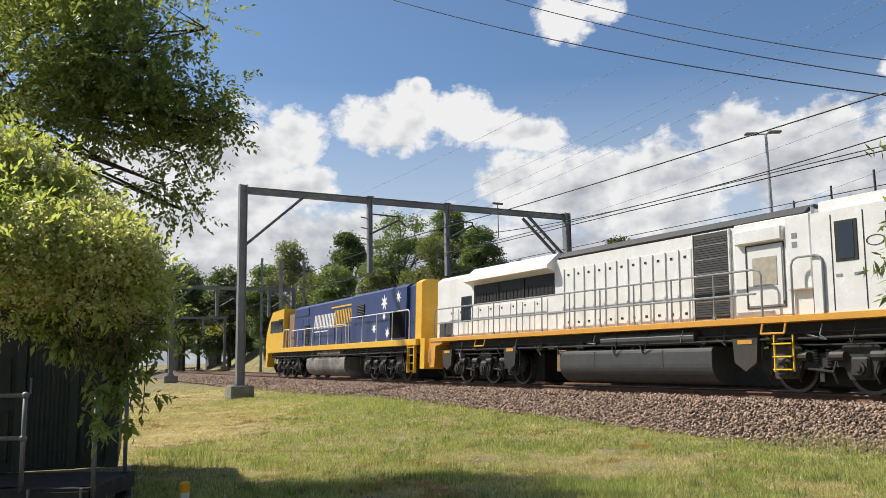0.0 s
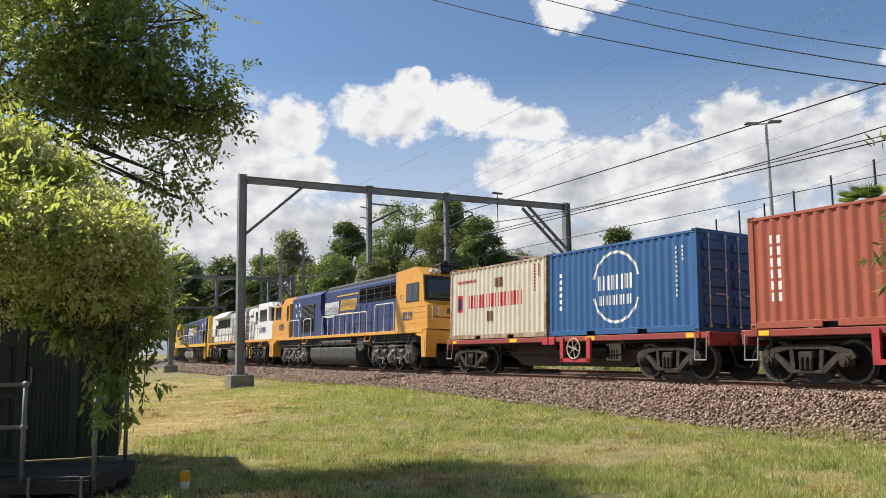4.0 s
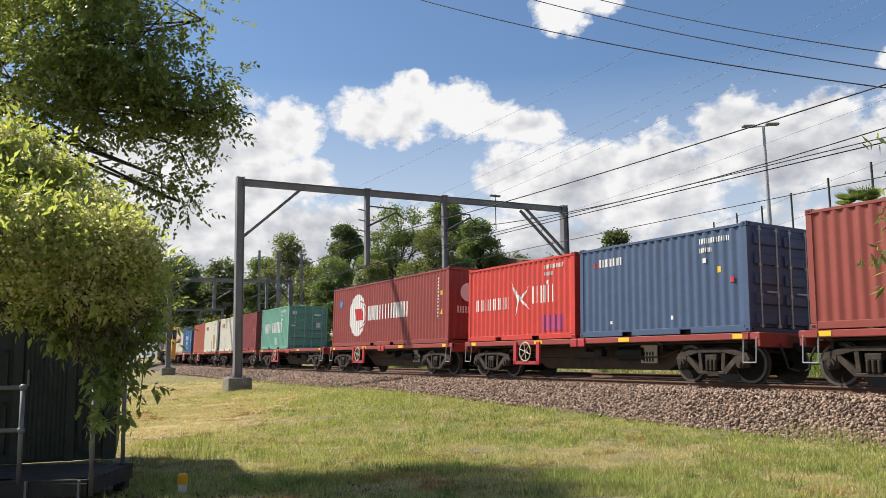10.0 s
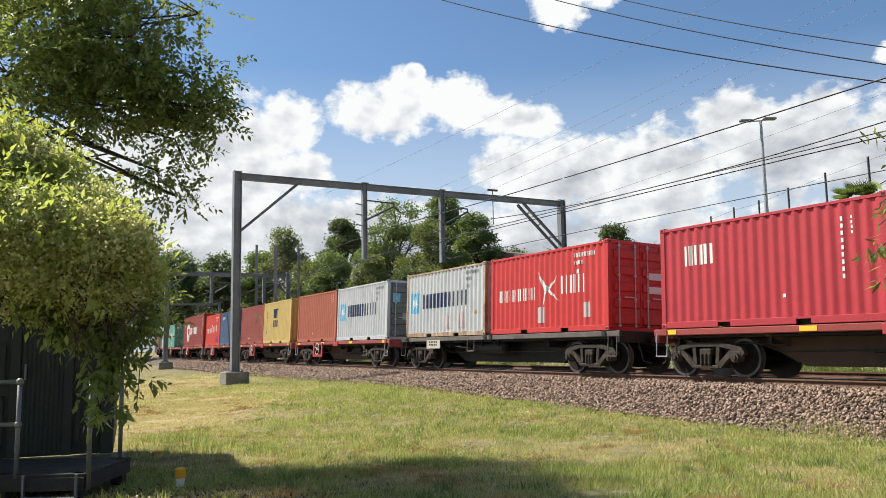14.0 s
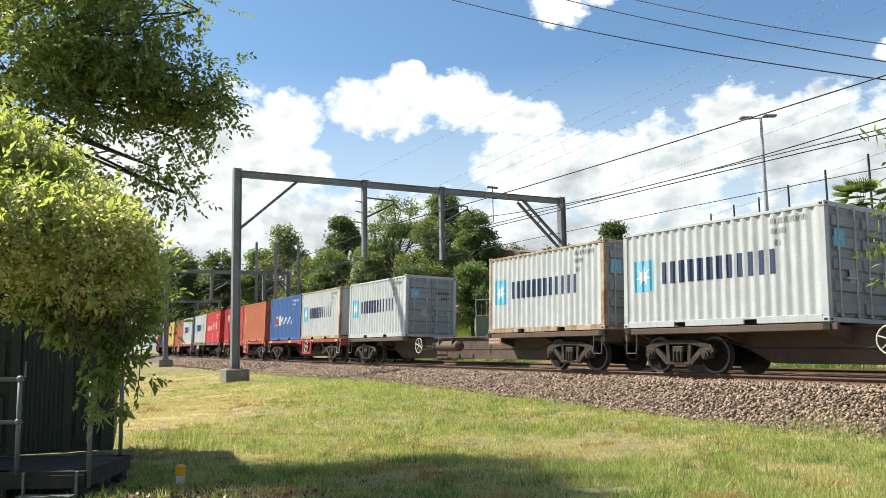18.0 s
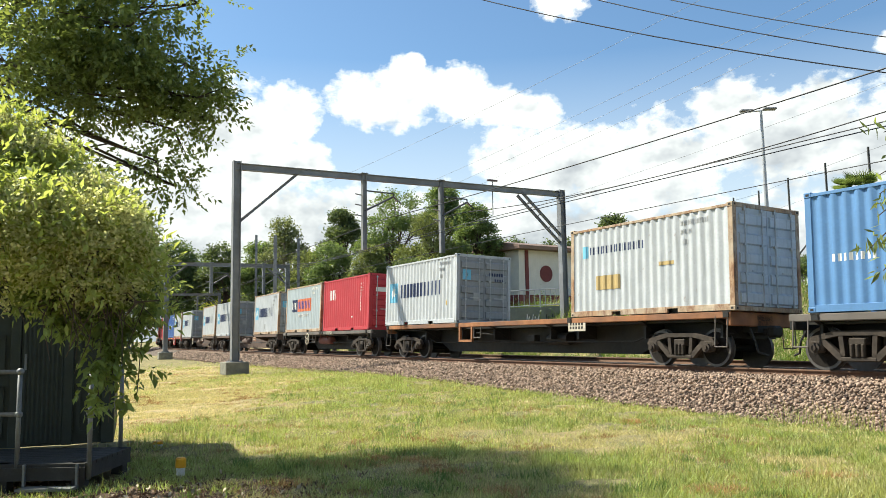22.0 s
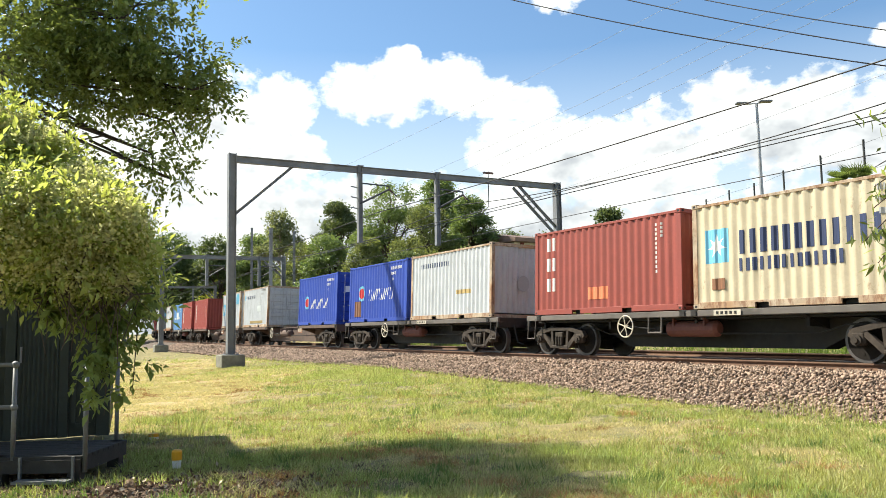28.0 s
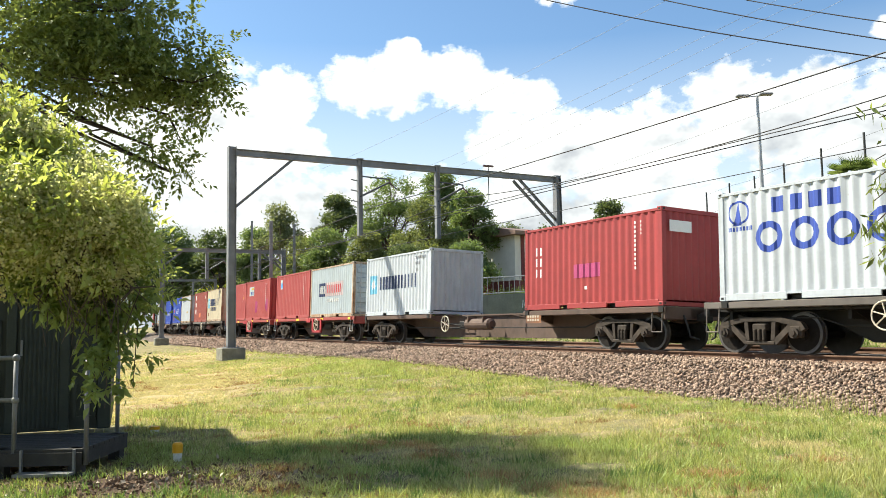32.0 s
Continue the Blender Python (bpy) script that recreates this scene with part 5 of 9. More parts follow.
def under_gear(loco, length, tank_x0, tank_x1, tpl, bmat, bogie_x, hood_mat, tank_mat):
    bm = bmesh.new()
    half_round = [(0.0, 0.13)] + [(0.80 + 0.50 * math.sin(a), 0.63 - 0.50 * math.cos(a)) for a in [radians(10 * k) for k in range(10)]]
    half_round += [(1.30, 0.93), (1.285, 0.99), (1.24, 1.03), (1.16, 1.05)]
    prism(bm, half_round + [(-y, z) for y, z in half_round[:0:-1]], tank_x0, tank_x1, "x")
    tank = part("fuel_tank", bm, tank_mat, loco, "dark grey rounded fuel tank")
    for x in (tank_x0 + 1.6, tank_x1 - 1.6):
        bm = bmesh.new()
        box(bm, (x, 1.301, 0.78), (0.018, 0.008, 0.42))
        part("tank_seam", bm, steel_dark, tank)
    for x in (tank_x0 + 0.5, (tank_x0 + tank_x1) / 2, tank_x1 - 0.6):
        bm = bmesh.new()
        cyl(bm, (x, 1.05, 1.03), (x, 1.05, 1.12), 0.06, 10)
        cyl(bm, (x, 1.05, 1.12), (x, 1.05, 1.15), 0.085, 10)
        part("filler_cap", bm, galv, tank)
    for sy in (-1, 1):
        bm = bmesh.new()
        cyl(bm, (tank_x0 + 0.5, sy * 1.18, 1.28), (tank_x1 - 1.9, sy * 1.18, 1.28), 0.18, 14)
        part("air_tank", bm, tank_mat, loco)
    # solid dark block, deepened to shut out the bright gap above the tank
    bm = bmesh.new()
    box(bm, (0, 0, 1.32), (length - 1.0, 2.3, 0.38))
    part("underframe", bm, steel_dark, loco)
    # hoses, conduits and chains that hang below the deck
    rng = random.Random(int(length * 10))
    for k in range(16):
        x = -length / 2 + 1.6 + k * (length - 3.2) / 15 + rng.uniform(-0.25, 0.25)
        bm = bmesh.new()
        d = rng.uniform(0.2, 0.55)
        pipe(bm, [(x, 1.33, 1.46), (x + 0.05, 1.36, 1.40 - d * 0.6), (x + rng.uniform(-0.1, 0.25), 1.33, 1.42 - d), (x + rng.uniform(0.2, 0.5), 1.26, 1.25)], 0.016, 5)
        part("hanging_hose", bm, galv if k % 3 == 0 else rubber, loco)
    for y, z in ((0.98, 1.22), (1.24, 1.30), (1.30, 1.18)):
        bm = bmesh.new()
        pipe(bm, [(-length / 2 + 1.2, y, z), (-tank_x1, y, z - 0.02), (tank_x1, y, z - 0.02), (length / 2 - 1.2, y, z)], 0.025)
        part("underframe_pipe", bm, loco_bogie_dark, loco)
    for x in (-4.4, -3.75, 3.75, 4.4, -2.2, 2.4):
        bm = bmesh.new()
        box(bm, (x, 1.10, 1.2), (0.34, 0.26, 0.24), bevel=0.03)
        part("equipment_box", bm, loco_bogie_dark, loco)
    # dark filler blocks added between the wheels where axle gear keeps light out
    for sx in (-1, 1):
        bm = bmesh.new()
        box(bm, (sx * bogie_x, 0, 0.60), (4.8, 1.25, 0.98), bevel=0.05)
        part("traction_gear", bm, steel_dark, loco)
    for sx in (-1, 1):
        loco_bogie_3(loco, sx * bogie_x, bmat, tpl)
        coupler(loco, sx * (length / 2 - 0.1), sx)


def end_plow(loco, x, sgn, mat):
    bm = bmesh.new()
    prism(bm, [(x, 1.62), (x - sgn * 0.95, 1.62), (x - sgn * 0.95, 1.42), (x - sgn * 0.48, 1.36), (x - sgn * 0.40, 0.55), (x - sgn * 0.04, 0.55)], 0.95, 1.42)
    prism(bm, [(x, 1.62), (x - sgn * 0.95, 1.62), (x - sgn * 0.95, 1.42), (x - sgn * 0.48, 1.36), (x - sgn * 0.40, 0.55), (x - sgn * 0.04, 0.55)], -1.42, -0.95)
    box(bm, (x - sgn * 0.25, 0, 1.35), (0.4, 1.95, 0.55), bevel=0.03)
    part("pilot", bm, mat, loco)
    bm = bmesh.new()
    prism(bm, [(-1.0, 0.78), (1.0, 0.78), (0.75, 0.22), (-0.75, 0.22)], x - sgn * 0.25, x - sgn * 0.18, "x")
    part("snow_plough", bm, steel_dark, loco)
    bm = bmesh.new()
    for y in (1.44, -1.44):
        pipe(bm, [(x - sgn * 0.1, y, 0.75), (x - sgn * 0.05, y + 0.03, 0.75), (x - sgn * 0.05, y + 0.03, 1.25), (x - sgn * 0.1, y, 1.25)], 0.018)
    part("grab_rail", bm, L_RAIL, loco)


def cab(loco, outline, half, mat, sgn, roof_in=0.30, name="cab"):
    """A cab from its side outline (x, z); its upper corners are cut back."""
    bm = bmesh.new()
    prism(bm, outline, -half, half)
    zt = max(p[1] for p in outline)
    top = [e for e in bm.edges if all(v.co.z > zt - 0.75 for v in e.verts) and abs(e.verts[0].co.y) > half - 0.01 and abs(e.verts[0].co.y - e.verts[1].co.y) < 0.01]
    bmesh.ops.bevel(bm, geom=[e for e in top if all(v.co.z > zt - 0.05 for v in e.verts)], offset=roof_in, segments=2, affect='EDGES')
    return part(name, bm, mat, loco)


def window(parent, x0, x1, z0, z1, y, panes=1, name="window"):
    bm = bmesh.new()
    box(bm, ((x0 + x1) / 2, y + 0.004, (z0 + z1) / 2), (abs(x1 - x0) + 0.1, 0.02, z1 - z0 + 0.1), bevel=0.006)
    w = part(name, bm, rubber, parent)
    for i in range(panes):
        a, b = x0 + (x1 - x0) * i / panes, x0 + (x1 - x0) * (i + 1) / panes
        bm = bmesh.new()
        box(bm, ((a + b) / 2, y + 0.016, (z0 + z1) / 2), (abs(b - a) - 0.06, 0.008, z1 - z0))
        part("pane", bm, glass_dark, w)


def white_loco(tpl):
    lo = thing("locomotive", "white diesel locomotive with orange-yellow sill and black windows", "locomotive", "locomotives of the train")
    ln = 21.2
    under_gear(lo, ln, -2.6, 3.25, tpl, loco_bogie_dark, 6.7, L_WHITE, L_GREY)
    bm = bmesh.new()
    box(bm, (3.3, 0, 0.75), (0.45, 2.4, 0.66), bevel=0.02)
    part("tank_end_box", bm, BROWN_BOX, lo)
    bm = bmesh.new()
    box(bm, (0.45, 0, 1.59), (21.4, 2.9, 0.15), bevel=0.01)
    part("deck_sill", bm, L_ORANGE, lo, "orange-yellow deck edge")
    kept = set(lo.children)
    hw = 1.12
    bm = bmesh.new()
    hood_prism(bm, -6.2, 10.2, hw, 1.66, 4.02, 0.22)
    part("hood", bm, L_WHITE, lo)
    bm = bmesh.new()
    hood_prism(bm, -6.15, 2.6, hw - 0.16, 3.9, 4.14, 0.12)
    part("roof_walk", bm, L_ROOF, lo)
    bm = bmesh.new()
    for sy in (-1, 1):
        box(bm, (-1.75, sy * (hw - 0.11), 3.95), (8.7, 0.24, 0.14), (sy * -40, 0, 0))
    part("roof_edge", bm, L_ROOF, lo)
    # flared radiator hood with its black intake
    for sy in (-1, 1):
        bm = bmesh.new()
        prism(bm, [(sy * hw, 3.50), (sy * (hw + 0.34), 3.62), (sy * (hw + 0.32), 3.74), (sy * (hw - 0.12), 4.12), (sy * (hw - 0.5), 4.12)], 2.75, 7.75, "x")
        part("radiator_hood", bm, L_WHITE, lo)
        bm = bmesh.new()
        box(bm, (5.15, sy * hw, 3.15), (4.7, 0.05, 0.68))
        part("radiator_intake", bm, L_GRILLE, lo)
        bm = bmesh.new()
        for i in range(22):
            box(bm, (2.9 + i * 0.21, sy * (hw + 0.03), 3.0), (0.02, 0.02, 0.30))
        for x in (4.4, 5.9):
            box(bm, (x, sy * (hw + 0.03), 3.15), (0.06, 0.04, 0.66))
        part("intake_mesh", bm, steel_dark, lo)
    # ribbed doors along the hood
    for i in range(11):
        x = 2.3 - i * 0.47
        bm = bmesh.new()
        box(bm, (x - 0.22, hw + 0.012, 2.62), (0.40, 0.02, 1.85), bevel=0.006)
        part("hood_door", bm, L_WHITE, lo)
        bm = bmesh.new()
        box(bm, (x, hw + 0.03, 2.62), (0.05, 0.05, 1.85))
        part("hood_rib", bm, L_WHITE, lo)
        for z in (3.35, 1.90):
            bm = bmesh.new()
            box(bm, (x - 0.22, hw + 0.028, z), (0.08, 0.012, 0.06))
            part("door_latch", bm, steel_dark, lo)
    for i in range(9):
        bm = bmesh.new()
        x = 9.2 - i * 0.68
        box(bm, (x - 0.3, hw + 0.012, 2.2), (0.62, 0.02, 1.0), bevel=0.006)
        part("hood_door", bm, L_WHITE, lo)
        bm = bmesh.new()
        box(bm, (x - 0.1, hw + 0.026, 2.58), (0.07, 0.012, 0.06))
        part("door_latch", bm, steel_dark, lo)
    bm = bmesh.new()
    box(bm, (-3.47, hw + 0.02, 2.78), (1.12, 0.03, 2.12), bevel=0.008)
    part("grille_panel", bm, L_ROOF, lo, "dark grey louvred panel")
    for i in range(34):
        bm = bmesh.new()
        z = 1.79 + i * 0.0585
        box(bm, (-3.47, hw + 0.036, z), (1.0, 0.014, 0.014 if i % 6 else 0.026))
        part("grille_slat", bm, L_ROOF if i % 6 else loco_bogie, lo)
    for x in (-2.90, -4.04):
        bm = bmesh.new()
        box(bm, (x, hw + 0.03, 2.78), (0.05, 0.05, 2.18), bevel=0.008)
        part("grille_edge", bm, L_WHITE, lo)
    bm = bmesh.new()
    box(bm, (9.5, hw + 0.02, 1.98), (0.95, 0.02, 0.58))
    part("end_grille", bm, L_ROOF, lo)
    window(lo, 8.35, 7.75, 2.25, 3.1, hw + 0.01, 1, "hood_hatch")
    # equipment cupboard with its hatch
    bm = bmesh.new()
    box(bm, (-5.0, 0, 2.8), (1.6, 2 * hw + 0.10, 2.2), bevel=0.02)
    box(bm, (-4.95, 0, 3.55), (1.3, 2 * hw + 0.36, 0.34), bevel=0.03)
    part("equipment_cupboard", bm, L_WHITE, lo)
    for cx, cz, wx, wz in ((-5.05, 2.62, 1.02, 1.45), (-5.05, 1.98, 0.98, 0.04)):
        for dx, dz, sx, sz in ((-wx / 2, 0, 0.03, wz), (wx / 2, 0, 0.03, wz), (0, wz / 2, wx, 0.03), (0, -wz / 2, wx, 0.03)):
            bm = bmesh.new()
            box(bm, (cx + dx, hw + 0.058, cz + dz), (sx, 0.02, sz))
            part("hatch_seam", bm, L_ROOF, lo)
    bm = bmesh.new()
    box(bm, (-5.05, hw + 0.06, 2.62), (0.92, 0.02, 1.36), bevel=0.008)
    part("cupboard_hatch", bm, L_WHITE, lo)
    bm = bmesh.new()
    box(bm, (-5.05, hw + 0.074, 2.72), (0.66, 0.012, 0.66), bevel=0.004)
    part("hatch_mesh", bm, HATCH_MESH, lo, "beige mesh in the hatch")
    bm = bmesh.new()
    box(bm, (-5.98, hw + 0.06, 3.05), (0.62, 0.14, 1.65), bevel=0.02)
    part("side_cupboard", bm, L_WHITE, lo)
    for z in (3.42, 3.22):
        bm = bmesh.new()
        box(bm, (-5.9, hw + 0.135, z), (0.13, 0.006, 0.12))
        part("warning_sticker", bm, galv, lo)
    bm = bmesh.new()
    pipe(bm, [(-6.33, hw + 0.06, 1.68), (-6.33, hw + 0.06, 4.0)], 0.035, 8)
    part("drain_pipe", bm, galv_light, lo)
    for o in lo.children:
        if o not in kept:
            o.matrix_basis = Matrix.Translation((0.92, 0, 0))
    # cab
    cab(lo, [(-5.5, 1.66), (-5.5, 4.1), (-8.85, 4.1), (-9.35, 3.72), (-9.52, 2.85), (-10.25, 2.62), (-10.5, 2.45), (-10.55, 1.66)], 1.40, L_WHITE, -1, 0.3)
    window(lo, -7.2, -8.95, 2.88, 3.55, 1.40, 3)
    window(lo, -6.1, -6.5, 2.75, 3.5, 1.40, 1, "door_window")
    bm = bmesh.new()
    for x in (-5.97, -6.68):
        box(bm, (x, 1.402, 2.7), (0.02, 0.012, 2.0))
    part("door_seam", bm, steel_dark, lo)
    bm = bmesh.new()
    box(bm, (-9.47, 0, 3.28), (0.04, 2.45, 0.80), (0, 11, 0), bevel=0.01)
    part("windscreen", bm, glass_dark, lo)
    bm = bmesh.new()
    box(bm, (-9.12, 0.0, 3.95), (0.5, 1.1, 0.20), (0, -38, 0), bevel=0.05)
    part("number_box", bm, L_GRILLE, lo)
    bm = bmesh.new()
    for y in (-0.8, 0.8):
        cyl(bm, (-9.10, y, 3.95), (-9.32, y, 3.86), 0.1, 12)
    part("headlight", bm, LAMP_GLASS, lo)
    end_plow(lo, -10.6, -1, L_ORANGE)
    end_plow(lo, 11.2, 1, L_ORANGE)
    bm = bmesh.new()
    for ring_part in ring(-6.92, 3.05, 0.17, 0.20, 20):
        plate(bm, [(q[0], 3.05 + (q[1] - 3.05) * 0.55) for q in ring_part], 1.402, 0.004)
    part("oval_sign", bm, L_ROOF, lo)
    for k in range(5):
        bm = bmesh.new()
        box(bm, (-6.1 - 0.40 * k, 1.405, 2.42 if k < 3 else 2.52), (0.13, 0.006, 0.06))
        part("small_label", bm, galv, lo)
    text_on(lo, "LDP009", -8.05, 1.408, 2.25, 0.52, LOCO_NUMBERS)
    handrail(lo, -4.2, 10.8, 1.42, 1.66, 2.75, 10, L_RAIL_GREY)
    handrail(lo, -4.2, 10.8, 1.42, 1.9, 2.2, 0, L_RAIL_GREY, False, False)
    handrail(lo, -5.0, -5.75, 1.43, 1.66, 2.9, 0, L_RAIL_GREY)
    bm = bmesh.new()
    for x in (-4.65,):
        for z in (0.5, 0.78, 1.06):
            box(bm, (x, 1.36, z), (0.48, 0.12, 0.03))
        for dx in (-0.24, 0.24):
            box(bm, (x + dx, 1.34, 0.85), (0.025, 0.04, 0.8))
    part("step_ladder", bm, YELLOW, lo)
    for x in (-4.2, -7.6, 7.8):
        bm = bmesh.new()
        pipe(bm, [(x, 1.44, 1.5), (x, 1.5, 1.28), (x - 0.6, 1.5, 1.28), (x - 0.6, 1.44, 1.5)], 0.025)
        part("jacking_loop", bm, L_ORANGE, lo)
    for x in (9.9, 5.8, -3.65, -8.7):
        bm = bmesh.new()
        prism(bm, [(x - 0.35, 1.2), (x + 0.35, 1.2), (x + 0.3, 0.65), (x, 0.45), (x - 0.3, 0.65)], 1.25, 1.38)
        part("sand_box", bm, loco_bogie_dark, lo)
        bm = bmesh.new()
        box(bm, (x, 1.385, 1.12), (0.40, 0.01, 0.10))
        part("sand_box_plate", bm, L_ORANGE, lo)
    for o in lo.children:
        if o.name.startswith("bogie"):
            o.matrix_basis = Matrix.Translation((o.matrix_basis.translation.x + (0.95 if o.matrix_basis.translation.x > 0 else 0.4), 0, 0))
        elif o.name.startswith("traction_gear"):
            o.matrix_basis = Matrix.Translation((0.65, 0, 0))
    return lo


def star_cluster(lo, x, z, y, spots):
    for dx, dz, r in spots:
        bm = bmesh.new()
        for tri in star(x + dx, z + dz, r, r * 0.42):
            plate(bm, tri, y, 0.004)
        part("white_star", bm, white_paint, lo)


def italic_word(lo, x, z, w, h, n, y, mat, name="painted_name"):
    bm = bmesh.new()
    for p in strokes(x, z, w, h, n, 0.26, 0.12):
        plate(bm, p, y, 0.004)
    box(bm, (x - w * 0.35, y + 0.002, z - 0.14), (w * 0.7, 0.004, 0.05))
    part(name, bm, mat, lo)


def blue_loco_two_cabs(tpl):
    lo = thing("locomotive", "dark blue diesel locomotive with yellow ends and white handrails", "locomotive", "locomotives of the train")
    ln = 21.6
    under_gear(lo, ln, -3.1, 3.5, tpl, loco_bogie, 6.9, L_BLUE, L_GREY)
    bm = bmesh.new()
    box(bm, (0, 0, 1.58), (20.8, 2.88, 0.14), bevel=0.01)
    part("deck_sill", bm, L_ORANGE, lo, "orange-yellow deck edge")
    hw = 1.08
    bm = bmesh.new()
    hood_prism(bm, -7.8, 7.3, hw, 1.65, 4.12, 0.3)
    part("hood", bm, L_BLUE, lo)
    bm = bmesh.new()
    hood_prism(bm, -7.6, 2.2, hw - 0.18, 3.98, 4.24, 0.12)
    for x in (-3.6, -5.2, -6.8):
        cyl(bm, (x, 0, 4.2), (x, 0, 4.34), 0.62, 16)
    box(bm, (1.2, 0, 4.25), (0.8, 0.7, 0.2), bevel=0.04)
    part("roof_housing", bm, L_ROOF, lo)
    # wide equipment housing
    bm = bmesh.new()
    hood_prism(bm, 2.2, 7.1, hw + 0.2, 1.65, 4.1, 0.35)
    prism(bm, [(3.4, 3.2), (2.2, 3.2), (1.35, 1.68), (3.4, 1.68)], hw, hw + 0.22)
    part("equipment_housing", bm, L_BLUE, lo)
    louvre(lo, 5.25, 3.05, 2.62, 3.42, hw + 0.21, 12, L_GREY, back=L_GRILLE)
    louvre(lo, 5.25, 3.05, 1.9, 2.58, hw + 0.21, 26, L_GREY, True, back=L_GRILLE)
    louvre(lo, -3.0, -7.5, 3.12, 3.78, hw + 0.02, 40, L_GRILLE, True)
    bm = bmesh.new()
    for i in range(3):
        box(bm, (-5.25, hw + 0.055, 3.2 + 0.25 * i), (4.6, 0.02, 0.018))
    for i in range(6):
        box(bm, (-3.0 - i * 0.9, hw + 0.055, 3.45), (0.045, 0.04, 0.7))
    part("grille_frame", bm, L_ROOF, lo)
    for i in range(13):
        bm = bmesh.new()
        x = 1.7 - i * 0.69
        box(bm, (x - 0.3, hw + 0.012, 2.35), (0.62, 0.018, 1.35), bevel=0.006)
        part("hood_door", bm, L_BLUE, lo)
        for z in (2.9, 1.9):
            bm = bmesh.new()
            box(bm, (x - 0.06, hw + 0.026, z), (0.05, 0.012, 0.07))
            part("door_latch", bm, steel_dark, lo)
    # front cab, low end
    cab(lo, [(7.25, 1.65), (7.25, 4.1), (9.6, 4.1), (10.45, 3.65), (10.5, 2.75), (10.8, 2.6), (10.8, 1.65)], 1.40, L_ORANGE, 1, 0.45)
    window(lo, 10.1, 9.0, 2.85, 3.5, 1.40, 2)
    window(lo, 7.75, 7.5, 2.7, 3.5, 1.40, 1, "door_window")
    bm = bmesh.new()
    box(bm, (10.5, 0, 3.2), (0.03, 2.2, 0.75), bevel=0.01)
    part("windscreen", bm, glass_dark, lo)
    # rear cab
    cab(lo, [(-7.75, 1.65), (-7.75, 4.12), (-9.7, 4.2), (-10.3, 3.85), (-10.45, 2.75), (-10.75, 2.6), (-10.8, 1.65)], 1.40, L_ORANGE, -1, 0.45)
    window(lo, -8.85, -9.95, 2.82, 3.5, 1.40, 2)
    bm = bmesh.new()
    box(bm, (-10.41, 0, 3.30), (0.05, 2.72, 1.02), (0, 8, 0), bevel=0.02)
    part("windscreen_surround", bm, L_GRILLE, lo, "black windscreen surround")
    for y in (-0.64, 0.64):
        bm = bmesh.new()
        box(bm, (-10.44, y, 3.28), (0.03, 1.16, 0.78), (0, 8, 0), bevel=0.02)
        part("windscreen", bm, glass_dark, lo)
    bm = bmesh.new()
    box(bm, (-10.79, 0, 2.12), (0.02, 2.5, 0.03))
    part("nose_seam", bm, L_GRILLE, lo)
    for y in (-0.95, 0.95):
        for z in (2.25, 2.45):
            bm = bmesh.new()
            cyl(bm, (-10.72, y, z), (-10.83, y, z), 0.085, 12)
            part("marker_light", bm, LAMP_GLASS, lo)
        bm = bmesh.new()
        pipe(bm, [(-10.80, y * 1.3, 1.95), (-10.86, y * 1.3, 1.98), (-10.86, y * 1.3, 2.5), (-10.78, y * 1.3, 2.53)], 0.018)
        part("grab_rail", bm, L_RAIL, lo)
    bm = bmesh.new()
    for p in strokes(0.55, 2.28, 1.1, 0.2, 7, 0.27, 0.1):
        prism(bm, p, -10.815, -10.80, "x")
    part("painted_name", bm, LOCO_NUMBERS, lo)
    for x in (8.05, -8.35):
        bm = bmesh.new()
        for ring_part in ring(x, 3.0, 0.13, 0.16, 20):
            plate(bm, [(q[0], 3.0 + (q[1] - 3.0) * 0.7) for q in ring_part], 1.402, 0.004)
        part("oval_sign", bm, LOCO_NUMBERS, lo)
    bm = bmesh.new()
    for i in range(4):
        for sx, xa, xb in ((1, 7.5, 10.7), (-1, -8.0, -10.6)):
            box(bm, ((xa + xb) / 2, 1.403, 1.9 + i * 0.22), (abs(xb - xa), 0.012, 0.02))
    part("cab_rib", bm, L_ORANGE, lo)
    bm = bmesh.new()
    box(bm, (-10.2, 0.35, 4.08), (0.3, 0.55, 0.22), bevel=0.03)
    part("number_box", bm, L_GRILLE, lo)
    for y in (0.75, 0.98):
        bm = bmesh.new()
        cyl(bm, (-10.2, y, 4.0), (-10.42, y, 3.98), 0.1, 12)
        part("headlight", bm, LAMP_GLASS, lo)
    bm = bmesh.new()
    box(bm, (-9.9, 0.1, 4.28), (0.6, 0.9, 0.14), bevel=0.04)
    for i in range(4):
        cyl(bm, (-9.6 - 0.15 * i, 0.1 + 0.1 * i, 4.3), (-9.9 - 0.15 * i, 0.1 + 0.1 * i, 4.42), 0.05, 8)
    part("horn", bm, steel_dark, lo)
    end_plow(lo, 10.75, 1, L_ORANGE)
    end_plow(lo, -10.75, -1, L_ORANGE)
    text_on(lo, "8239", 8.75, 1.412, 2.3, 0.48, LOCO_NUMBERS)
    text_on(lo, "8239", -8.95, 1.412, 2.2, 0.48, LOCO_NUMBERS)
    star_cluster(lo, 6.1, 3.2, hw + 0.205, [(0.35, 0.25, 0.18), (-0.3, 0.28, 0.17), (0.15, -0.3, 0.16), (-0.25, -0.05, 0.10), (-0.5, -0.28, 0.15)])
    italic_word(lo, 2.0, 2.75, 2.1, 0.62, 7, hw + 0.028, white_paint)
    italic_word(lo, -0.35, 2.85, 2.2, 0.55, 8, hw + 0.028, L_YELLOW)
    bm = bmesh.new()
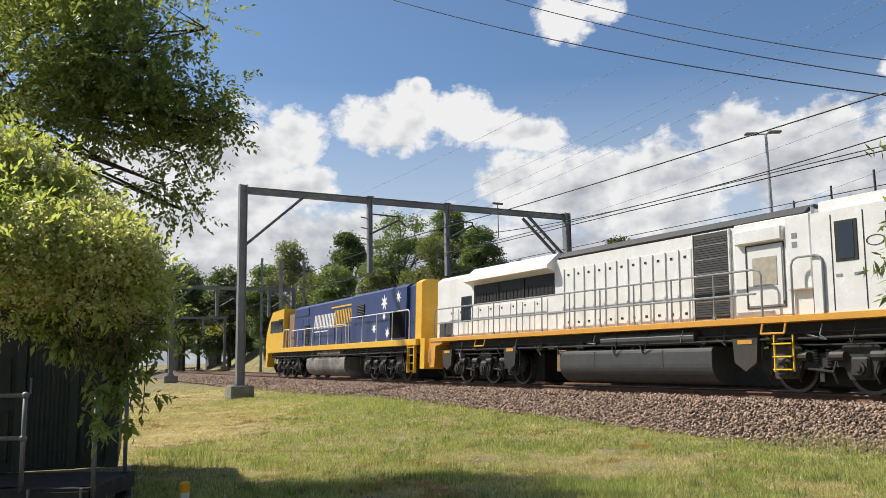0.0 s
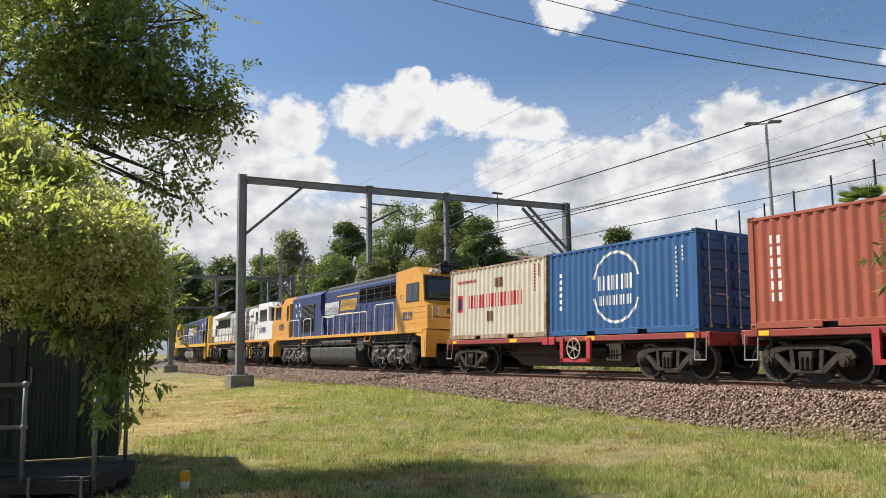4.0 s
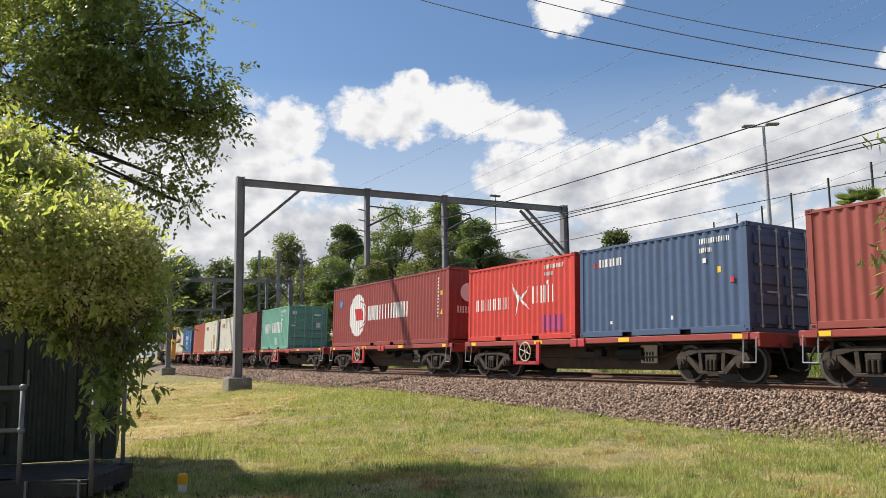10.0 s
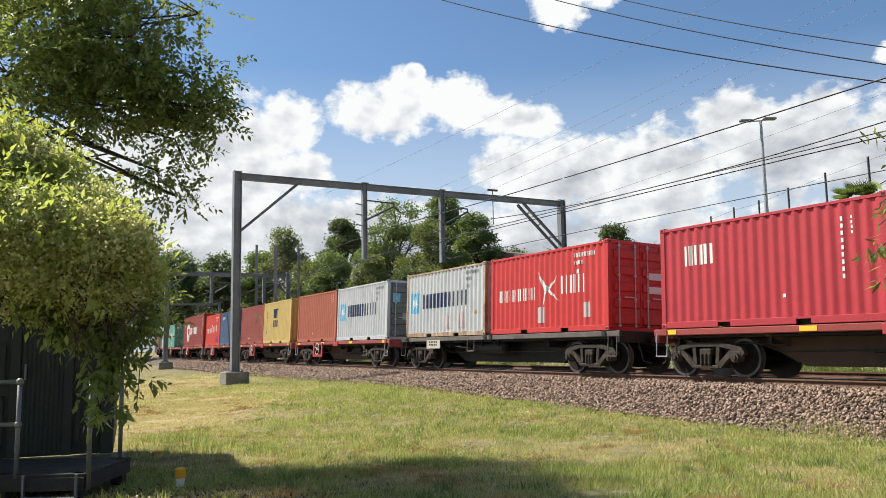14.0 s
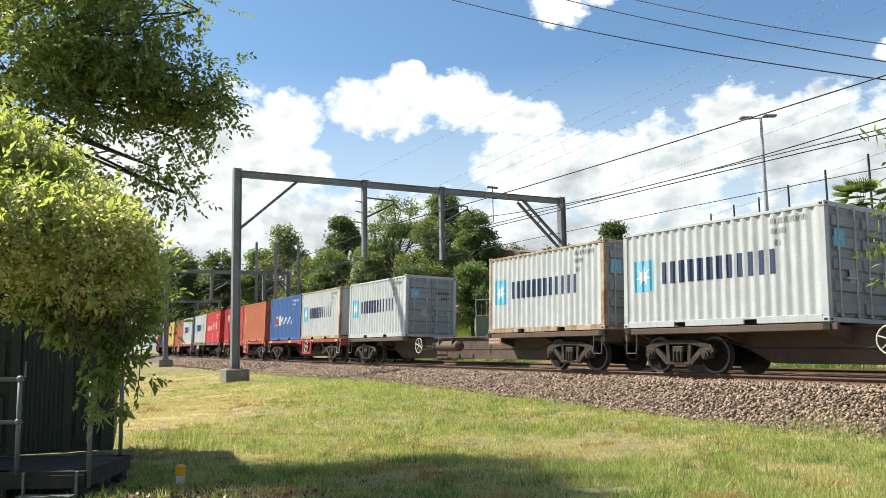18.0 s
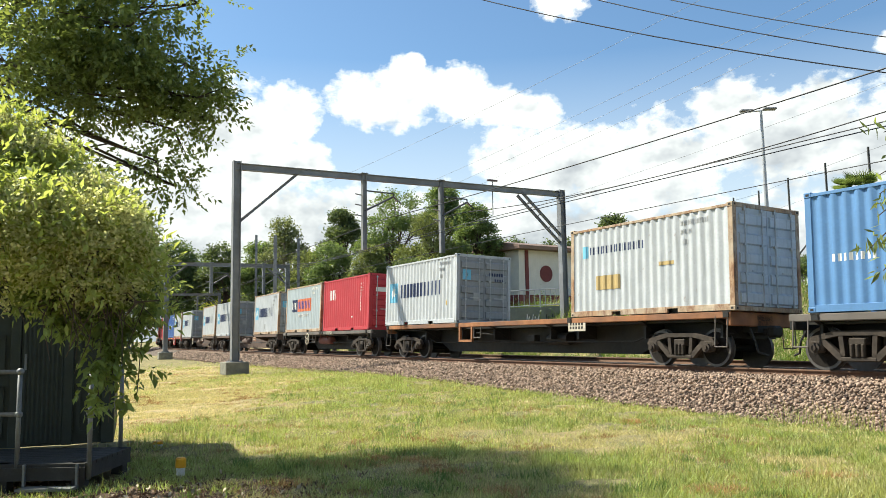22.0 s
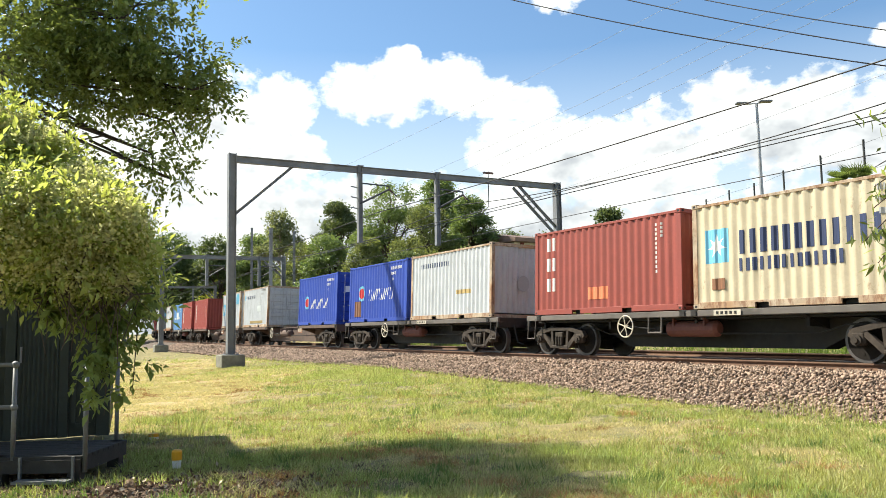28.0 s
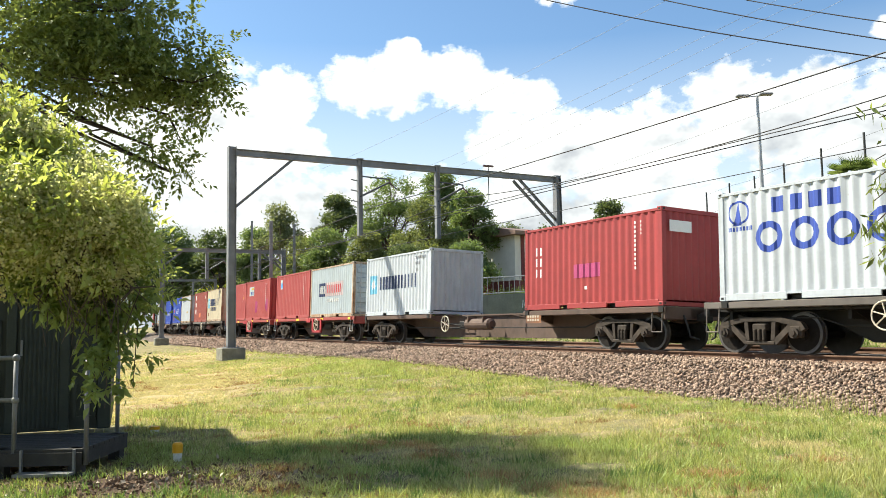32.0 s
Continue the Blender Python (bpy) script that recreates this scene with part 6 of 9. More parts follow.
    box(bm, (-1.3, hw + 0.03, 3.62), (2.9, 0.004, 0.06))
    part("painted_line", bm, L_YELLOW, lo)
    handrail(lo, 1.5, -4.6, 1.40, 1.66, 2.62, 6, L_RAIL)
    handrail(lo, -5.5, -7.6, 1.40, 1.66, 2.85, 1, L_RAIL)
    handrail(lo, 7.4, 5.4, 1.40, 1.66, 2.62, 1, L_RAIL)
    handrail(lo, 4.6, 3.3, 1.40, 1.66, 2.62, 0, L_RAIL)
    for x in (4.4, -4.6):
        bm = bmesh.new()
        pipe(bm, [(x, 1.44, 1.5), (x, 1.5, 1.25), (x - 0.6, 1.5, 1.25), (x - 0.6, 1.44, 1.5)], 0.025)
        part("jacking_loop", bm, L_ORANGE, lo)
    bm = bmesh.new()
    prism(bm, [(-3.2, 1.4), (-4.3, 1.4), (-4.1, 0.95), (-3.6, 0.8), (-3.3, 0.95)], 1.1, 1.3)
    part("filter_box", bm, L_GREY, lo)
    return lo


def blue_loco_lead(tpl):
    lo = thing("locomotive", "blue diesel locomotive with yellow cab, sill and rear end", "locomotive", "locomotives of the train")
    ln = 22.4
    under_gear(lo, ln, -2.6, 3.2, tpl, loco_bogie_dark, 7.0, L_BLUE, loco_bogie)
    bm = bmesh.new()
    box(bm, (0, 0, 1.56), (21.8, 2.9, 0.26), bevel=0.01)
    part("deck_sill", bm, L_YELLOW, lo, "yellow deck edge")
    hw = 1.12
    bm = bmesh.new()
    hood_prism(bm, -10.6, 6.2, hw, 1.7, 4.05, 0.2)
    part("hood", bm, L_BLUE, lo)
    bm = bmesh.new()
    hood_prism(bm, -11.0, -10.45, hw + 0.14, 1.7, 4.12, 0.2)
    prism(bm, [(-11.0, 1.7), (-11.4, 1.7), (-11.4, 0.5), (-11.0, 0.5)], -1.3, 1.3)
    part("rear_end", bm, L_YELLOW, lo)
    bm = bmesh.new()
    hood_prism(bm, -9.5, -3.2, hw + 0.12, 1.7, 4.06, 0.2)
    part("radiator_housing", bm, L_BLUE, lo)
    for i in range(8):
        bm = bmesh.new()
        x = 5.6 - i * 1.05
        box(bm, (x - 0.48, hw + 0.012, 2.5), (0.98, 0.018, 1.5), bevel=0.006)
        part("hood_door", bm, L_BLUE, lo)
    cab(lo, [(7.5, 1.7), (7.5, 4.05), (9.9, 3.95), (10.6, 3.35), (11.1, 2.6), (11.2, 1.7)], 1.42, L_YELLOW, 1, 0.4)
    bm = bmesh.new()
    box(bm, (6.85, 0, 2.7), (1.25, 2 * hw + 0.03, 1.95), bevel=0.01)
    part("door_recess", bm, BROWN_BOX, lo)
    window(lo, 10.2, 8.6, 2.7, 3.35, 1.42, 2)
    window(lo, 8.45, 7.6, 2.7, 3.4, 1.42, 1, "door_window")
    louvre(lo, -7.9, -9.4, 1.8, 2.95, hw + 0.13, 14, L_GRILLE, True)
    louvre(lo, 4.2, 3.4, 1.8, 2.9, hw + 0.03, 12, L_ROOF)
    bm = bmesh.new()
    hood_prism(bm, 3.6, 6.1, hw + 0.04, 3.45, 4.0, 0.2)
    part("brake_housing", bm, L_BLUE, lo)
    handrail(lo, 7.4, 6.3, 1.42, 1.7, 2.75, 1, L_RAIL)
    bm = bmesh.new()
    box(bm, (10.75, 0, 3.0), (0.03, 2.5, 0.8), (0, 28, 0), bevel=0.01)
    part("windscreen", bm, glass_dark, lo)
    end_plow(lo, 11.1, 1, L_YELLOW)
    italic_word(lo, 2.6, 2.6, 3.2, 0.75, 7, hw + 0.028, white_paint)
    italic_word(lo, -0.6, 2.75, 3.6, 0.7, 8, hw + 0.03, L_YELLOW)
    bm = bmesh.new()
    box(bm, (-1.9, hw + 0.032, 3.62), (3.6, 0.004, 0.08))
    part("painted_line", bm, L_YELLOW, lo)
    star_cluster(lo, -7.0, 2.8, hw + 0.125, [(-0.2, 0.6, 0.38), (-1.7, 0.75, 0.28), (0.9, -0.5, 0.26), (-0.2, 0.0, 0.2), (-0.6, -0.75, 0.26)])
    louvre(lo, -4.0, -4.9, 2.9, 3.5, hw + 0.13, 8, L_GREY)
    handrail(lo, 5.9, -3.0, 1.42, 1.7, 2.65, 6, L_RAIL)
    handrail(lo, -3.4, -10.2, 1.42, 1.7, 2.9, 3, L_RAIL)
    bm = bmesh.new()
    for z in (0.4, 0.72, 1.04, 1.36):
        box(bm, (-10.4, 1.36, z), (0.55, 0.14, 0.035))
    for dx in (-0.3, 0.3):
        box(bm, (-10.4 + dx, 1.38, 0.95), (0.06, 0.12, 1.25))
    part("step_ladder", bm, L_YELLOW, lo)
    for i in range(6):
        bm = bmesh.new()
        box(bm, (2.5 - i * 0.95, 1.27, 0.85), (0.8, 0.02, 0.42), bevel=0.006)
        part("tank_panel", bm, loco_bogie, lo)
    return lo


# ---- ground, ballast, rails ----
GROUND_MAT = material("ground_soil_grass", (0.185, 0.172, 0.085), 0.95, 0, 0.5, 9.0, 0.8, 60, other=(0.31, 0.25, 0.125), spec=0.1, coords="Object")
patch_of(GROUND_MAT, (-8.5, 22.0), (5.5, 13.0), (0.42, 0.325, 0.17))
patch_of(GROUND_MAT, (-13.5, 36.0), (7.0, 14.0), (0.40, 0.31, 0.17))
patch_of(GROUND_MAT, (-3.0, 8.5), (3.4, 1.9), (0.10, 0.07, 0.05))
BALLAST_MAT = material("ballast_bed", (0.13, 0.095, 0.07), 0.95, 0, 0.4, 30, 0.8, 45, other=(0.05, 0.038, 0.03))
STONE_MAT = material("ballast_stone", (0.305, 0.22, 0.165), 0.9, 0, 0.3, 14, 0.2, 60, per_island=0.55, spec=0.3)

EDGE = 3.6                                            # where the ballast ends on the viewer's side


def line_frame(pts):
    """(s, u) of many ground points, by the nearest point of the line."""
    pts = np.asarray(pts, float)
    ss = np.arange(-60, 330, 1.0)
    base = np.array([on_line(s)[:2] for s in ss])
    th = np.array([heading(s) for s in ss])
    d = ((pts[:, None, :] - base[None]) ** 2).sum(2)
    i = d.argmin(1)
    q = pts - base[i]
    u = -q[:, 0] * np.sin(th[i]) + q[:, 1] * np.cos(th[i])
    s = ss[i] + q[:, 0] * np.cos(th[i]) + q[:, 1] * np.sin(th[i])
    return s, u


def ground_height(s, u):
    """Grass slopes a little to the ballast; behind the tracks a bank rises."""
    s, u = np.asarray(s, float), np.asarray(u, float)
    t = np.interp(s, [p[0] for p in TOE], [p[1] for p in TOE])
    near = t + (-0.75 - t) * np.clip((u - EDGE) / 8.0, 0, 1)
    far_top = np.interp(s, [-60, -20, 20, 40, 90, 300], [2.6, 2.5, 2.3, 1.9, 3.0, 4.0])
    bank = -0.55 + (far_top + 0.55) * np.clip((-u - 7.4) / 4.2, 0, 1) ** 1.2 + np.clip((-u - 14) / 60.0, 0, 1) * np.interp(s, [-60, 20, 60, 300], [2.0, 3.0, 5.0, 6.0])
    z = np.where(u > EDGE, near, np.where(u > -7.4, np.where(u > 0, np.minimum(-0.58, t - 0.25), -0.58), bank))
    return z


def make_ground():
    xs = np.concatenate([[-2500, -900, -400, -200], np.arange(-120, -20, 4.0), np.arange(-20, 20, 0.5), np.arange(20, 80, 3.0), [80, 110, 160, 260, 500, 1000, 2500]])
    ys = np.concatenate([[-2500, -800, -200, -60, -20], np.arange(-6, 50, 0.5), np.arange(50, 160, 3.0), [160, 200, 260, 400, 700, 1200, 2500]])
    gx, gy = np.meshgrid(xs, ys)
    flat = np.stack([gx.ravel(), gy.ravel()], 1)
    s, u = line_frame(flat)
    z = ground_height(s, u)
    z = np.where((np.abs(flat[:, 0]) > 300) | (np.abs(flat[:, 1]) > 300), np.where(u > 0, -0.8, 6.0), z)
    rng = np.random.default_rng(3)
    near = (u > EDGE + 0.3) & (np.hypot(flat[:, 0], flat[:, 1]) < 60)
    z = z + near * rng.normal(0, 0.018, len(z))
    nx, ny = len(xs), len(ys)
    k = np.arange(nx * ny).reshape(ny, nx)
    f = np.stack([k[:-1, :-1].ravel(), k[:-1, 1:].ravel(), k[1:, 1:].ravel(), k[1:, :-1].ravel()], 1)
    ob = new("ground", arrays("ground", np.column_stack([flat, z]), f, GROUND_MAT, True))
    tagged(ob, "mown grass and dry soil beside the railway", "ground", kind="structure")


make_ground()


def sweep(name, s0, s1, step, section, mats, closed=False, offset=0.0, mi=None):
    """A strip along the line from its cross-section (u, z)."""
    ss = np.arange(s0, s1 + 1e-6, step)
    v, f = [], []
    k = len(section)
    for s in ss:
        for u, z in section:
            p = on_line(s, u + offset, 0)
            v.append((p.x, p.y, z if not callable(z) else z(s)))
    for i in range(len(ss) - 1):
        for j in range(k if closed else k - 1):
            a, b = i * k + j, i * k + (j + 1) % k
            f.append((a, b, b + k, a + k))
    me = arrays(name, v, f, mats)
    return me


def make_ballast():
    sec = [(EDGE + 0.25, lambda s: toe(s) - 0.10), (EDGE - 0.1, lambda s: toe(s) + 0.05), (2.1, -0.20), (1.7, -0.16), (0, -0.19), (-2.0, -0.24), (-TRACK_GAP, -0.26), (-TRACK_GAP - 1.8, -0.26), (-TRACK_GAP - 3.4, -0.62)]
    tagged(new("ballast", sweep("ballast", -40, 300, 1.0, sec, BALLAST_MAT)), "brown-grey crushed stone bed under the rails", "ballast", kind="structure")
    # loose stones on the near shoulder and between the rails
    rng = np.random.default_rng(5)
    octa = np.array([(1, 0, 0), (-1, 0, 0), (0, 1, 0), (0, -1, 0), (0, 0, 1), (0, 0, -1)], float)
    tri = np.array([(0, 2, 4), (2, 1, 4), (1, 3, 4), (3, 0, 4), (2, 0, 5), (1, 2, 5), (3, 1, 5), (0, 3, 5)])
    parts = []
    for (s0, s1, n, size) in ((-17, 4, 62000, 0.049), (4, 22, 32000, 0.056), (22, 60, 15000, 0.080)):
        s = rng.uniform(s0, s1, n)
        u = rng.uniform(-1.2, EDGE + 0.45, n)
        far = rng.random(n) < 0.16
        u = np.where(far, rng.uniform(-7.0, -1.2, n), u)
        keep = rng.random(n) < np.where(u > EDGE + 0.05, np.clip(1 - (u - EDGE - 0.05) / 0.4, 0, 1), 1.0)
        s, u = s[keep], u[keep]
        th = np.array([heading(a) for a in s])
        base = np.array([on_line(a)[:2] for a in s])
        tz = np.interp(s, [p[0] for p in TOE], [p[1] for p in TOE])
        z = np.where(u > 2.1, -0.20 + (tz + 0.05 + 0.20) * np.clip((u - 2.1) / 1.4, 0, 1), np.where(u > -1.9, -0.17, -0.25))
        z = np.where(u > EDGE - 0.05, tz - 0.0, z)
        z = z + rng.normal(0.016, 0.024, len(s))
        parts.append((np.column_stack([base[:, 0] - np.sin(th) * u, base[:, 1] + np.cos(th) * u, z]), rng.uniform(0.6, 1.35, len(s)) * size))
    pos, size = np.concatenate([p[0] for p in parts]), np.concatenate([p[1] for p in parts])
    n = len(pos)
    q = rng.normal(size=(n, 3, 3))
    q, _ = np.linalg.qr(q)
    shape = octa[None] * rng.uniform(0.6, 1.25, (n, 6, 1)) * np.stack([np.ones(n), rng.uniform(0.6, 1, n), rng.uniform(0.45, 0.8, n)], 1)[:, None, :]
    v = np.einsum('nij,nkj->nki', q, shape) * size[:, None, None] + pos[:, None, :]
    f = (tri[None] + (np.arange(n) * 6)[:, None, None]).reshape(-1, 3)
    tagged(new("ballast_stones", arrays("ballast_stones", v.reshape(-1, 3), f, STONE_MAT)), "loose brown-grey crushed stones", "stones", kind="stuff")


make_ballast()


def make_track(offset, cant, label):
    t = thing("railway_track", label, "railway track", "tracks", "structure")
    head = [(-0.036, 0.0), (0.036, 0.0), (0.036, -0.04), (0.010, -0.055), (0.010, -0.13), (0.07, -0.15), (0.07, -0.165), (-0.07, -0.165), (-0.07, -0.15), (-0.010, -0.13), (-0.010, -0.055), (-0.036, -0.04)]
    for side in (-1, 1):
        lift = side * 0.7525 * math.sin(radians(cant))
        sec = [(side * 0.7525 + a, b + lift) for a, b in head]
        me = sweep("rail", -40, 300, 1.0, sec, [rail_steel], True, offset)
        ob = new("rail", me)
        ob.parent = t
        top = sweep("rail_head", -40, 300, 1.0, [(side * 0.7525 - 0.03, lift + 0.003), (side * 0.7525 + 0.03, lift + 0.003)], [rail_top], False, offset)
        o2 = new("rail_head", top)
        o2.parent = ob
    bm = bmesh.new()
    box(bm, (0, 0, 0), (0.24, 2.5, 0.16), bevel=0.02)
    me = mesh_of(bm, "sleeper", sleeper_mat)
    for i in range(110):
        s = -18 + i * 0.62
        th = heading(s)
        o = new("sleeper", me)
        o.parent = t
        o.matrix_basis = Matrix.Translation(on_line(s, offset, -0.255)) @ Matrix.Rotation(th, 4, 'Z') @ Matrix.Rotation(radians(cant), 4, 'X')


def rail_clips():
    """Rusty fastening plates beside the near rail, one on each sleeper."""
    bm = bmesh.new()
    box(bm, (0, 0, 0), (0.22, 0.16, 0.03), bevel=0.008)
    cyl(bm, (0.05, 0.01, 0.0), (0.05, 0.01, 0.06), 0.022, 6)
    me = mesh_of(bm, "rail_clip", rail_steel)
    track = bpy.data.objects["railway_track"]
    lift = math.sin(radians(CANT))
    for i in range(90):
        s = -18 + i * 0.62
        o = new("rail_clip", me)
        o.parent = track
        o.matrix_basis = Matrix.Translation(on_line(s, 0.90, -0.155 + 0.90 * lift)) @ Matrix.Rotation(heading(s), 4, 'Z')


make_track(0.0, CANT, "rusty steel rails on sleepers in brown ballast")
rail_clips()
make_track(-TRACK_GAP, CANT, "rusty steel rails on sleepers in brown ballast, second line")


# ---- overhead line ----
def i_section(bm, m, w, h, ln):
    """A rolled I-beam along x, w wide over its flanges and h deep."""
    t, k = 0.024, w * 0.16
    outline = [(-w / 2, -h / 2), (w / 2, -h / 2), (w / 2, -h / 2 + t), (k, -h / 2 + t), (k, h / 2 - t), (w / 2, h / 2 - t), (w / 2, h / 2), (-w / 2, h / 2), (-w / 2, h / 2 - t), (-k, h / 2 - t), (-k, -h / 2 + t), (-w / 2, -h / 2 + t)]
    old = set(bm.verts)
    prism(bm, outline, -ln / 2, ln / 2, "x")
    bmesh.ops.transform(bm, matrix=m, verts=[v for v in bm.verts if v not in old])
    return bm


def channel(bm, a, b, w, h):
    """A rolled steel member between two points: web and two flanges."""
    a, b = Vector(a), Vector(b)
    d = (b - a)
    q = d.to_track_quat("X", "Z").to_matrix().to_4x4()
    m = Matrix.Translation((a + b) / 2) @ q
    return i_section(bm, m, w, h, d.length)


def upright(bm, p, z0, z1, w, d, th):
    R = Matrix.Rotation(th, 4, 'Z')
    m = Matrix.Translation((p[0], p[1], (z0 + z1) / 2)) @ R @ Matrix.Rotation(math.pi / 2, 4, 'Y') @ Matrix.Rotation(math.pi / 2, 4, 'X')
    return i_section(bm, m, w, d, z1 - z0)


MAST_STEEL = material("bracket_steel_dark", (0.06, 0.065, 0.075), 0.6, 0.3, 0.15, 4)


def registration_arm(parent, p, th, z, reach):
    """Insulated bracket from a dropper to the wires."""
    R = Matrix.Translation((p[0], p[1], 0)) @ Matrix.Rotation(th, 4, 'Z')

    def at(u, zz):
        return R @ Vector((0, u, zz))
    bm = bmesh.new()
    pipe(bm, [at(0, z - 1.75), at(reach, z - 0.95)], 0.05)
    part("registration_arm", bm, MAST_STEEL, parent)
    bm = bmesh.new()
    pipe(bm, [at(0, z - 0.75), at(reach, z - 0.80), at(reach, z - 0.95), at(reach * 1.25, z - 1.25)], 0.035)
    part("top_tie", bm, MAST_STEEL, parent)
    bm = bmesh.new()
    for i in range(4):
        cyl(bm, at(reach + 0.06 * i * (1 if reach > 0 else -1), z - 0.95 - 0.06 * i), at(reach + 0.03 * (1 if reach > 0 else -1) + 0.06 * i * (1 if reach > 0 else -1), z - 0.98 - 0.06 * i), 0.06, 8)
    part("insulator", bm, insul, parent)


def portal(pl, span, th, z_base, z_top, drops, width, label, braces=(True, True)):
    """An electrification portal: two posts, a beam across the tracks, knee braces, droppers with arms."""
    g = thing("overhead_line_portal", label, "portal", "overhead line portals")
    away = Vector((math.sin(th), -math.cos(th), 0))
    pl = Vector((pl[0], pl[1], 0))
    pr = pl + away * span
    for p, zb in ((pl, z_base), (pr, z_base + 0.5)):
        bm = bmesh.new()
        upright(bm, p, zb, z_top + 0.12, width, width, th)
        part("post", bm, galv, g)
        bm = bmesh.new()
        m = Matrix.Translation((p.x, p.y, zb - 0.02)) @ Matrix.Rotation(th, 4, 'Z')
        bmesh.ops.create_cube(bm, size=1.0, matrix=m @ Matrix.Diagonal((1.05, 1.0, 0.55, 1)))
        bmesh.ops.bevel(bm, geom=bm.edges[:], offset=0.03, segments=1, affect='EDGES')
        part("footing", bm, concrete, g, "stained concrete footing")
        bm = bmesh.new()
        bmesh.ops.create_cube(bm, size=1.0, matrix=m @ Matrix.Translation((0, 0, 0.28)) @ Matrix.Diagonal((0.6, 0.6, 0.04, 1)))
        for sx in (-0.22, 0.22):
            for sy in (-0.22, 0.22):
                cyl(bm, m @ Vector((sx, sy, 0.28)), m @ Vector((sx, sy, 0.38)), 0.025, 6)
        part("base_plate", bm, galv, g)
    up = Vector((0, 0, 1))
    bm = bmesh.new()
    channel(bm, pl + up * (z_top - 0.12), pr + up * (z_top - 0.12), width * 0.7, 0.30)
    part("beam", bm, galv, g)
    reach = span * 0.155
    for p, sgn, on in ((pl, 1, braces[0]), (pr, -1, braces[1])):
        if on:
            for k in ((0,) if sgn > 0 else (-0.17, 0.17)):
                bm = bmesh.new()
                o = (away * -sgn + up) * 0.7071 * k
                channel(bm, p + o + away * sgn * reach + up * (z_top - 0.25), p + o + up * (z_top - reach * 0.98), 0.12, 0.12)
                part("knee_brace", bm, galv, g)
            if sgn < 0:
                for f in (0.2, 0.45, 0.7):
                    c = (p + away * sgn * reach + up * (z_top - 0.25)).lerp(p + up * (z_top - reach * 0.98), f)
                    o = (away * -sgn + up) * 0.7071 * 0.2
                    bm = bmesh.new()
                    cyl(bm, c - o, c + o, 0.04, 6)
                    part("brace_rung", bm, galv, g)
    for d, zb, arm in drops:
        p = pl + away * d
        bm = bmesh.new()
        upright(bm, p, zb, z_top + 0.1, 0.22, 0.22, th)
        box(bm, (p.x, p.y, z_top + 0.06), (0.34, 0.34, 0.03), Matrix.Rotation(th, 4, 'Z'))
        part("dropper", bm, galv, g)
        if arm:
            registration_arm(g, p, th, z_top, -arm)
            for i in range(3):
                bm = bmesh.new()
                q = p + up * (z_top - 1.0 - 0.5 * i)
                cyl(bm, q, q - away * 0.45 + up * 0.06, 0.03, 6)
                part("side_peg", bm, galv, g)
    return g


portal((-8.877, 34.888), 17.7, heading(14.2), -0.32, 8.6, [(6.06, 5.0, 1.55), (10.25, 5.0, 1.5)], 0.34, "grey steel overhead line portal on concrete footings")
def beam_hanger():
    """A rod with an insulated cross piece that stands on the beam and hangs below it."""
    th = heading(14.2)
    p = Vector((-8.877, 34.888, 0)) + Vector((math.sin(th), -math.cos(th), 0)) * 13.3
    g = thing("beam_hanger", "thin dark hanging rod with an insulated cross piece", "hanger")
    bm = bmesh.new()
    cyl(bm, (p.x, p.y, 7.1), (p.x, p.y, 8.95), 0.025, 6)
    part("rod", bm, MAST_STEEL, g)
    bm = bmesh.new()
    box(bm, (p.x, p.y, 8.9), (0.62, 0.12, 0.10), Matrix.Rotation(th - math.pi / 2, 4, 'Z'), bevel=0.02)
    part("cross_piece", bm, insul, g)


beam_hanger()
portal((-21.3, 62.6), 9.6, heading(44.5), -0.25, 7.0, [(3.4, 4.6, 1.3), (7.6, 4.6, 1.3)], 0.34, "grey steel overhead line portal, further along the line")
portal(on_line(92, 5.0)[:2], 11.5, heading(92), -0.25, 7.2, [(4.6, 4.6, 1.3), (8.6, 4.6, 1.3)], 0.34, "grey steel overhead line portal far along the line")
portal(on_line(122, 5.0)[:2], 11.5, heading(122), -0.25, 7.0, [(4.6, 4.6, 1.3), (8.6, 4.6, 1.3)], 0.34, "grey steel overhead line portal far along the line")


def wire(name, pts, r, mat, label, group="overhead wires", seg=5):
    v, f = [], []
    pts = [Vector(p) for p in pts]
    for i, p in enumerate(pts):
        d = (pts[min(i + 1, len(pts) - 1)] - pts[max(i - 1, 0)]).normalized()
        a = d.cross(Vector((0, 0, 1))).normalized()
        b = a.cross(d)
        for k in range(seg):
            w = 2 * math.pi * k / seg
            v.append(p + a * r * math.cos(w) + b * r * math.sin(w))
    for i in range(len(pts) - 1):
        for k in range(seg):
            f.append((i * seg + k, i * seg + (k + 1) % seg, (i + 1) * seg + (k + 1) % seg, (i + 1) * seg + k))
    return tagged(new(name, arrays(name, v, f, mat)), label, "wire", group)


def sag(s, spans, top, low):
    for a, b in zip(spans, spans[1:]):
        if a <= s <= b:
            f = (s - a) / (b - a)
            return top - (top - low) * 4 * f * (1 - f)
    return top


SUPPORTS = [-45, -14, 14.2, 44.5, 92, 122, 160]
SS = [(-44 + i * 1.5) for i in range(134)]
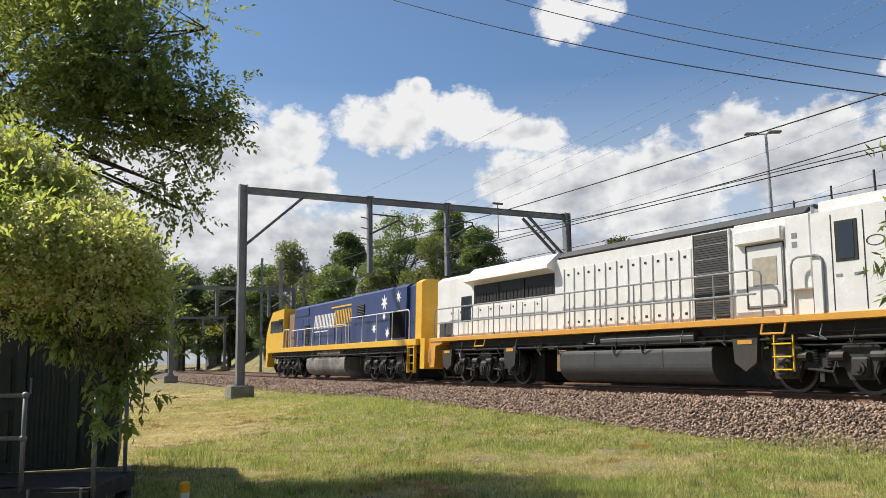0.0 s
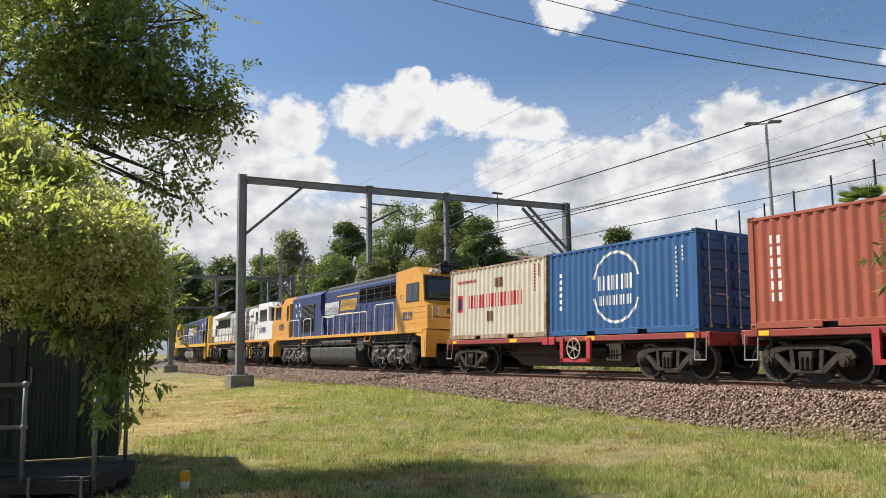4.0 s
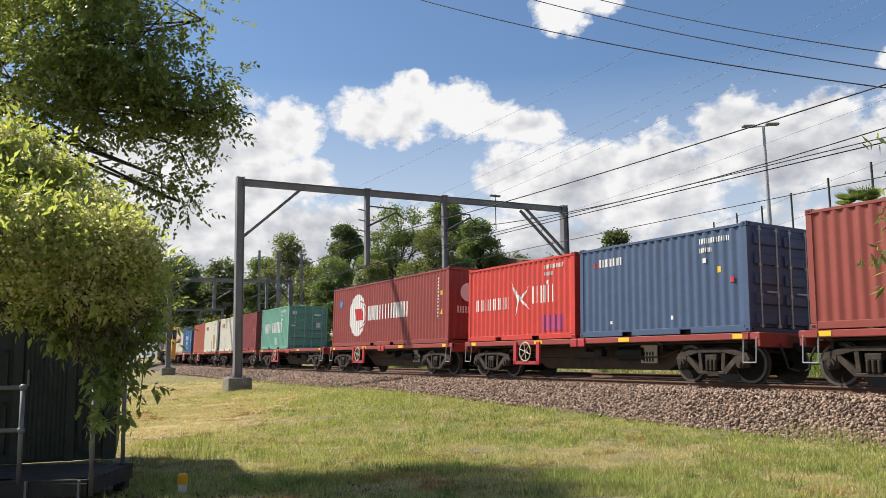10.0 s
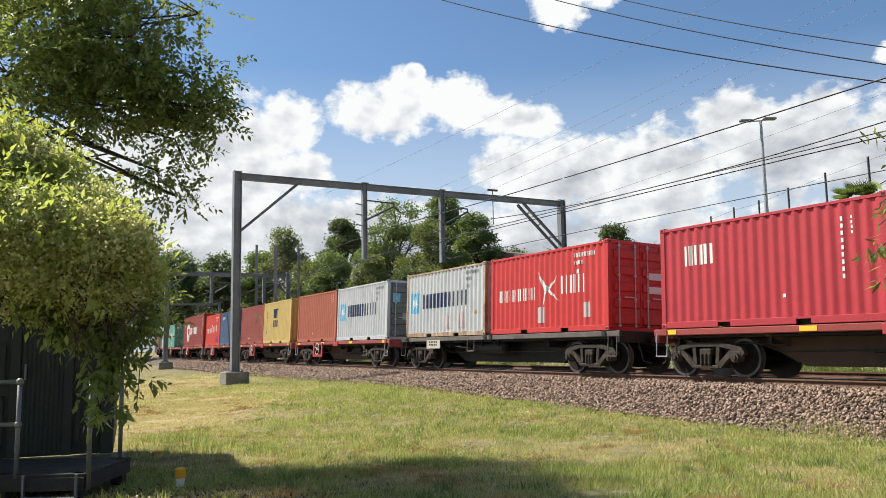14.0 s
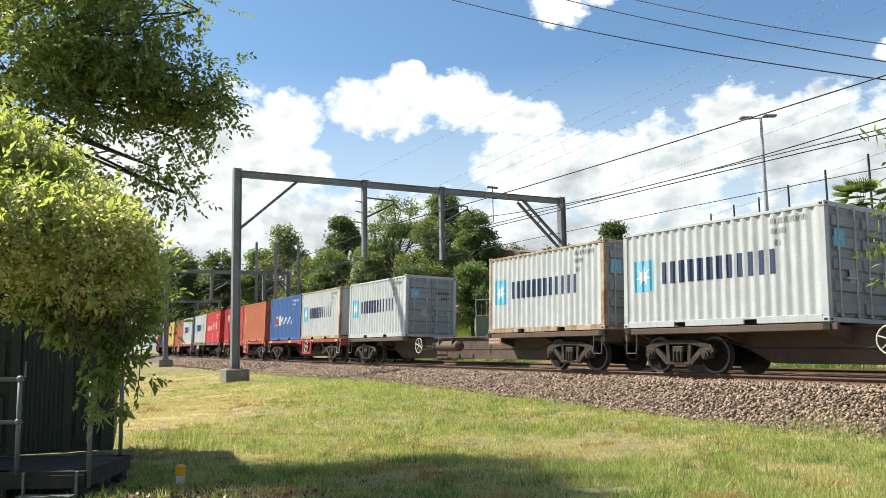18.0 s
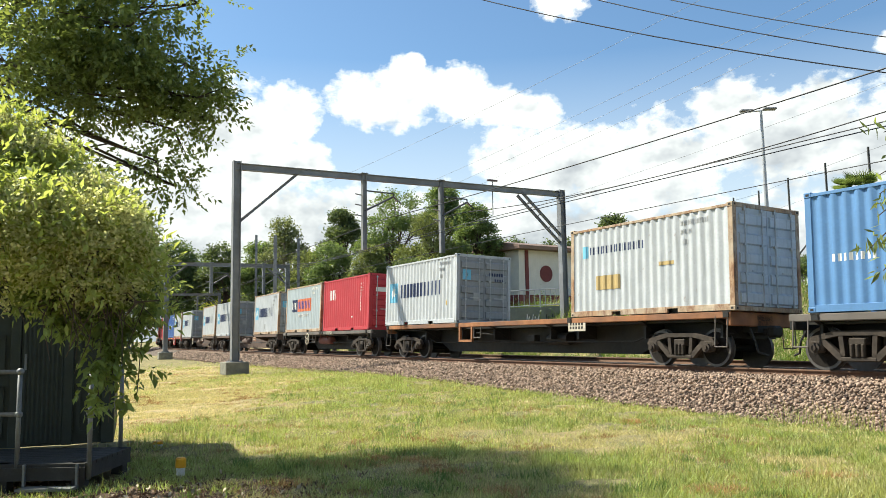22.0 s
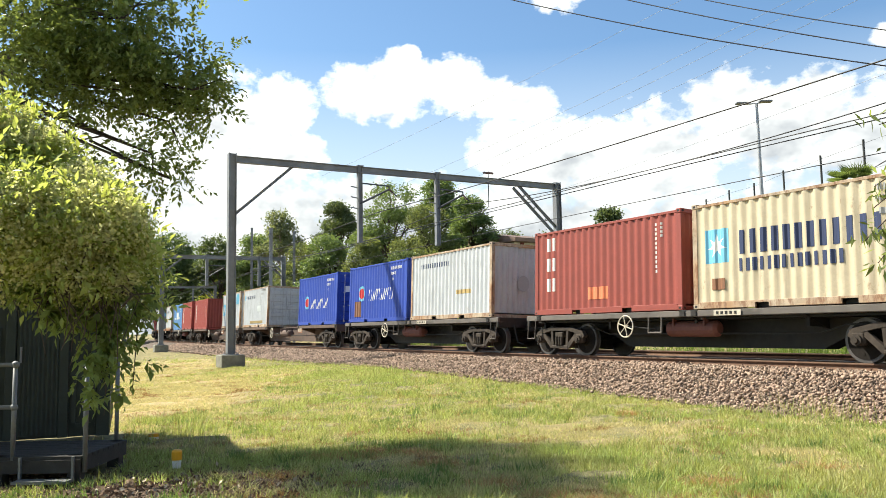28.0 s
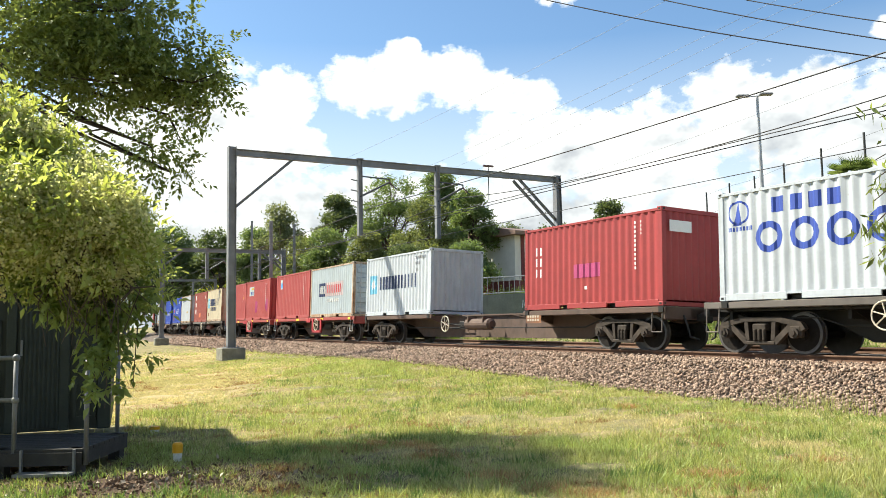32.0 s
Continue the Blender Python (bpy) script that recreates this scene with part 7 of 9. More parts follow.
for u, ztop, zlow, zc in ((-0.05, 6.5, 6.3, 5.18), (-TRACK_GAP, 7.05, 6.35, 5.30)):
    wire("catenary_wire", [on_line(s, u, sag(s, SUPPORTS, ztop, zlow)) for s in SS], 0.019, wire_mat, "dark overhead catenary wire above the track")
    for du in (-0.03, 0.03) if u > -1 else (0.0,):
        wire("contact_wire", [on_line(s, u + du, zc + (0.09 if du > 0 else 0.0)) for s in SS], 0.014, wire_mat, "dark contact wire above the track")
    i = 0
    for a, b in zip(SUPPORTS, SUPPORTS[1:]):
        n = max(3, int((b - a) / 4.2))
        for k in range(n):
            s = a + (k + 0.5) * (b - a) / n
            wire("dropper_wire", [on_line(s, u, zc + 0.05), on_line(s, u, sag(s, SUPPORTS, ztop, zlow))], 0.009, wire_mat, "thin dropper wire between overhead wires", "dropper wires", 4)


# power lines high over the line: thick near ones and pale distant ones
def ray_point(turn, rise, dist):
    """A point seen from the eye at a bearing (degrees right of the line of sight) and height angle, that far away on the plan."""
    a = radians(turn)
    return Vector((math.sin(a) * dist, math.cos(a) * dist, EYE[2] + math.tan(radians(rise)) * dist))


def span_wire(name, ends, drop, r, mat, label):
    a, b = ends
    pts = []
    for i in range(25):
        f = i / 24
        p = a.lerp(b, f)
        p.z -= drop * 4 * f * (1 - f)
        pts.append(p)
    wire(name, pts, r, mat, label, "power lines")


for a, b, drop in (((-8.0, 26.15, 34), (36.0, 13.85, 24), 0.62), ((0.0, 26.35, 36), (37.0, 14.45, 26), 0.55), ((6.0, 25.75, 38), (38.0, 15.2, 28), 0.50)):
    span_wire("power_line", (ray_point(*a), ray_point(*b)), drop, 0.019, wire_mat, "dark power cable across the sky")
for a, b in (((-8.0, 10.9, 95), (24.0, 23.7, 60)), ((-2.0, 10.4, 95), (33.0, 23.0, 60)), ((-1.0, 9.9, 95), (34.0, 22.6, 60)), ((0.0, 9.55, 95), (36.0, 21.9, 60)), ((4.0, 8.3, 95), (36.0, 16.6, 60))):
    span_wire("power_line", (ray_point(*a), ray_point(*b)), 0.5, 0.014, wire_pale, "thin pale power line across the sky")


# ---- plants ----


def leaf_mat(name, color, var=0.35, through_light=0.42):
    return material(name, color, 0.42, 0, 0.25, 3.0, per_island=var, translucent=through_light, spec=0.35)


LEAF_DARK = leaf_mat("leaves_dark_green", (0.085, 0.118, 0.056))
LEAF_BOUGH = leaf_mat("leaves_bough_green", (0.155, 0.20, 0.075), 0.7, 0.5)
LEAF_SHRUB = leaf_mat("leaves_shrub_green", (0.26, 0.315, 0.12), 0.65, 0.55)
LEAF_SPRAY = leaf_mat("leaves_spray_green", (0.17, 0.23, 0.08), 0.5)
BLOSSOM = leaf_mat("blossom_cream_yellow", (0.60, 0.58, 0.34), 0.4, 0.5)
LEAF_MID = leaf_mat("leaves_mid_green", (0.125, 0.18, 0.075))
LEAF_LIGHT = leaf_mat("leaves_yellow_green", (0.38, 0.42, 0.085))
LEAF_OLIVE = leaf_mat("leaves_olive", (0.14, 0.172, 0.075))
LEAF_FAR = leaf_mat("leaves_far_green", (0.095, 0.14, 0.068))
LEAF_GUM = leaf_mat("leaves_gum_grey_green", (0.15, 0.18, 0.105))
BARK = material("bark_dark", (0.085, 0.062, 0.047), 0.9, 0, 0.35, 8, 0.5, 40)
BARK_PALE = material("bark_pale", (0.28, 0.24, 0.20), 0.85, 0, 0.3, 6, 0.3, 30)


def cells(x, y, size, seed):
    """Smooth random values between -1 and 1 over the plan, in cells of the given size."""
    g = np.random.default_rng(seed).uniform(-1, 1, (256, 256))
    a, b = x / size + 100.0, y / size + 100.0
    i, j = np.floor(a).astype(int), np.floor(b).astype(int)
    p, q = a - i, b - j
    p, q = p * p * (3 - 2 * p), q * q * (3 - 2 * q)
    i, j = i % 255, j % 255
    return (g[i, j] * (1 - p) + g[i + 1, j] * p) * (1 - q) + (g[i, j + 1] * (1 - p) + g[i + 1, j + 1] * p) * q


def leaves_mesh(name, centres, per, spread, size, mat, rng, droop=0.3, slim=0.45):
    """Small folded leaves scattered about clump centres; each is its own island."""
    c = np.repeat(np.asarray(centres, float), per, axis=0)
    n = len(c)
    p = c + rng.normal(size=(n, 3)) * spread
    a = rng.uniform(0, 2 * np.pi, n)
    tilt = rng.normal(-droop, 0.55, n)
    d = np.stack([np.cos(a) * np.cos(tilt), np.sin(a) * np.cos(tilt), np.sin(tilt)], 1)
    side = np.cross(d, rng.normal(size=(n, 3)))
    side /= np.linalg.norm(side, axis=1)[:, None] + 1e-9
    ln = (size * rng.uniform(0.6, 1.4, n))[:, None]
    w = ln * slim * 0.5
    nrm = np.cross(d, side)
    v = np.stack([p, p + d * ln * 0.45 + side * w + nrm * w * 0.3, p + d * ln, p + d * ln * 0.45 - side * w + nrm * w * 0.3], 1).reshape(-1, 3)
    k = np.arange(n)[:, None] * 4
    f = np.concatenate([k + np.array([0, 1, 2]), k + np.array([0, 2, 3])], 1).reshape(-1, 3)
    return arrays(name, v, f, mat)


def twigs_mesh(name, starts, out, count, length, size, mat, rng, droop=0.35, slim=0.34):
    """Twigs that leave their starts along out (with scatter), each with pairs of pointed, folded leaves and one at its tip."""
    starts, out = np.asarray(starts, float), np.asarray(out, float)
    n = len(starts)
    d = out / (np.linalg.norm(out, axis=1)[:, None] + 1e-9) + rng.normal(0, 0.55, (n, 3))
    d[:, 2] -= droop
    d /= np.linalg.norm(d, axis=1)[:, None]
    ref = np.cross(d, rng.normal(size=(n, 3)))
    ref /= np.linalg.norm(ref, axis=1)[:, None]
    ln = length * rng.uniform(0.6, 1.3, n)
    k = np.arange(count)
    along = (k + 1) / count
    p = starts[:, None] + d[:, None] * (ln[:, None] * along)[..., None]
    p[..., 2] -= droop * 0.5 * ln[:, None] * along ** 2
    side = np.where(k % 2 == 0, 1.0, -1.0)
    side[-1] = 0.0
    aim = d[:, None] * 0.7 + ref[:, None] * side[None, :, None] + rng.normal(0, 0.22, (n, count, 3))
    aim[..., 2] -= droop * 0.6
    aim = (aim / np.linalg.norm(aim, axis=2)[..., None]).reshape(-1, 3)
    p = p.reshape(-1, 3)
    m = len(p)
    across = np.cross(aim, rng.normal(size=(m, 3)) * 0.5 + np.array([0, 0, 1.0]))
    across /= np.linalg.norm(across, axis=1)[:, None] + 1e-9
    up = np.cross(across, aim)
    ll = (size * rng.uniform(0.6, 1.25, m))[:, None]
    w = ll * slim * 0.5
    v = np.stack([p, p + aim * ll * 0.42 + across * w + up * w * 0.35, p + aim * ll - up * ll * 0.12, p + aim * ll * 0.42 - across * w + up * w * 0.35], 1).reshape(-1, 3)
    q = np.arange(m)[:, None] * 4
    f = np.concatenate([q + np.array([0, 1, 2]), q + np.array([0, 2, 3])], 1).reshape(-1, 3)
    return arrays(name, v, f, mat)


def crown_twigs(rng, blobs, n, shell, ragged=0.1, up=0.3):
    """Twig starts in the outer part of the blobs and the way out of the crown from there."""
    pts = crown_points(rng, blobs, n, shell, ragged, up)
    mid = np.array([b[:3] for b in blobs])
    near = ((pts[:, None] - mid[None]) ** 2).sum(2).argmin(1)
    return pts, pts - mid[near]


def crown_points(rng, blobs, n, shell=0.55, ragged=0.12, up=0.0):
    """Clump centres in the outer part of several uneven blobs (x, y, z, rx, ry, rz)."""
    vol = np.array([b[3] * b[4] * b[5] for b in blobs]) ** 0.75
    pick = rng.choice(len(blobs), n, p=vol / vol.sum())
    b = np.array(blobs)[pick]
    d = rng.normal(size=(n, 3))
    d /= np.linalg.norm(d, axis=1)[:, None]
    d[:, 2] = np.where(rng.random(n) < up, np.abs(d[:, 2]), d[:, 2])
    r = shell + (1 - shell) * rng.random(n) ** 0.6
    r *= 1 + ragged * rng.normal(size=n)
    return b[:, :3] + d * b[:, 3:] * r[:, None]


def limb_mesh(name, limbs, mat):
    bm = bmesh.new()
    for pts, r0, r1 in limbs:
        k = len(pts) - 1
        for i in range(k):
            cyl(bm, pts[i], pts[i + 1], r0 + (r1 - r0) * i / k, 7, r0 + (r1 - r0) * (i + 1) / k, caps=False)
    return mesh_of(bm, name, mat, True)


def tree(name, label, at, height, blobs, leaf, bark, seed, clumps=420, per=14, leaf_size=0.35, spread=0.45, trunk_r=0.25, trunk_to=0.55, group="trees"):
    """blobs are given from the tree's foot."""
    rng = np.random.default_rng(seed)
    t = thing(name, label, "tree", group, m=Matrix.Translation(at))
    top = Vector((rng.normal(0, 0.2), rng.normal(0, 0.2), height * trunk_to))
    limbs = [([(0, 0, -0.3), (top.x * 0.4, top.y * 0.4, top.z * 0.5), top], trunk_r, trunk_r * 0.6)]
    for b in blobs:
        c = Vector(b[:3])
        mid = top.lerp(c, 0.55) + Vector(rng.normal(0, 0.15 * height / 10, 3))
        limbs.append(([top * 0.85, mid, c], trunk_r * 0.5, trunk_r * 0.12))
        for _ in range(3):
            d = Vector(rng.normal(size=3)).normalized()
            e = c + Vector((d.x * b[3], d.y * b[4], d.z * b[5])) * 0.8
            limbs.append(([mid, c.lerp(e, 0.5), e], trunk_r * 0.18, trunk_r * 0.04))
    part("trunk", limb_mesh("trunk", limbs, bark), bark, t)
    pts = crown_points(rng, blobs, clumps, 0.72, 0.07, 0.75)
    part("crown", leaves_mesh("crown", pts, per, spread, leaf_size, leaf, rng, 0.15, 0.7), leaf, t)
    return t


def round_blobs(rng, h, w, n, base=0.22):
    """Lobes of a spreading crown: a dome of flat-bottomed clumps and some low ones round the trunk."""
    out = []
    deep = min(h * 0.62, w * 1.7)
    for i in range(n):
        a = 2.4 * i + rng.uniform(-0.5, 0.5)
        q = math.sqrt((i + 0.6) / n)
        r = w * 0.72 * q * rng.uniform(0.75, 1.1)
        k = w * rng.uniform(0.25, 0.38)
        kz = min(k * rng.uniform(0.6, 0.85), deep * 0.34)
        z = h - kz - deep * (0.08 + 0.5 * q ** 1.6 + rng.uniform(0, 0.25))
        if i % 4 == 3:
            z = h * rng.uniform(base, 0.5)
        out.append((r * math.cos(a), r * math.sin(a), z, k, k, kz))
    k = w * 0.45
    kz = min(k * 0.7, deep * 0.3)
    out.append((rng.uniform(-0.1, 0.1) * w, 0, h - kz, k, k, kz))
    return out


def ground_at(x, y):
    s, u = line_frame([(x, y)])
    return float(ground_height(s, u)[0])


def far_tree(turn, dist, top, base, width, leaf, seed, bark=BARK, label="green leafy tree behind the railway", n=7, clumps=560, per=36, leaf_size=None, name="tree"):
    """A tree by its bearing, its distance, and the height angles of its top and foot; width in degrees."""
    p = ray_point(turn, top, dist)
    zb = EYE[2] + math.tan(radians(base)) * dist
    g = ground_at(p.x, p.y)
    zb = max(min(zb, g), g - 0.2)
    h = p.z - zb
    w = math.radians(width) * dist / 2
    rng = random.Random(seed)
    return tree(name, label, (p.x, p.y, zb), h, round_blobs(rng, h, w, n), leaf, bark, seed, clumps, per, leaf_size or dist * 0.0026, dist * 0.0030, max(0.12, h * 0.022))


# the wood behind the tracks: (bearing, distance, top, foot, width, leaves, look)
WOOD = [(-3.2, 62, 10.3, 1, 7.5, LEAF_MID, 7), (0.2, 66, 10.6, 1, 5.0, LEAF_MID, 6), (2.6, 60, 9.2, 1, 4.6, LEAF_MID, 6), (-0.8, 58, 8.6, 1, 6.5, LEAF_OLIVE, 6),
        (-6.8, 72, 8.9, 1, 3.6, LEAF_DARK, 6), (-7.5, 66, 6.6, 1, 5.0, LEAF_MID, 6), (-4.8, 56, 6.3, 1, 4.0, LEAF_OLIVE, 9), (-9.5, 80, 6.0, 1, 5.0, LEAF_OLIVE, 6), (-10.9, 95, 8.2, 1, 4.0, LEAF_GUM, 6),
        (-12.6, 105, 6.6, 1, 4.0, LEAF_MID, 6), (-15.0, 120, 6.4, 1, 5.0, LEAF_DARK, 6), (-18.0, 125, 6.6, 1, 6.0, LEAF_FAR, 6), (-21.5, 120, 6.9, 1, 6.0, LEAF_FAR, 6), (-25, 115, 7.4, 1, 7.0, LEAF_FAR, 6), (-29, 105, 8.0, 1, 8.0, LEAF_FAR, 6),
        (-13.8, 140, 5.0, 1, 6.0, LEAF_LIGHT, 6), (-17.0, 150, 5.6, 1, 7.0, LEAF_MID, 6), (5.0, 85, 6.6, 1, 5.0, LEAF_DARK, 6), (12.2, 95, 8.0, 1, 3.4, LEAF_DARK, 6), (8.2, 100, 6.6, 1, 7.0, LEAF_DARK, 6),
        (15.0, 105, 6.4, 1, 5.0, LEAF_GUM, 6), (18.5, 150, 5.4, 1, 6.0, LEAF_FAR, 6), (22.5, 150, 5.6, 1, 6.0, LEAF_GUM, 6), (26.5, 150, 5.8, 1, 7.0, LEAF_FAR, 6), (31, 140, 6.2, 1, 8.0, LEAF_FAR, 6), (36, 130, 6.4, 1, 8, LEAF_FAR, 6),
        (19.6, 55, 5.2, 2.0, 5.0, LEAF_MID, 7), (17.2, 60, 4.8, 2.0, 3.0, LEAF_MID, 6), (2.2, 51, 5.6, 1, 5.0, LEAF_MID, 7), (-2.0, 50, 5.4, 1, 4.5, LEAF_DARK, 7)]
for i, (a, d, top, base, w, leaf, n) in enumerate(WOOD):
    far_tree(a, d, top, base, w, leaf, 100 + i, BARK_PALE if leaf is LEAF_GUM else BARK, n=n + 8,
             label={LEAF_MID: "mid-green leafy tree behind the railway", LEAF_DARK: "dark green tree behind the railway", LEAF_OLIVE: "olive-green tree behind the railway",
                    LEAF_GUM: "grey-green gum tree with a pale trunk", LEAF_LIGHT: "yellow-green young tree behind the railway", LEAF_FAR: "hazy green tree on the skyline"}[leaf],
             clumps=260 if leaf is LEAF_GUM else 520)

# unseen trees added behind the viewer to hold back sky light
for i in range(9):
    far_tree(118 + i * 15.5, 21 + 3 * (i % 3), 33 + 4 * (i % 2), -3, 26, LEAF_DARK, 300 + i, label="unseen dark leafy tree added behind the viewer to block sky light", n=8, clumps=190, per=9, leaf_size=0.55)
# dark growth on the bank along the curve
for i in range(16):
    q = on_line(38 + i * 7.0, -10.4 - 1.6 * (i % 3))
    rng = random.Random(600 + i)
    h = 3.2 + 0.9 * (i % 4)
    tree("bush", "dark green bushy growth on the railway bank", (q.x, q.y, ground_at(q.x, q.y) - 0.1), h, round_blobs(rng, h, 2.9, 8, 0.15), LEAF_DARK if i % 3 else LEAF_FAR, BARK, 600 + i,
         300, 30, 0.20, 0.24, 0.09, 0.5, "bushes on the bank")
# low growth and an old fence beside the palm
far_tree(25.9, 32, 3.9, 1, 3.6, LEAF_OLIVE, 320, n=8, clumps=260, label="olive-green bush below the palm", name="bush")
far_tree(29.6, 33, 4.6, 1, 3.0, LEAF_MID, 321, n=8, clumps=220, label="mid-green bush below the palm", name="bush")


def old_fence():
    p = ray_point(28.0, 3.4, 38)
    f = thing("sheet_fence", "rusty pale corrugated iron fence panel on the bank", "fence", m=Matrix.Translation((p.x, p.y, ground_at(p.x, p.y))) @ Matrix.Rotation(-0.5, 4, 'Z'))
    rusty = material("old_corrugated_iron", (0.42, 0.36, 0.28), 0.7, 0.1, 0.15, 3, 0.1, 20, stain=0.7, wear=RUST, wear_amount=0.8)
    for i in range(3):
        me = panel_mesh("sheet", 1.1, 0.0, 2.0, 0.16, 0.03, 0.0, rusty)
        part("sheet", me, None, f, m=Matrix.Translation((0.6 + i * 1.1, 0, 0)) @ Matrix.Rotation(math.pi, 4, 'Z'))
        bm = bmesh.new()
        box(bm, (0.1 + i * 1.1, 0.08, 0.9), (0.09, 0.09, 2.2))
        part("post", bm, BARK, f)


old_fence()


# ---- the bank behind: lamp post, hall, ramp, masts ----
def lamp_post():
    foot = ray_point(22.45, 3.0, 40.0)
    p = Vector((foot.x, foot.y, 0))
    z0, z1 = ground_at(p.x, p.y), 11.2
    g = thing("street_lamp", "tall grey twin-headed street lamp on the bank", "street lamp", m=Matrix.Translation((p.x, p.y, z0)))
    bm = bmesh.new()
    cyl(bm, (0, 0, -0.3), (0, 0, z1 - z0), 0.13, 12, 0.06)
    part("pole", bm, galv_light, g)
    bm = bmesh.new()
    pipe(bm, [(-0.75, 0.2, z1 - z0 + 0.0), (0, 0, z1 - z0), (0.35, -0.1, z1 - z0 + 0.02)], 0.035)
    part("arm", bm, galv_light, g)
    for x, y in ((-0.62, 0.18), (0.38, -0.1)):
        bm = bmesh.new()
        box(bm, (x, y, z1 - z0 + 0.06), (0.62, 0.28, 0.12), bevel=0.04)
        part("lamp_head", bm, galv, g)


lamp_post()

WALL_WHITE = material("hall_wall_white", (0.66, 0.65, 0.60), 0.85, 0, 0.08, 1.5, 0.1, 30, stain=0.2)
WALL_MAROON = material("hall_brick_maroon", (0.16, 0.045, 0.045), 0.85, 0, 0.15, 6, 0.1, 30)
ROOF_BROWN = material("hall_roof_brown", (0.20, 0.13, 0.10), 0.7, 0, 0.12, 3)
RAMP_GREY = material("ramp_wall_grey_green", (0.21, 0.23, 0.19), 0.9, 0, 0.2, 2, 0.2, 30, stain=0.5)
MAST_DARK = material("mast_dark", (0.05, 0.052, 0.05), 0.7, 0, 0.1, 3)


def hall():
    a, b = Vector((5.8, 58.6, 0)), Vector((15.6, 65.5, 0))
    d = (b - a).normalized()
    back = Vector((-d.y, d.x, 0))
    ln = (b - a).length
    h = thing("hall", "white-walled hall with maroon brick base and a round emblem", "building", m=Matrix.Translation((a.x, a.y, 0.9)) @ Matrix.Rotation(math.atan2(d.y, d.x), 4, 'Z'))
    bm = bmesh.new()
    box(bm, (ln / 2, 4, 4.6), (ln, 8, 3.4))
    part("upper_wall", bm, WALL_WHITE, h)
    bm = bmesh.new()
    box(bm, (ln / 2, 4, 1.45), (ln + 0.06, 8.06, 2.9))
    part("lower_wall", bm, WALL_MAROON, h, "maroon brick base")
    for x in (0.06 * ln, 0.62 * ln):
        bm = bmesh.new()
        box(bm, (x, -0.05, 4.6), (0.28, 0.1, 3.4))
        part("pilaster", bm, WALL_MAROON, h)
    bm = bmesh.new()
    cyl(bm, (0.22 * ln, -0.02, 4.5), (0.22 * ln, -0.06, 4.5), 0.62, 28)
    part("round_emblem", bm, WALL_MAROON, h)
    bm = bmesh.new()
    prism(bm, [(-0.9, 6.2), (-0.9, 6.45), (4.0, 7.3), (8.9, 6.45), (8.9, 6.2)], -0.7, ln + 0.8, "x")
    part("roof", bm, ROOF_BROWN, h, "brown sheet roof with a deep eave")
    for x in (0.75, 0.85):
        w = bmesh.new()
        box(w, (x * ln, -0.04, 2.4), (0.9, 0.06, 0.8))
        part("window", w, glass_dark, h)


hall()


def balustrade(name, pts, height, gap, label):
    g = thing(name, label, "railing")
    for (p, zp), (q, zq) in zip(pts, pts[1:]):
        ln = (q - p).length
        n = max(2, int(ln / gap))
        for z in (0.08, height):
            bm = bmesh.new()
            pipe(bm, [(p.x, p.y, zp + z), (q.x, q.y, zq + z)], 0.03)
            part("rail", bm, galv_light, g)
        me = None
        for i in range(n + 1):
            f = i / n
            c = p.lerp(q, f)
            big = i % 12 == 0
            bm = bmesh.new()
            box(bm, (0, 0, height / 2), (0.07 if big else 0.03, 0.07 if big else 0.03, height + (0.1 if big else -0.05)))
            part("post" if big else "baluster", bm, galv_light, g, m=Matrix.Translation((c.x, c.y, zp + (zq - zp) * f)))
    return g


def on_plan(turn, dist):
    p = ray_point(turn, 0, dist)
    return Vector((p.x, p.y, 0))


RAMP = [(on_plan(2.5, 44), 2.25), (on_plan(12.2, 46), 2.6), (on_plan(15.0, 46), 2.95), (on_plan(20.4, 45), 3.05), (on_plan(22.6, 44), 2.35)]
balustrade("ramp_railing", RAMP, 0.95, 0.30, "pale grey steel railing with upright bars along the footpath")


def ramp_wall():
    g = thing("retaining_wall", "grey-green concrete retaining wall with scrawls", "wall", kind="structure")
    for (p, zp), (q, zq) in zip(RAMP, RAMP[1:]):
        d = (q - p).normalized()
        n = Vector((-d.y, d.x, 0)) * 0.35
        bm = bmesh.new()
        v = [bm.verts.new((c.x + o.x, c.y + o.y, z)) for c, zt in ((p, zp), (q, zq)) for o in (Vector(), n) for z in (0.2, zt)]
        for k in ((0, 1, 5, 4), (2, 6, 7, 3), (1, 3, 7, 5), (0, 2, 3, 1), (4, 5, 7, 6), (0, 4, 6, 2)):
            bm.faces.new([v[i] for i in k])
        bmesh.ops.recalc_face_normals(bm, faces=bm.faces[:])
        part("wall_panel", bm, RAMP_GREY, g)
    p, q = RAMP[0][0], RAMP[1][0]
    for j, f0 in enumerate((0.36, 0.50)):
        bm = bmesh.new()
        for i in range(7):
            c = p.lerp(q, f0 + i * 0.014)
            c2 = p.lerp(q, f0 + i * 0.014 + 0.006)
            pipe(bm, [(c.x, c.y - 0.03, 1.55 + 0.1 * (i % 2)), (c2.x, c2.y - 0.03, 2.0 - 0.12 * (i % 3))], 0.025, 4)
        part("scrawl", bm, white_paint if j == 0 else wire_mat, g)


ramp_wall()


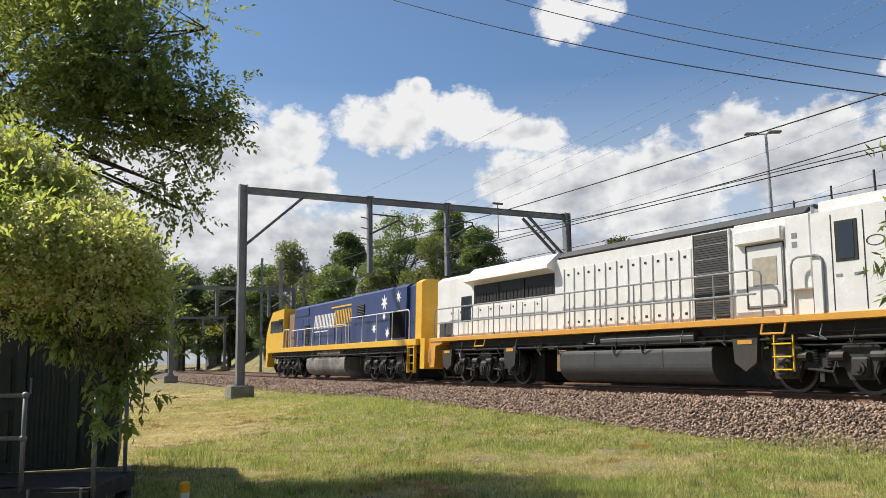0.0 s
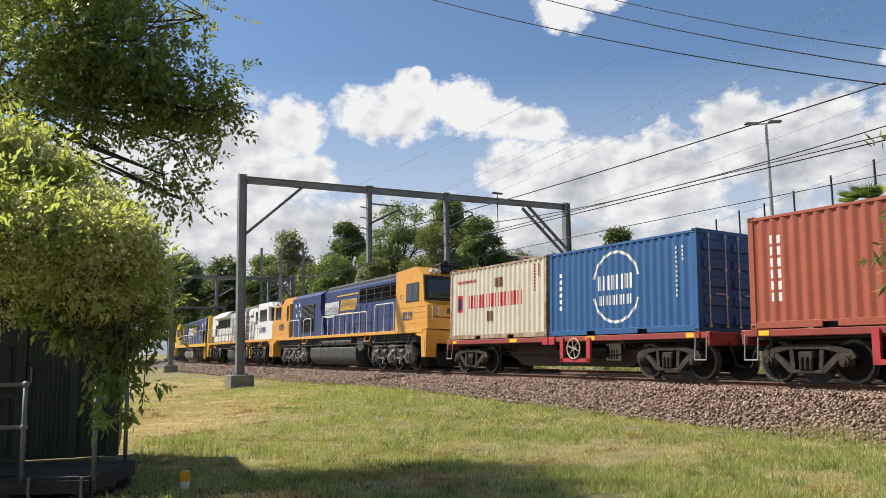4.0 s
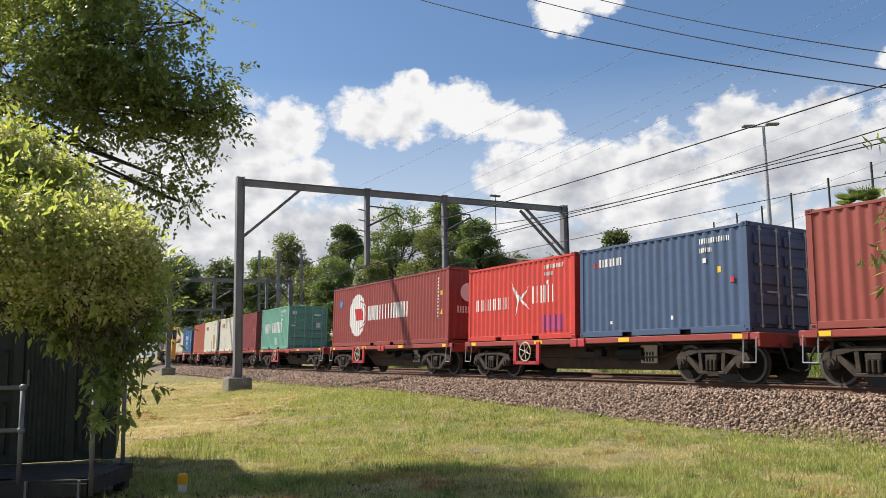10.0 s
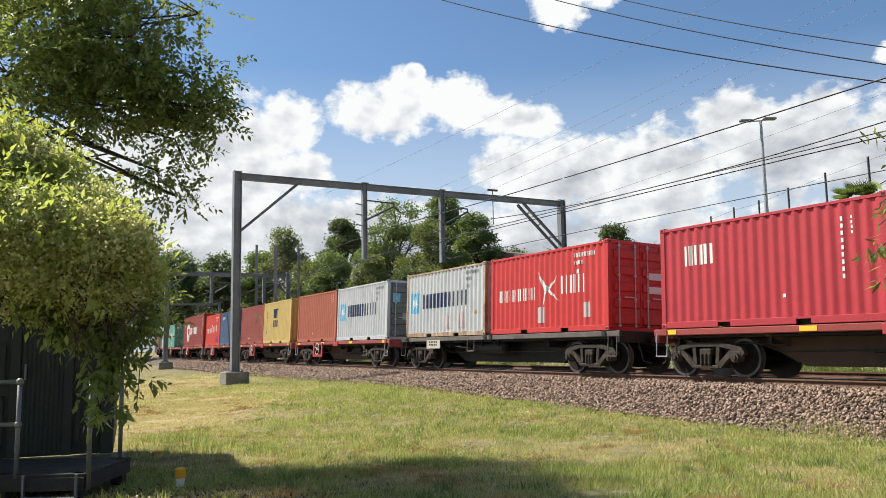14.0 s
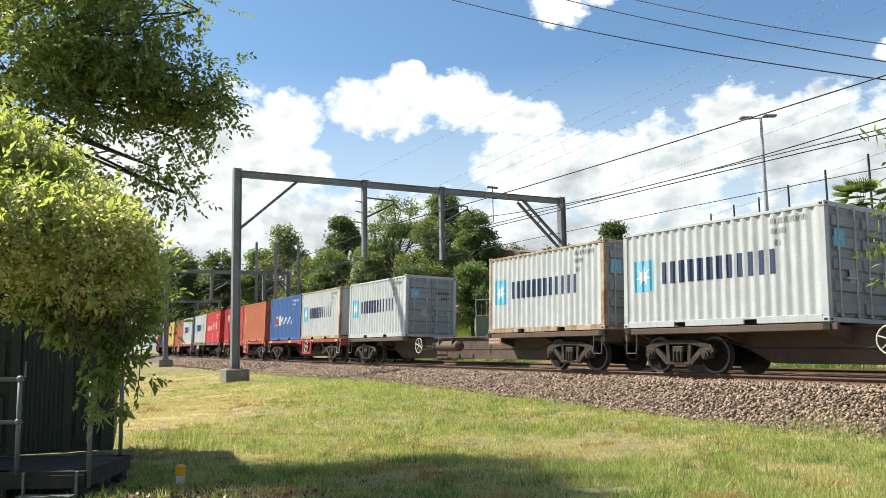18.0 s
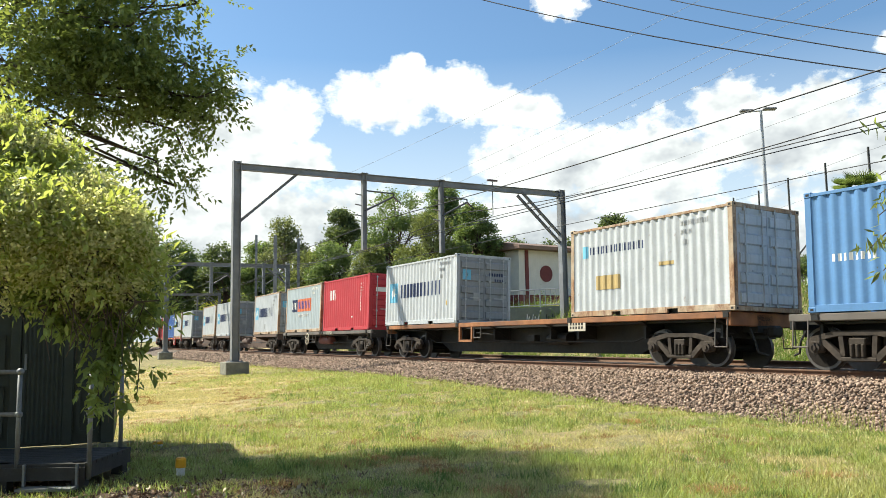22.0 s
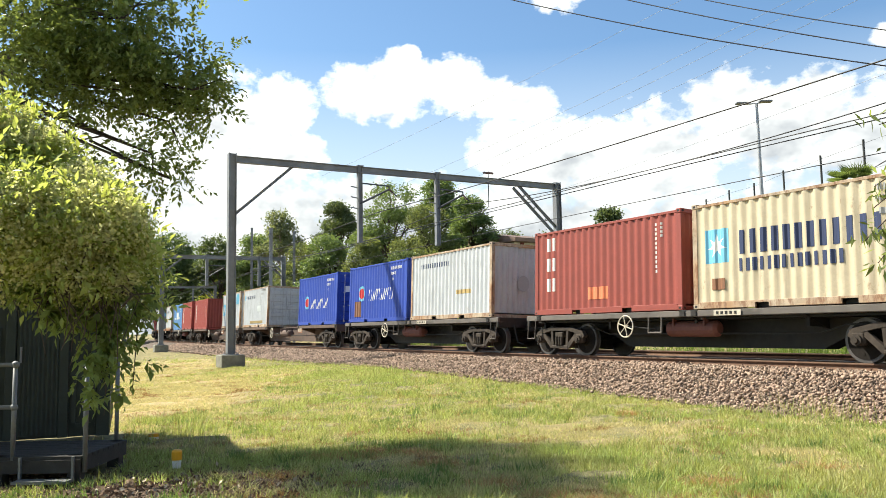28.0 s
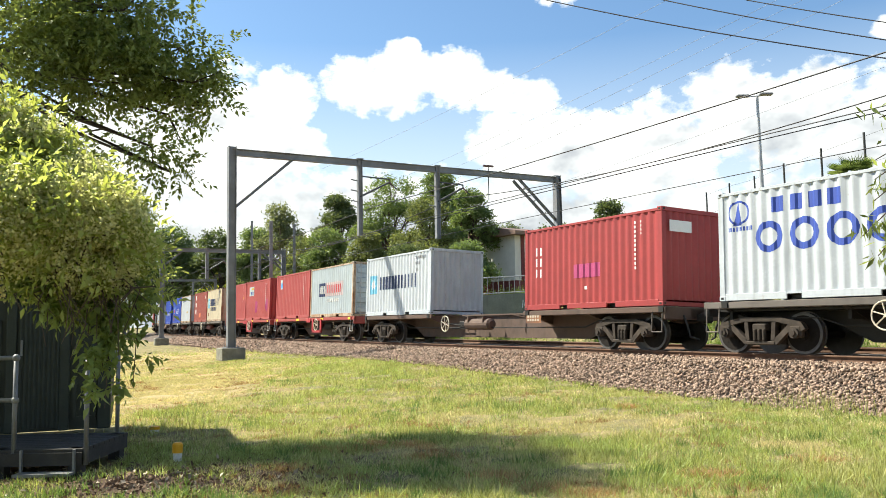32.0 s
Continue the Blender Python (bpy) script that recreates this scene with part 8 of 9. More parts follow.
def masts():
    spots = [(18.9, 61, 9.9), (20.4, 57.5, 9.9), (22.0, 55.3, 9.9), (23.85, 51.5, 9.9), (26.13, 47.8, 9.9), (28.66, 44.7, 9.9), (31.2, 42, 9.9)]
    tops = []
    for turn, dist, z in spots:
        p = on_plan(turn, dist)
        g0 = ground_at(p.x, p.y)
        m = thing("net_mast", "dark slender net mast with a slanting stay", "mast", "masts of the sports field net")
        bm = bmesh.new()
        cyl(bm, (p.x, p.y, g0 - 0.2), (p.x, p.y, z), 0.06, 8)
        part("mast", bm, MAST_DARK, m)
        bm = bmesh.new()
        cyl(bm, (p.x - 3.2, p.y + 1.5, g0 - 0.2), (p.x, p.y, z * 0.70), 0.045, 6)
        part("stay", bm, MAST_DARK, m)
        tops.append(Vector((p.x, p.y, z - 0.2)))
    for k in (0.0, 1.4):
        wire("net_line", [t - Vector((0, 0, k)) for t in tops], 0.008, MAST_DARK, "thin line strung between the net masts", "net lines")


masts()


def picket_fence():
    """Low dark pickets at the top of the bank."""
    g = thing("picket_fence", "low dark picket fence along the bank", "fence")
    bm = bmesh.new()
    box(bm, (0, 0, 0.42), (0.05, 0.02, 0.95))
    prism(bm, [(-0.025, 0.895), (0.025, 0.895), (0, 0.97)], -0.01, 0.01)
    me = mesh_of(bm, "picket", MAST_DARK)
    a, b = on_plan(13.5, 41.5), on_plan(24.5, 37.5)
    n = 84
    for i in range(n):
        c = a.lerp(b, i / (n - 1))
        o = new("picket", me)
        o.parent, o.matrix_basis = g, Matrix.Translation((c.x, c.y, ground_at(c.x, c.y) - 0.05)) @ Matrix.Rotation(-0.35, 4, 'Z')
    for z in (0.3, 0.7):
        bm = bmesh.new()
        pipe(bm, [(a.x, a.y, ground_at(a.x, a.y) + z), (b.x, b.y, ground_at(b.x, b.y) + z)], 0.02, 4)
        part("fence_rail", bm, MAST_DARK, g)


picket_fence()


def overbridge():
    p, q = on_plan(-20.0, 150), on_plan(-14.0, 158)
    d = (q - p).normalized()
    m = Matrix.Translation((p.x, p.y, 0)) @ Matrix.Rotation(math.atan2(d.y, d.x), 4, 'Z')
    ln = (q - p).length
    g = thing("road_bridge", "concrete road bridge with a barred parapet over the railway", "bridge", m=m)
    bm = bmesh.new()
    box(bm, (ln / 2, 2.5, 4.1), (ln + 6, 6, 0.9))
    part("deck", bm, concrete, g)
    bm = bmesh.new()
    box(bm, (ln / 2, -0.4, 5.3), (ln + 6, 0.15, 0.15))
    part("parapet_rail", bm, galv_light, g)
    for i in range(26):
        bm = bmesh.new()
        box(bm, (i * ln / 25, -0.4, 4.9), (0.12, 0.12, 0.9))
        part("parapet_post", bm, galv_light, g)
    for x in (0.30, 0.72):
        bm = bmesh.new()
        box(bm, (x * ln, 2.5, 1.6), (0.9, 4.5, 4.4))
        part("pier", bm, concrete, g)


overbridge()

for turn, dist, top in ((-11.6, 58, 7.2), (-10.0, 75, 7.0), (-12.9, 80, 7.2), (-14.2, 95, 6.8)):
    p = on_plan(turn, dist)
    m = thing("line_mast", "slender grey steel mast beside the line", "mast", "line masts")
    bm = bmesh.new()
    upright(bm, p, ground_at(p.x, p.y) - 0.2, EYE[2] + math.tan(radians(top)) * dist, 0.22, 0.22, 0.3)
    part("mast", bm, galv, m)


# ---- palm and the branch that hangs in ----
def palm():
    foot = on_plan(27.5, 36)
    z0 = ground_at(foot.x, foot.y)
    rng = np.random.default_rng(8)
    t = thing("palm_tree", "palm tree with green fronds and a skirt of dead fronds", "palm tree", m=Matrix.Translation((foot.x, foot.y, z0)))
    h = 6.15 - z0
    crown = Vector((0.45, 0, h))
    bm = bmesh.new()
    pipe(bm, [(0, 0, -0.3), (0.12, 0, h * 0.5), crown], 0.17, 10)
    part("trunk", bm, BARK, t)
    frond_green, frond_dead = LEAF_MID, material("frond_dead", (0.16, 0.12, 0.075), 0.9, 0, 0.3, 6, per_island=0.3)
    for i in range(74):
        dead = i >= 50
        az = rng.uniform(0, 2 * math.pi)
        rise = rng.uniform(-0.3, 1.2) if not dead else rng.uniform(-1.45, -0.9)
        ln = rng.uniform(0.95, 1.35)
        v, f = [], []
        d = Vector((math.cos(az), math.sin(az), 0))
        sd = Vector((-d.y, d.x, 0))
        stem = [crown + d * ln * 0.55 * k / 4 * math.cos(rise) + Vector((0, 0, ln * 0.55 * k / 4 * math.sin(rise))) for k in range(5)]
        tip = stem[-1]
        for k in range(17):
            a = (k - 8) / 8 * 1.25
            dirn = (d * math.cos(a) * math.cos(rise) + sd * math.sin(a) + Vector((0, 0, math.sin(rise) * 0.8 - 0.12))).normalized()
            e = tip + dirn * ln * 0.6 * (1 - 0.25 * abs(a) / 1.25) + Vector((0, 0, -0.10))
            w = dirn.cross(Vector((0, 0, 1))).normalized() * 0.020
            m = tip.lerp(e, 0.5) + Vector((0, 0, 0.05))
            n = len(v)
            v += [tip, m + w, e, m - w]
            f += [(n, n + 1, n + 2), (n, n + 2, n + 3)]
        w = sd * 0.02
        n = len(v)
        v += [stem[0] - w, stem[0] + w, stem[-1]]
        f.append((n, n + 1, n + 2))
        part("frond", arrays("frond", v, f, frond_dead if dead else frond_green), None, t)


palm()


def hanging_spray(name, label, limbs, clumps, per, spread, size, leaf, bark, seed, category="tree", slim=0.4, droop=0.7):
    rng = np.random.default_rng(seed)
    t = thing(name, label, category, "trees by the viewer")
    part("trunk", limb_mesh("trunk", limbs, bark), bark, t)
    part("crown", leaves_mesh("crown", clumps, per, spread, size, leaf, rng, droop, slim), leaf, t)
    return t


def side_branch():
    rng = np.random.default_rng(21)
    root = Vector((6.2, 6.0, -0.8))
    fork = Vector((5.6, 7.2, 2.6))
    limbs = [([root, Vector((6.1, 6.4, 1.2)), fork], 0.09, 0.05)]
    clumps = []
    for turn, rise, dist, n in ((29.6, 12.2, 8.2, 7), (29.2, 9.6, 8.0, 6), (29.1, 8.4, 8.1, 6), (28.9, 7.0, 8.0, 5), (28.2, 4.9, 8.0, 7), (29.0, 3.6, 8.1, 5), (29.8, 5.6, 8.2, 8), (29.9, 2.6, 8.1, 8), (30.6, 8.0, 8.2, 12), (30.8, 4.5, 8.0, 12)):
        e = ray_point(turn, rise, dist)
        mid = fork.lerp(e, 0.55) + Vector((0, 0, 0.25))
        limbs.append(([fork, mid, e], 0.018, 0.004))
        for k in range(n):
            clumps.append(mid.lerp(e, rng.uniform(0.45, 1.05)) + Vector(rng.normal(0, 0.05, 3)))
    hanging_spray("young_gum_tree", "thin young gum tree with drooping leaves", limbs, clumps, 5, 0.05, 0.11, LEAF_BOUGH, BARK, 22, slim=0.24, droop=0.9)


side_branch()


# ---- near trees ----
def cone_blob(turn, rise, dist, wide, deep=1.0, tall=1.0):
    """A blob by bearing, rise and distance; wide in degrees from its middle to its rim."""
    p = ray_point(turn, rise, dist)
    r = radians(wide) * dist
    return (p.x, p.y, p.z, r, r * deep, r * tall)


def big_tree():
    rng = np.random.default_rng(31)
    D = 12.0
    seen = [(-26.5, 22.0, 5.6), (-21.5, 20.6, 5.0), (-17.8, 18.6, 3.3), (-22.5, 16.0, 4.2), (-18.5, 14.2, 2.8), (-19.5, 12.0, 1.7), (-18.3, 10.4, 1.0), (-29, 17.5, 3.5), (-26.0, 16.0, 3.6), (-28.5, 14.0, 2.8), (-22.6, 13.0, 2.2), (-17.0, 22.5, 3.2), (-25, 25, 4.5), (-17.0, 16.4, 2.2), (-16.0, 15.0, 1.2)]
    blobs = [cone_blob(a, b, D + rng.uniform(-0.6, 0.6), w, 0.9, 0.85) for a, b, w in seen]
    # blobs outside the view, placed so that their shade falls on the lawn
    high = [(-7.3, 12.9, 7.4, 1.5, 0.9, 0.8), (-6.2, 12.6, 7.4, 1.1, 0.7, 0.6), (-9.0, 13.0, 7.2, 1.6, 1.0, 0.9), (-6.8, 14.0, 8.0, 1.4, 0.9, 0.8), (-10.4, 13.4, 6.8, 1.6, 1.2, 1.2)]
    root, fork = Vector((-10.6, 12.6, -0.8)), Vector((-9.2, 12.3, 3.4))
    limbs = [([root, Vector((-10.3, 12.5, 1.4)), fork], 0.34, 0.22)]
    for b in blobs + high:
        c = Vector(b[:3])
        mid = fork.lerp(c, 0.5) + Vector((0, 0, 0.5 + 0.12 * (c - fork).length))
        bend = [fork, fork.lerp(mid, 0.5) + Vector(rng.normal(0, 0.14, 3)), mid + Vector(rng.normal(0, 0.12, 3)), mid.lerp(c, 0.5) + Vector(rng.normal(0, 0.12, 3)), c]
        limbs.append((bend, 0.065, 0.012))
        for _ in range(2):
            d = Vector(rng.normal(size=3)).normalized()
            limbs.append(([mid.lerp(c, 0.55), c, c + Vector((d.x * b[3], d.y * b[4], d.z * b[5]))], 0.022, 0.005))
    t = thing("broad_leaf_tree", "large dark green leafy tree with spreading boughs", "tree", "trees by the viewer")
    part("trunk", limb_mesh("trunk", limbs, BARK), BARK, t)
    pts, out = crown_twigs(rng, blobs, 5600, 0.25, 0.12, 0.2)
    thin = cells(pts[:, 0], pts[:, 2], 0.75, 33) + 0.35 * rng.normal(size=len(pts)) > -0.22
    part("crown", twigs_mesh("crown", pts[thin], out[thin], 9, 0.36, 0.092, LEAF_BOUGH, rng, 0.12, 0.55), LEAF_BOUGH, t)
    pts = crown_points(rng, high, 700, 0.3)
    part("upper_crown", leaves_mesh("upper_crown", pts, 13, 0.2, 0.16, LEAF_BOUGH, rng, 0.4, 0.5), LEAF_BOUGH, t)


big_tree()


def bush():
    rng = np.random.default_rng(41)
    D = 7.9
    seen = [(-27.8, 9.2, 4.2), (-25.6, 7.2, 4.2), (-23.4, 5.8, 3.8), (-21.6, 4.0, 2.7), (-24.5, 5.4, 3.2), (-28.5, 6.0, 4.3), (-29.4, 12.0, 2.6), (-20.6, 2.6, 1.5), (-23.2, 8.0, 2.4), (-30.5, 8, 4)]
    blobs = [cone_blob(a, b, D + 0.13 * (b - 6) + rng.uniform(-0.3, 0.3), w, 0.8, 0.9) for a, b, w in seen]
    root, fork = Vector((-6.4, 8.3, -0.8)), Vector((-5.4, 8.1, 1.2))
    limbs = [([root, Vector((-6.2, 8.2, 0.3)), fork], 0.14, 0.09)]
    for b in blobs:
        c = Vector(b[:3])
        mid = fork.lerp(c, 0.5) + Vector((0, 0, 0.3))
        limbs.append(([fork, mid, c], 0.05, 0.012))
        for _ in range(4):
            d = Vector(rng.normal(size=3)).normalized()
            limbs.append(([mid, c, c + Vector((d.x * b[3], d.y * b[4], d.z * b[5]))], 0.014, 0.004))
    hang = []
    for turn, rise, n in ((-24.6, 1.5, 14), (-23.3, -0.6, 18), (-22.4, -2.6, 20), (-25.6, 1.8, 12), (-21.7, -0.2, 20), (-22.9, -4.2, 12), (-22.2, -5.2, 8), (-20.5, -3.6, 4), (-26.8, 2.0, 14), (-20.9, 0.6, 18)):
        e = ray_point(turn, rise, 7.7)
        st = ray_point(turn - 0.6, 4.0, 7.9)
        mid = st.lerp(e, 0.5) + Vector((0.08, 0, 0.05))
        limbs.append(([st, mid, e], 0.010, 0.003))
        for k in range(n):
            f = rng.uniform(0.1, 1.02)
            hang.append((st.lerp(mid, f * 2) if f < 0.5 else mid.lerp(e, f * 2 - 1)) + Vector(rng.normal(0, 0.07, 3)))
    for _ in range(34):
        turn = rng.uniform(-26.5, -20.8)
        a, b = ray_point(turn, rng.uniform(2.5, 5.0), 7.6), ray_point(turn + rng.normal(0.6, 0.8), rng.uniform(-2.0, 2.0), 7.5)
        limbs.append(([a, a.lerp(b, 0.5) + Vector(rng.normal(0, 0.08, 3)), b], 0.007, 0.003))
    t = thing("shrub", "yellow-green leafy shrub hanging over the hut", "shrub", "trees by the viewer")
    part("trunk", limb_mesh("trunk", limbs, BARK), BARK, t)
    pts, out = crown_twigs(rng, blobs, 2500, 0.45, 0.10, 0.5)
    thin = cells(pts[:, 0], pts[:, 2], 0.45, 34) + 0.4 * rng.normal(size=len(pts)) > -0.42
    part("crown", twigs_mesh("crown", pts[thin], out[thin], 8, 0.25, 0.092, LEAF_SHRUB, rng, 0.05, 0.42), LEAF_SHRUB, t)
    hang = np.array(hang)
    part("hanging_sprays", twigs_mesh("hanging_sprays", np.repeat(hang, 2, 0), np.tile([[0.15, -0.2, -0.6]], (2 * len(hang), 1)), 6, 0.17, 0.10, LEAF_SPRAY, rng, 0.1, 0.5), LEAF_SPRAY, t)
    # sprays of small cream blossom over the top
    tops = crown_points(rng, blobs, 5200, 0.98, 0.07, 0.55)
    tops = tops[(tops[:, 2] + 0.3 * rng.normal(size=len(tops)) > 1.1) & (cells(tops[:, 0], tops[:, 2], 0.35, 12) > -0.15)]
    part("blossom", leaves_mesh("blossom", tops, 24, 0.05, 0.030, BLOSSOM, rng, -0.4, 0.8), BLOSSOM, t)


bush()

# ---- the hut, its landing and the marker posts ----
HUT_GREEN = material("hut_dark_green", (0.020, 0.030, 0.022), 0.6, 0, 0.2, 4, 0.06, 40, stain=0.3)
HUT_DECK = material("hut_deck_grey", (0.040, 0.038, 0.034), 0.85, 0, 0.25, 5, 0.2, 40)
PIPE_GREY = material("railing_galvanised", (0.20, 0.21, 0.21), 0.55, 0.4, 0.2, 6)
POST_YELLOW = material("marker_yellow", (0.80, 0.40, 0.015), 0.5, 0, 0.08, 6)


def hut():
    turn = Matrix.Translation((-4.33, 10.8, 0)) @ Matrix.Rotation(radians(21), 4, 'Z') @ Matrix.Translation((4.18, -10.45, 0))
    h = thing("trackside_hut", "dark green trackside hut with a ribbed door on a raised landing", "hut")
    y, x1, x0, z0, z1 = 10.45, -4.18, -8.6, -0.42, 1.62
    bm = bmesh.new()
    box(bm, ((x0 + x1) / 2, y + 1.5, (z0 + z1) / 2), (x1 - x0, 3.0, z1 - z0))
    part("wall", bm, HUT_GREEN, h, m=turn)
    bm = bmesh.new()
    box(bm, ((x0 + x1) / 2, y + 1.4, z1 + 0.06), (x1 - x0 + 0.3, 3.4, 0.12), bevel=0.02)
    part("roof", bm, HUT_GREEN, h, m=turn)
    # framed corner posts and sunk panels
    for a, b in ((x1 - 0.16, x1), (-4.80, -4.68), (-5.42, -5.30)):
        bm = bmesh.new()
        box(bm, ((a + b) / 2, y - 0.02, (z0 + z1) / 2), (b - a, 0.08, z1 - z0), bevel=0.01)
        part("frame_post", bm, HUT_GREEN, h, m=turn)
    for a, b, c, d in ((-4.64, -4.36, -0.3, 0.35), (-4.64, -4.36, 0.5, 1.3), (-5.85, -5.48, -0.3, 0.35), (-5.85, -5.48, 0.5, 1.0)):
        for p, q, r, s in ((a, b, c, c + 0.05), (a, b, d - 0.05, d), (a, a + 0.05, c, d), (b - 0.05, b, c, d)):
            bm = bmesh.new()
            box(bm, ((p + q) / 2, y - 0.015, (r + s) / 2), (q - p, 0.05, s - r))
            part("panel_bead", bm, HUT_GREEN, h, m=turn)
    prof = corrugation(0.60, 0.055, 0.02)
    k = len(prof)
    me = arrays("door", [(-4.99 + x, y - 0.035 + dd, z0 + 0.04 + z) for z in (0.0, 1.95) for x, dd in prof], [(i, i + 1, k + i + 1, k + i) for i in range(k - 1)], HUT_GREEN)
    d = part("door", me, None, h, "vertically ribbed dark green door", m=turn)
    bm = bmesh.new()
    cyl(bm, (-5.24, y - 0.08, 0.55), (-5.24, y - 0.08, 0.75), 0.015, 6)
    part("handle", bm, PIPE_GREY, d)
    # landing of boards
    for i in range(9):
        bm = bmesh.new()
        yy = 9.10 + i * 0.148
        box(bm, (-6.2, yy + 0.07, z0 - 0.045), (4.5, 0.138, 0.05), bevel=0.006)
        part("board", bm, HUT_DECK, h)
    bm = bmesh.new()
    box(bm, (-6.2, 9.10, z0 - 0.13), (4.5, 0.06, 0.14))
    box(bm, (-3.98, 9.75, z0 - 0.13), (0.06, 1.3, 0.14))
    part("bearer", bm, HUT_DECK, h)
    for xx, yy in ((-4.05, 9.2), (-4.05, 10.3), (-4.9, 9.2), (-6.5, 9.2), (-8.0, 9.2)):
        bm = bmesh.new()
        box(bm, (xx, yy, -0.62), (0.14, 0.14, 0.36))
        part("stump", bm, HUT_DECK, h)
    bm = bmesh.new()
    for xx in (-4.60, -4.02):
        box(bm, (xx, 9.05, -0.57), (0.025, 0.035, 0.26))
    box(bm, (-4.31, 8.97, -0.69), (0.60, 0.19, 0.03))
    part("step", bm, PIPE_GREY, h)

    def post(x, yy):
        bm = bmesh.new()
        cyl(bm, (x, yy, z0 - 0.2), (x, yy, z0 + 1.0), 0.026, 10)
        for zz in (z0 + 0.52, z0 + 0.99):
            bmesh.ops.create_uvsphere(bm, u_segments=10, v_segments=6, radius=0.043, matrix=Matrix.Translation((x, yy, zz)))
        part("railing_post", bm, PIPE_GREY, h, smooth=True)
    for x, yy in ((-4.72, 9.12), (-3.92, 9.12), (-4.12, 10.5), (-6.6, 9.12)):
        post(x, yy)
    for z in (z0 + 0.52, z0 + 0.99):
        for a, b in (((-4.72, 9.12, z), (-8.4, 9.12, z)), ((-3.92, 9.12, z), (-4.12, 10.5, z))):
            bm = bmesh.new()
            cyl(bm, a, b, 0.024, 10)
            part("railing_pipe", bm, PIPE_GREY, h, smooth=True)


hut()


def marker(x, y, h, r):
    z = ground_at(x, y)
    m = thing("marker_post", "short white post with an orange-yellow cap in the grass", "marker post", "marker posts", m=Matrix.Translation((x, y, z)))
    bm = bmesh.new()
    cyl(bm, (0, 0, -0.1), (0, 0, h * 0.55), r * 0.85, 14)
    part("post", bm, white_paint, m)
    bm = bmesh.new()
    cyl(bm, (0, 0, h * 0.5), (0, 0, h * 0.92), r, 14)
    cyl(bm, (0, 0, h * 0.92), (0, 0, h), r, 14, r * 0.7)
    part("cap", bm, POST_YELLOW, m)


marker(-3.16, 9.92, 0.24, 0.062)
marker(-4.42, 12.75, 0.10, 0.08)


# ---- grass, weeds, litter ----
GRASS_GREEN = material("grass_green", (0.255, 0.31, 0.122), 0.6, 0, 0.5, 5.0, per_island=0.8, translucent=0.4, spec=0.2, other=(0.39, 0.37, 0.18))
GRASS_DARK = material("grass_dark_tufts", (0.125, 0.20, 0.07), 0.6, 0, 0.25, 0.9, per_island=0.6, translucent=0.35, spec=0.2)
GRASS_BROWN = material("grass_dead_brown", (0.31, 0.185, 0.10), 0.85, 0, 0.25, 2, per_island=0.45, translucent=0.2, spec=0.15)
GRASS_DRY = material("grass_dry", (0.60, 0.49, 0.29), 0.75, 0, 0.2, 0.6, per_island=0.5, translucent=0.25, spec=0.15, other=(0.43, 0.37, 0.18))
HAY = material("hay_orange_brown", (0.44, 0.26, 0.135), 0.85, 0, 0.25, 4, per_island=0.6, translucent=0.2, spec=0.15)
LITTER = material("leaf_litter", (0.16, 0.10, 0.06), 0.9, 0, 0.3, 5, per_island=0.5)
CHIPS = material("pale_chips", (0.46, 0.38, 0.28), 0.9, 0, 0.3, 5, per_island=0.5)
WEED = leaf_mat("weeds_green", (0.13, 0.20, 0.05))


def blades(name, label, x, y, h, w, mat, rng, lean=0.35, category="grass"):
    n = len(x)
    s, u = line_frame(np.column_stack([x, y]))
    z = ground_height(s, u)
    a = rng.uniform(0, 2 * np.pi, n)
    b = rng.uniform(0, 2 * np.pi, n)
    l = rng.normal(0, lean, n)
    base = np.column_stack([x, y, z - 0.01])
    sd = np.column_stack([np.cos(a), np.sin(a), np.zeros(n)]) * (w * 0.5)[:, None]
    tip = base + np.column_stack([np.cos(b) * l * h, np.sin(b) * l * h, h])
    v = np.stack([base - sd, base + sd, tip], 1).reshape(-1, 3)
    f = np.arange(3 * n).reshape(-1, 3)
    tagged(new(name, arrays(name, v, f, mat)), label, category, kind="stuff")


def sow(rng, n, y0, y1, power=1.0):
    """Points over the lawn in view, thicker near the eye."""
    y = y0 + (y1 - y0) * rng.random(n) ** power
    x = rng.uniform(-0.60, 0.60, n) * y
    s, u = line_frame(np.column_stack([x, y]))
    ok = u > EDGE + 0.05 + 0.25 * rng.random(n)
    ok &= ~((x < -3.9) & (y > 8.9) & (y < 10.8) & (x > -9)) & ~((x < -4.15 - (y - 10.8) * 0.38) & (y >= 10.8) & (y < 13.9) & (x > -10))
    return x[ok], y[ok]


def dryness(x, y):
    """How dry the grass is: a worn track by the portal, and loose patches."""
    d = 1.9 * np.exp(-(((x + 7.4) / 2.5) ** 2 + ((y - 20) / 5.5) ** 2)) + 1.6 * np.exp(-(((x + 12.5) / 3.2) ** 2 + ((y - 33) / 8) ** 2))
    d += 0.75 * np.exp(-(((x - 2.7) / 1.5) ** 2 + ((y - 12.6) / 1.2) ** 2)) + 0.7 * np.exp(-(((x - 0.3) / 1.0) ** 2 + ((y - 13.5) / 0.9) ** 2))
    d += 1.2 * np.exp(-(((x - 4.4) / 0.45) ** 2 + ((y - 10.4) / 0.3) ** 2)) + 1.0 * np.exp(-(((x + 0.4) / 0.5) ** 2 + ((y - 10.3) / 0.3) ** 2)) + 0.9 * np.exp(-(((x - 0.9) / 0.5) ** 2 + ((y - 9.8) / 0.25) ** 2))
    d += 0.40 * cells(x, y, 1.7, 1) + 0.34 * cells(x, y, 0.5, 2) + 0.34 * cells(x, y, 0.14, 3) + 0.37
    return d


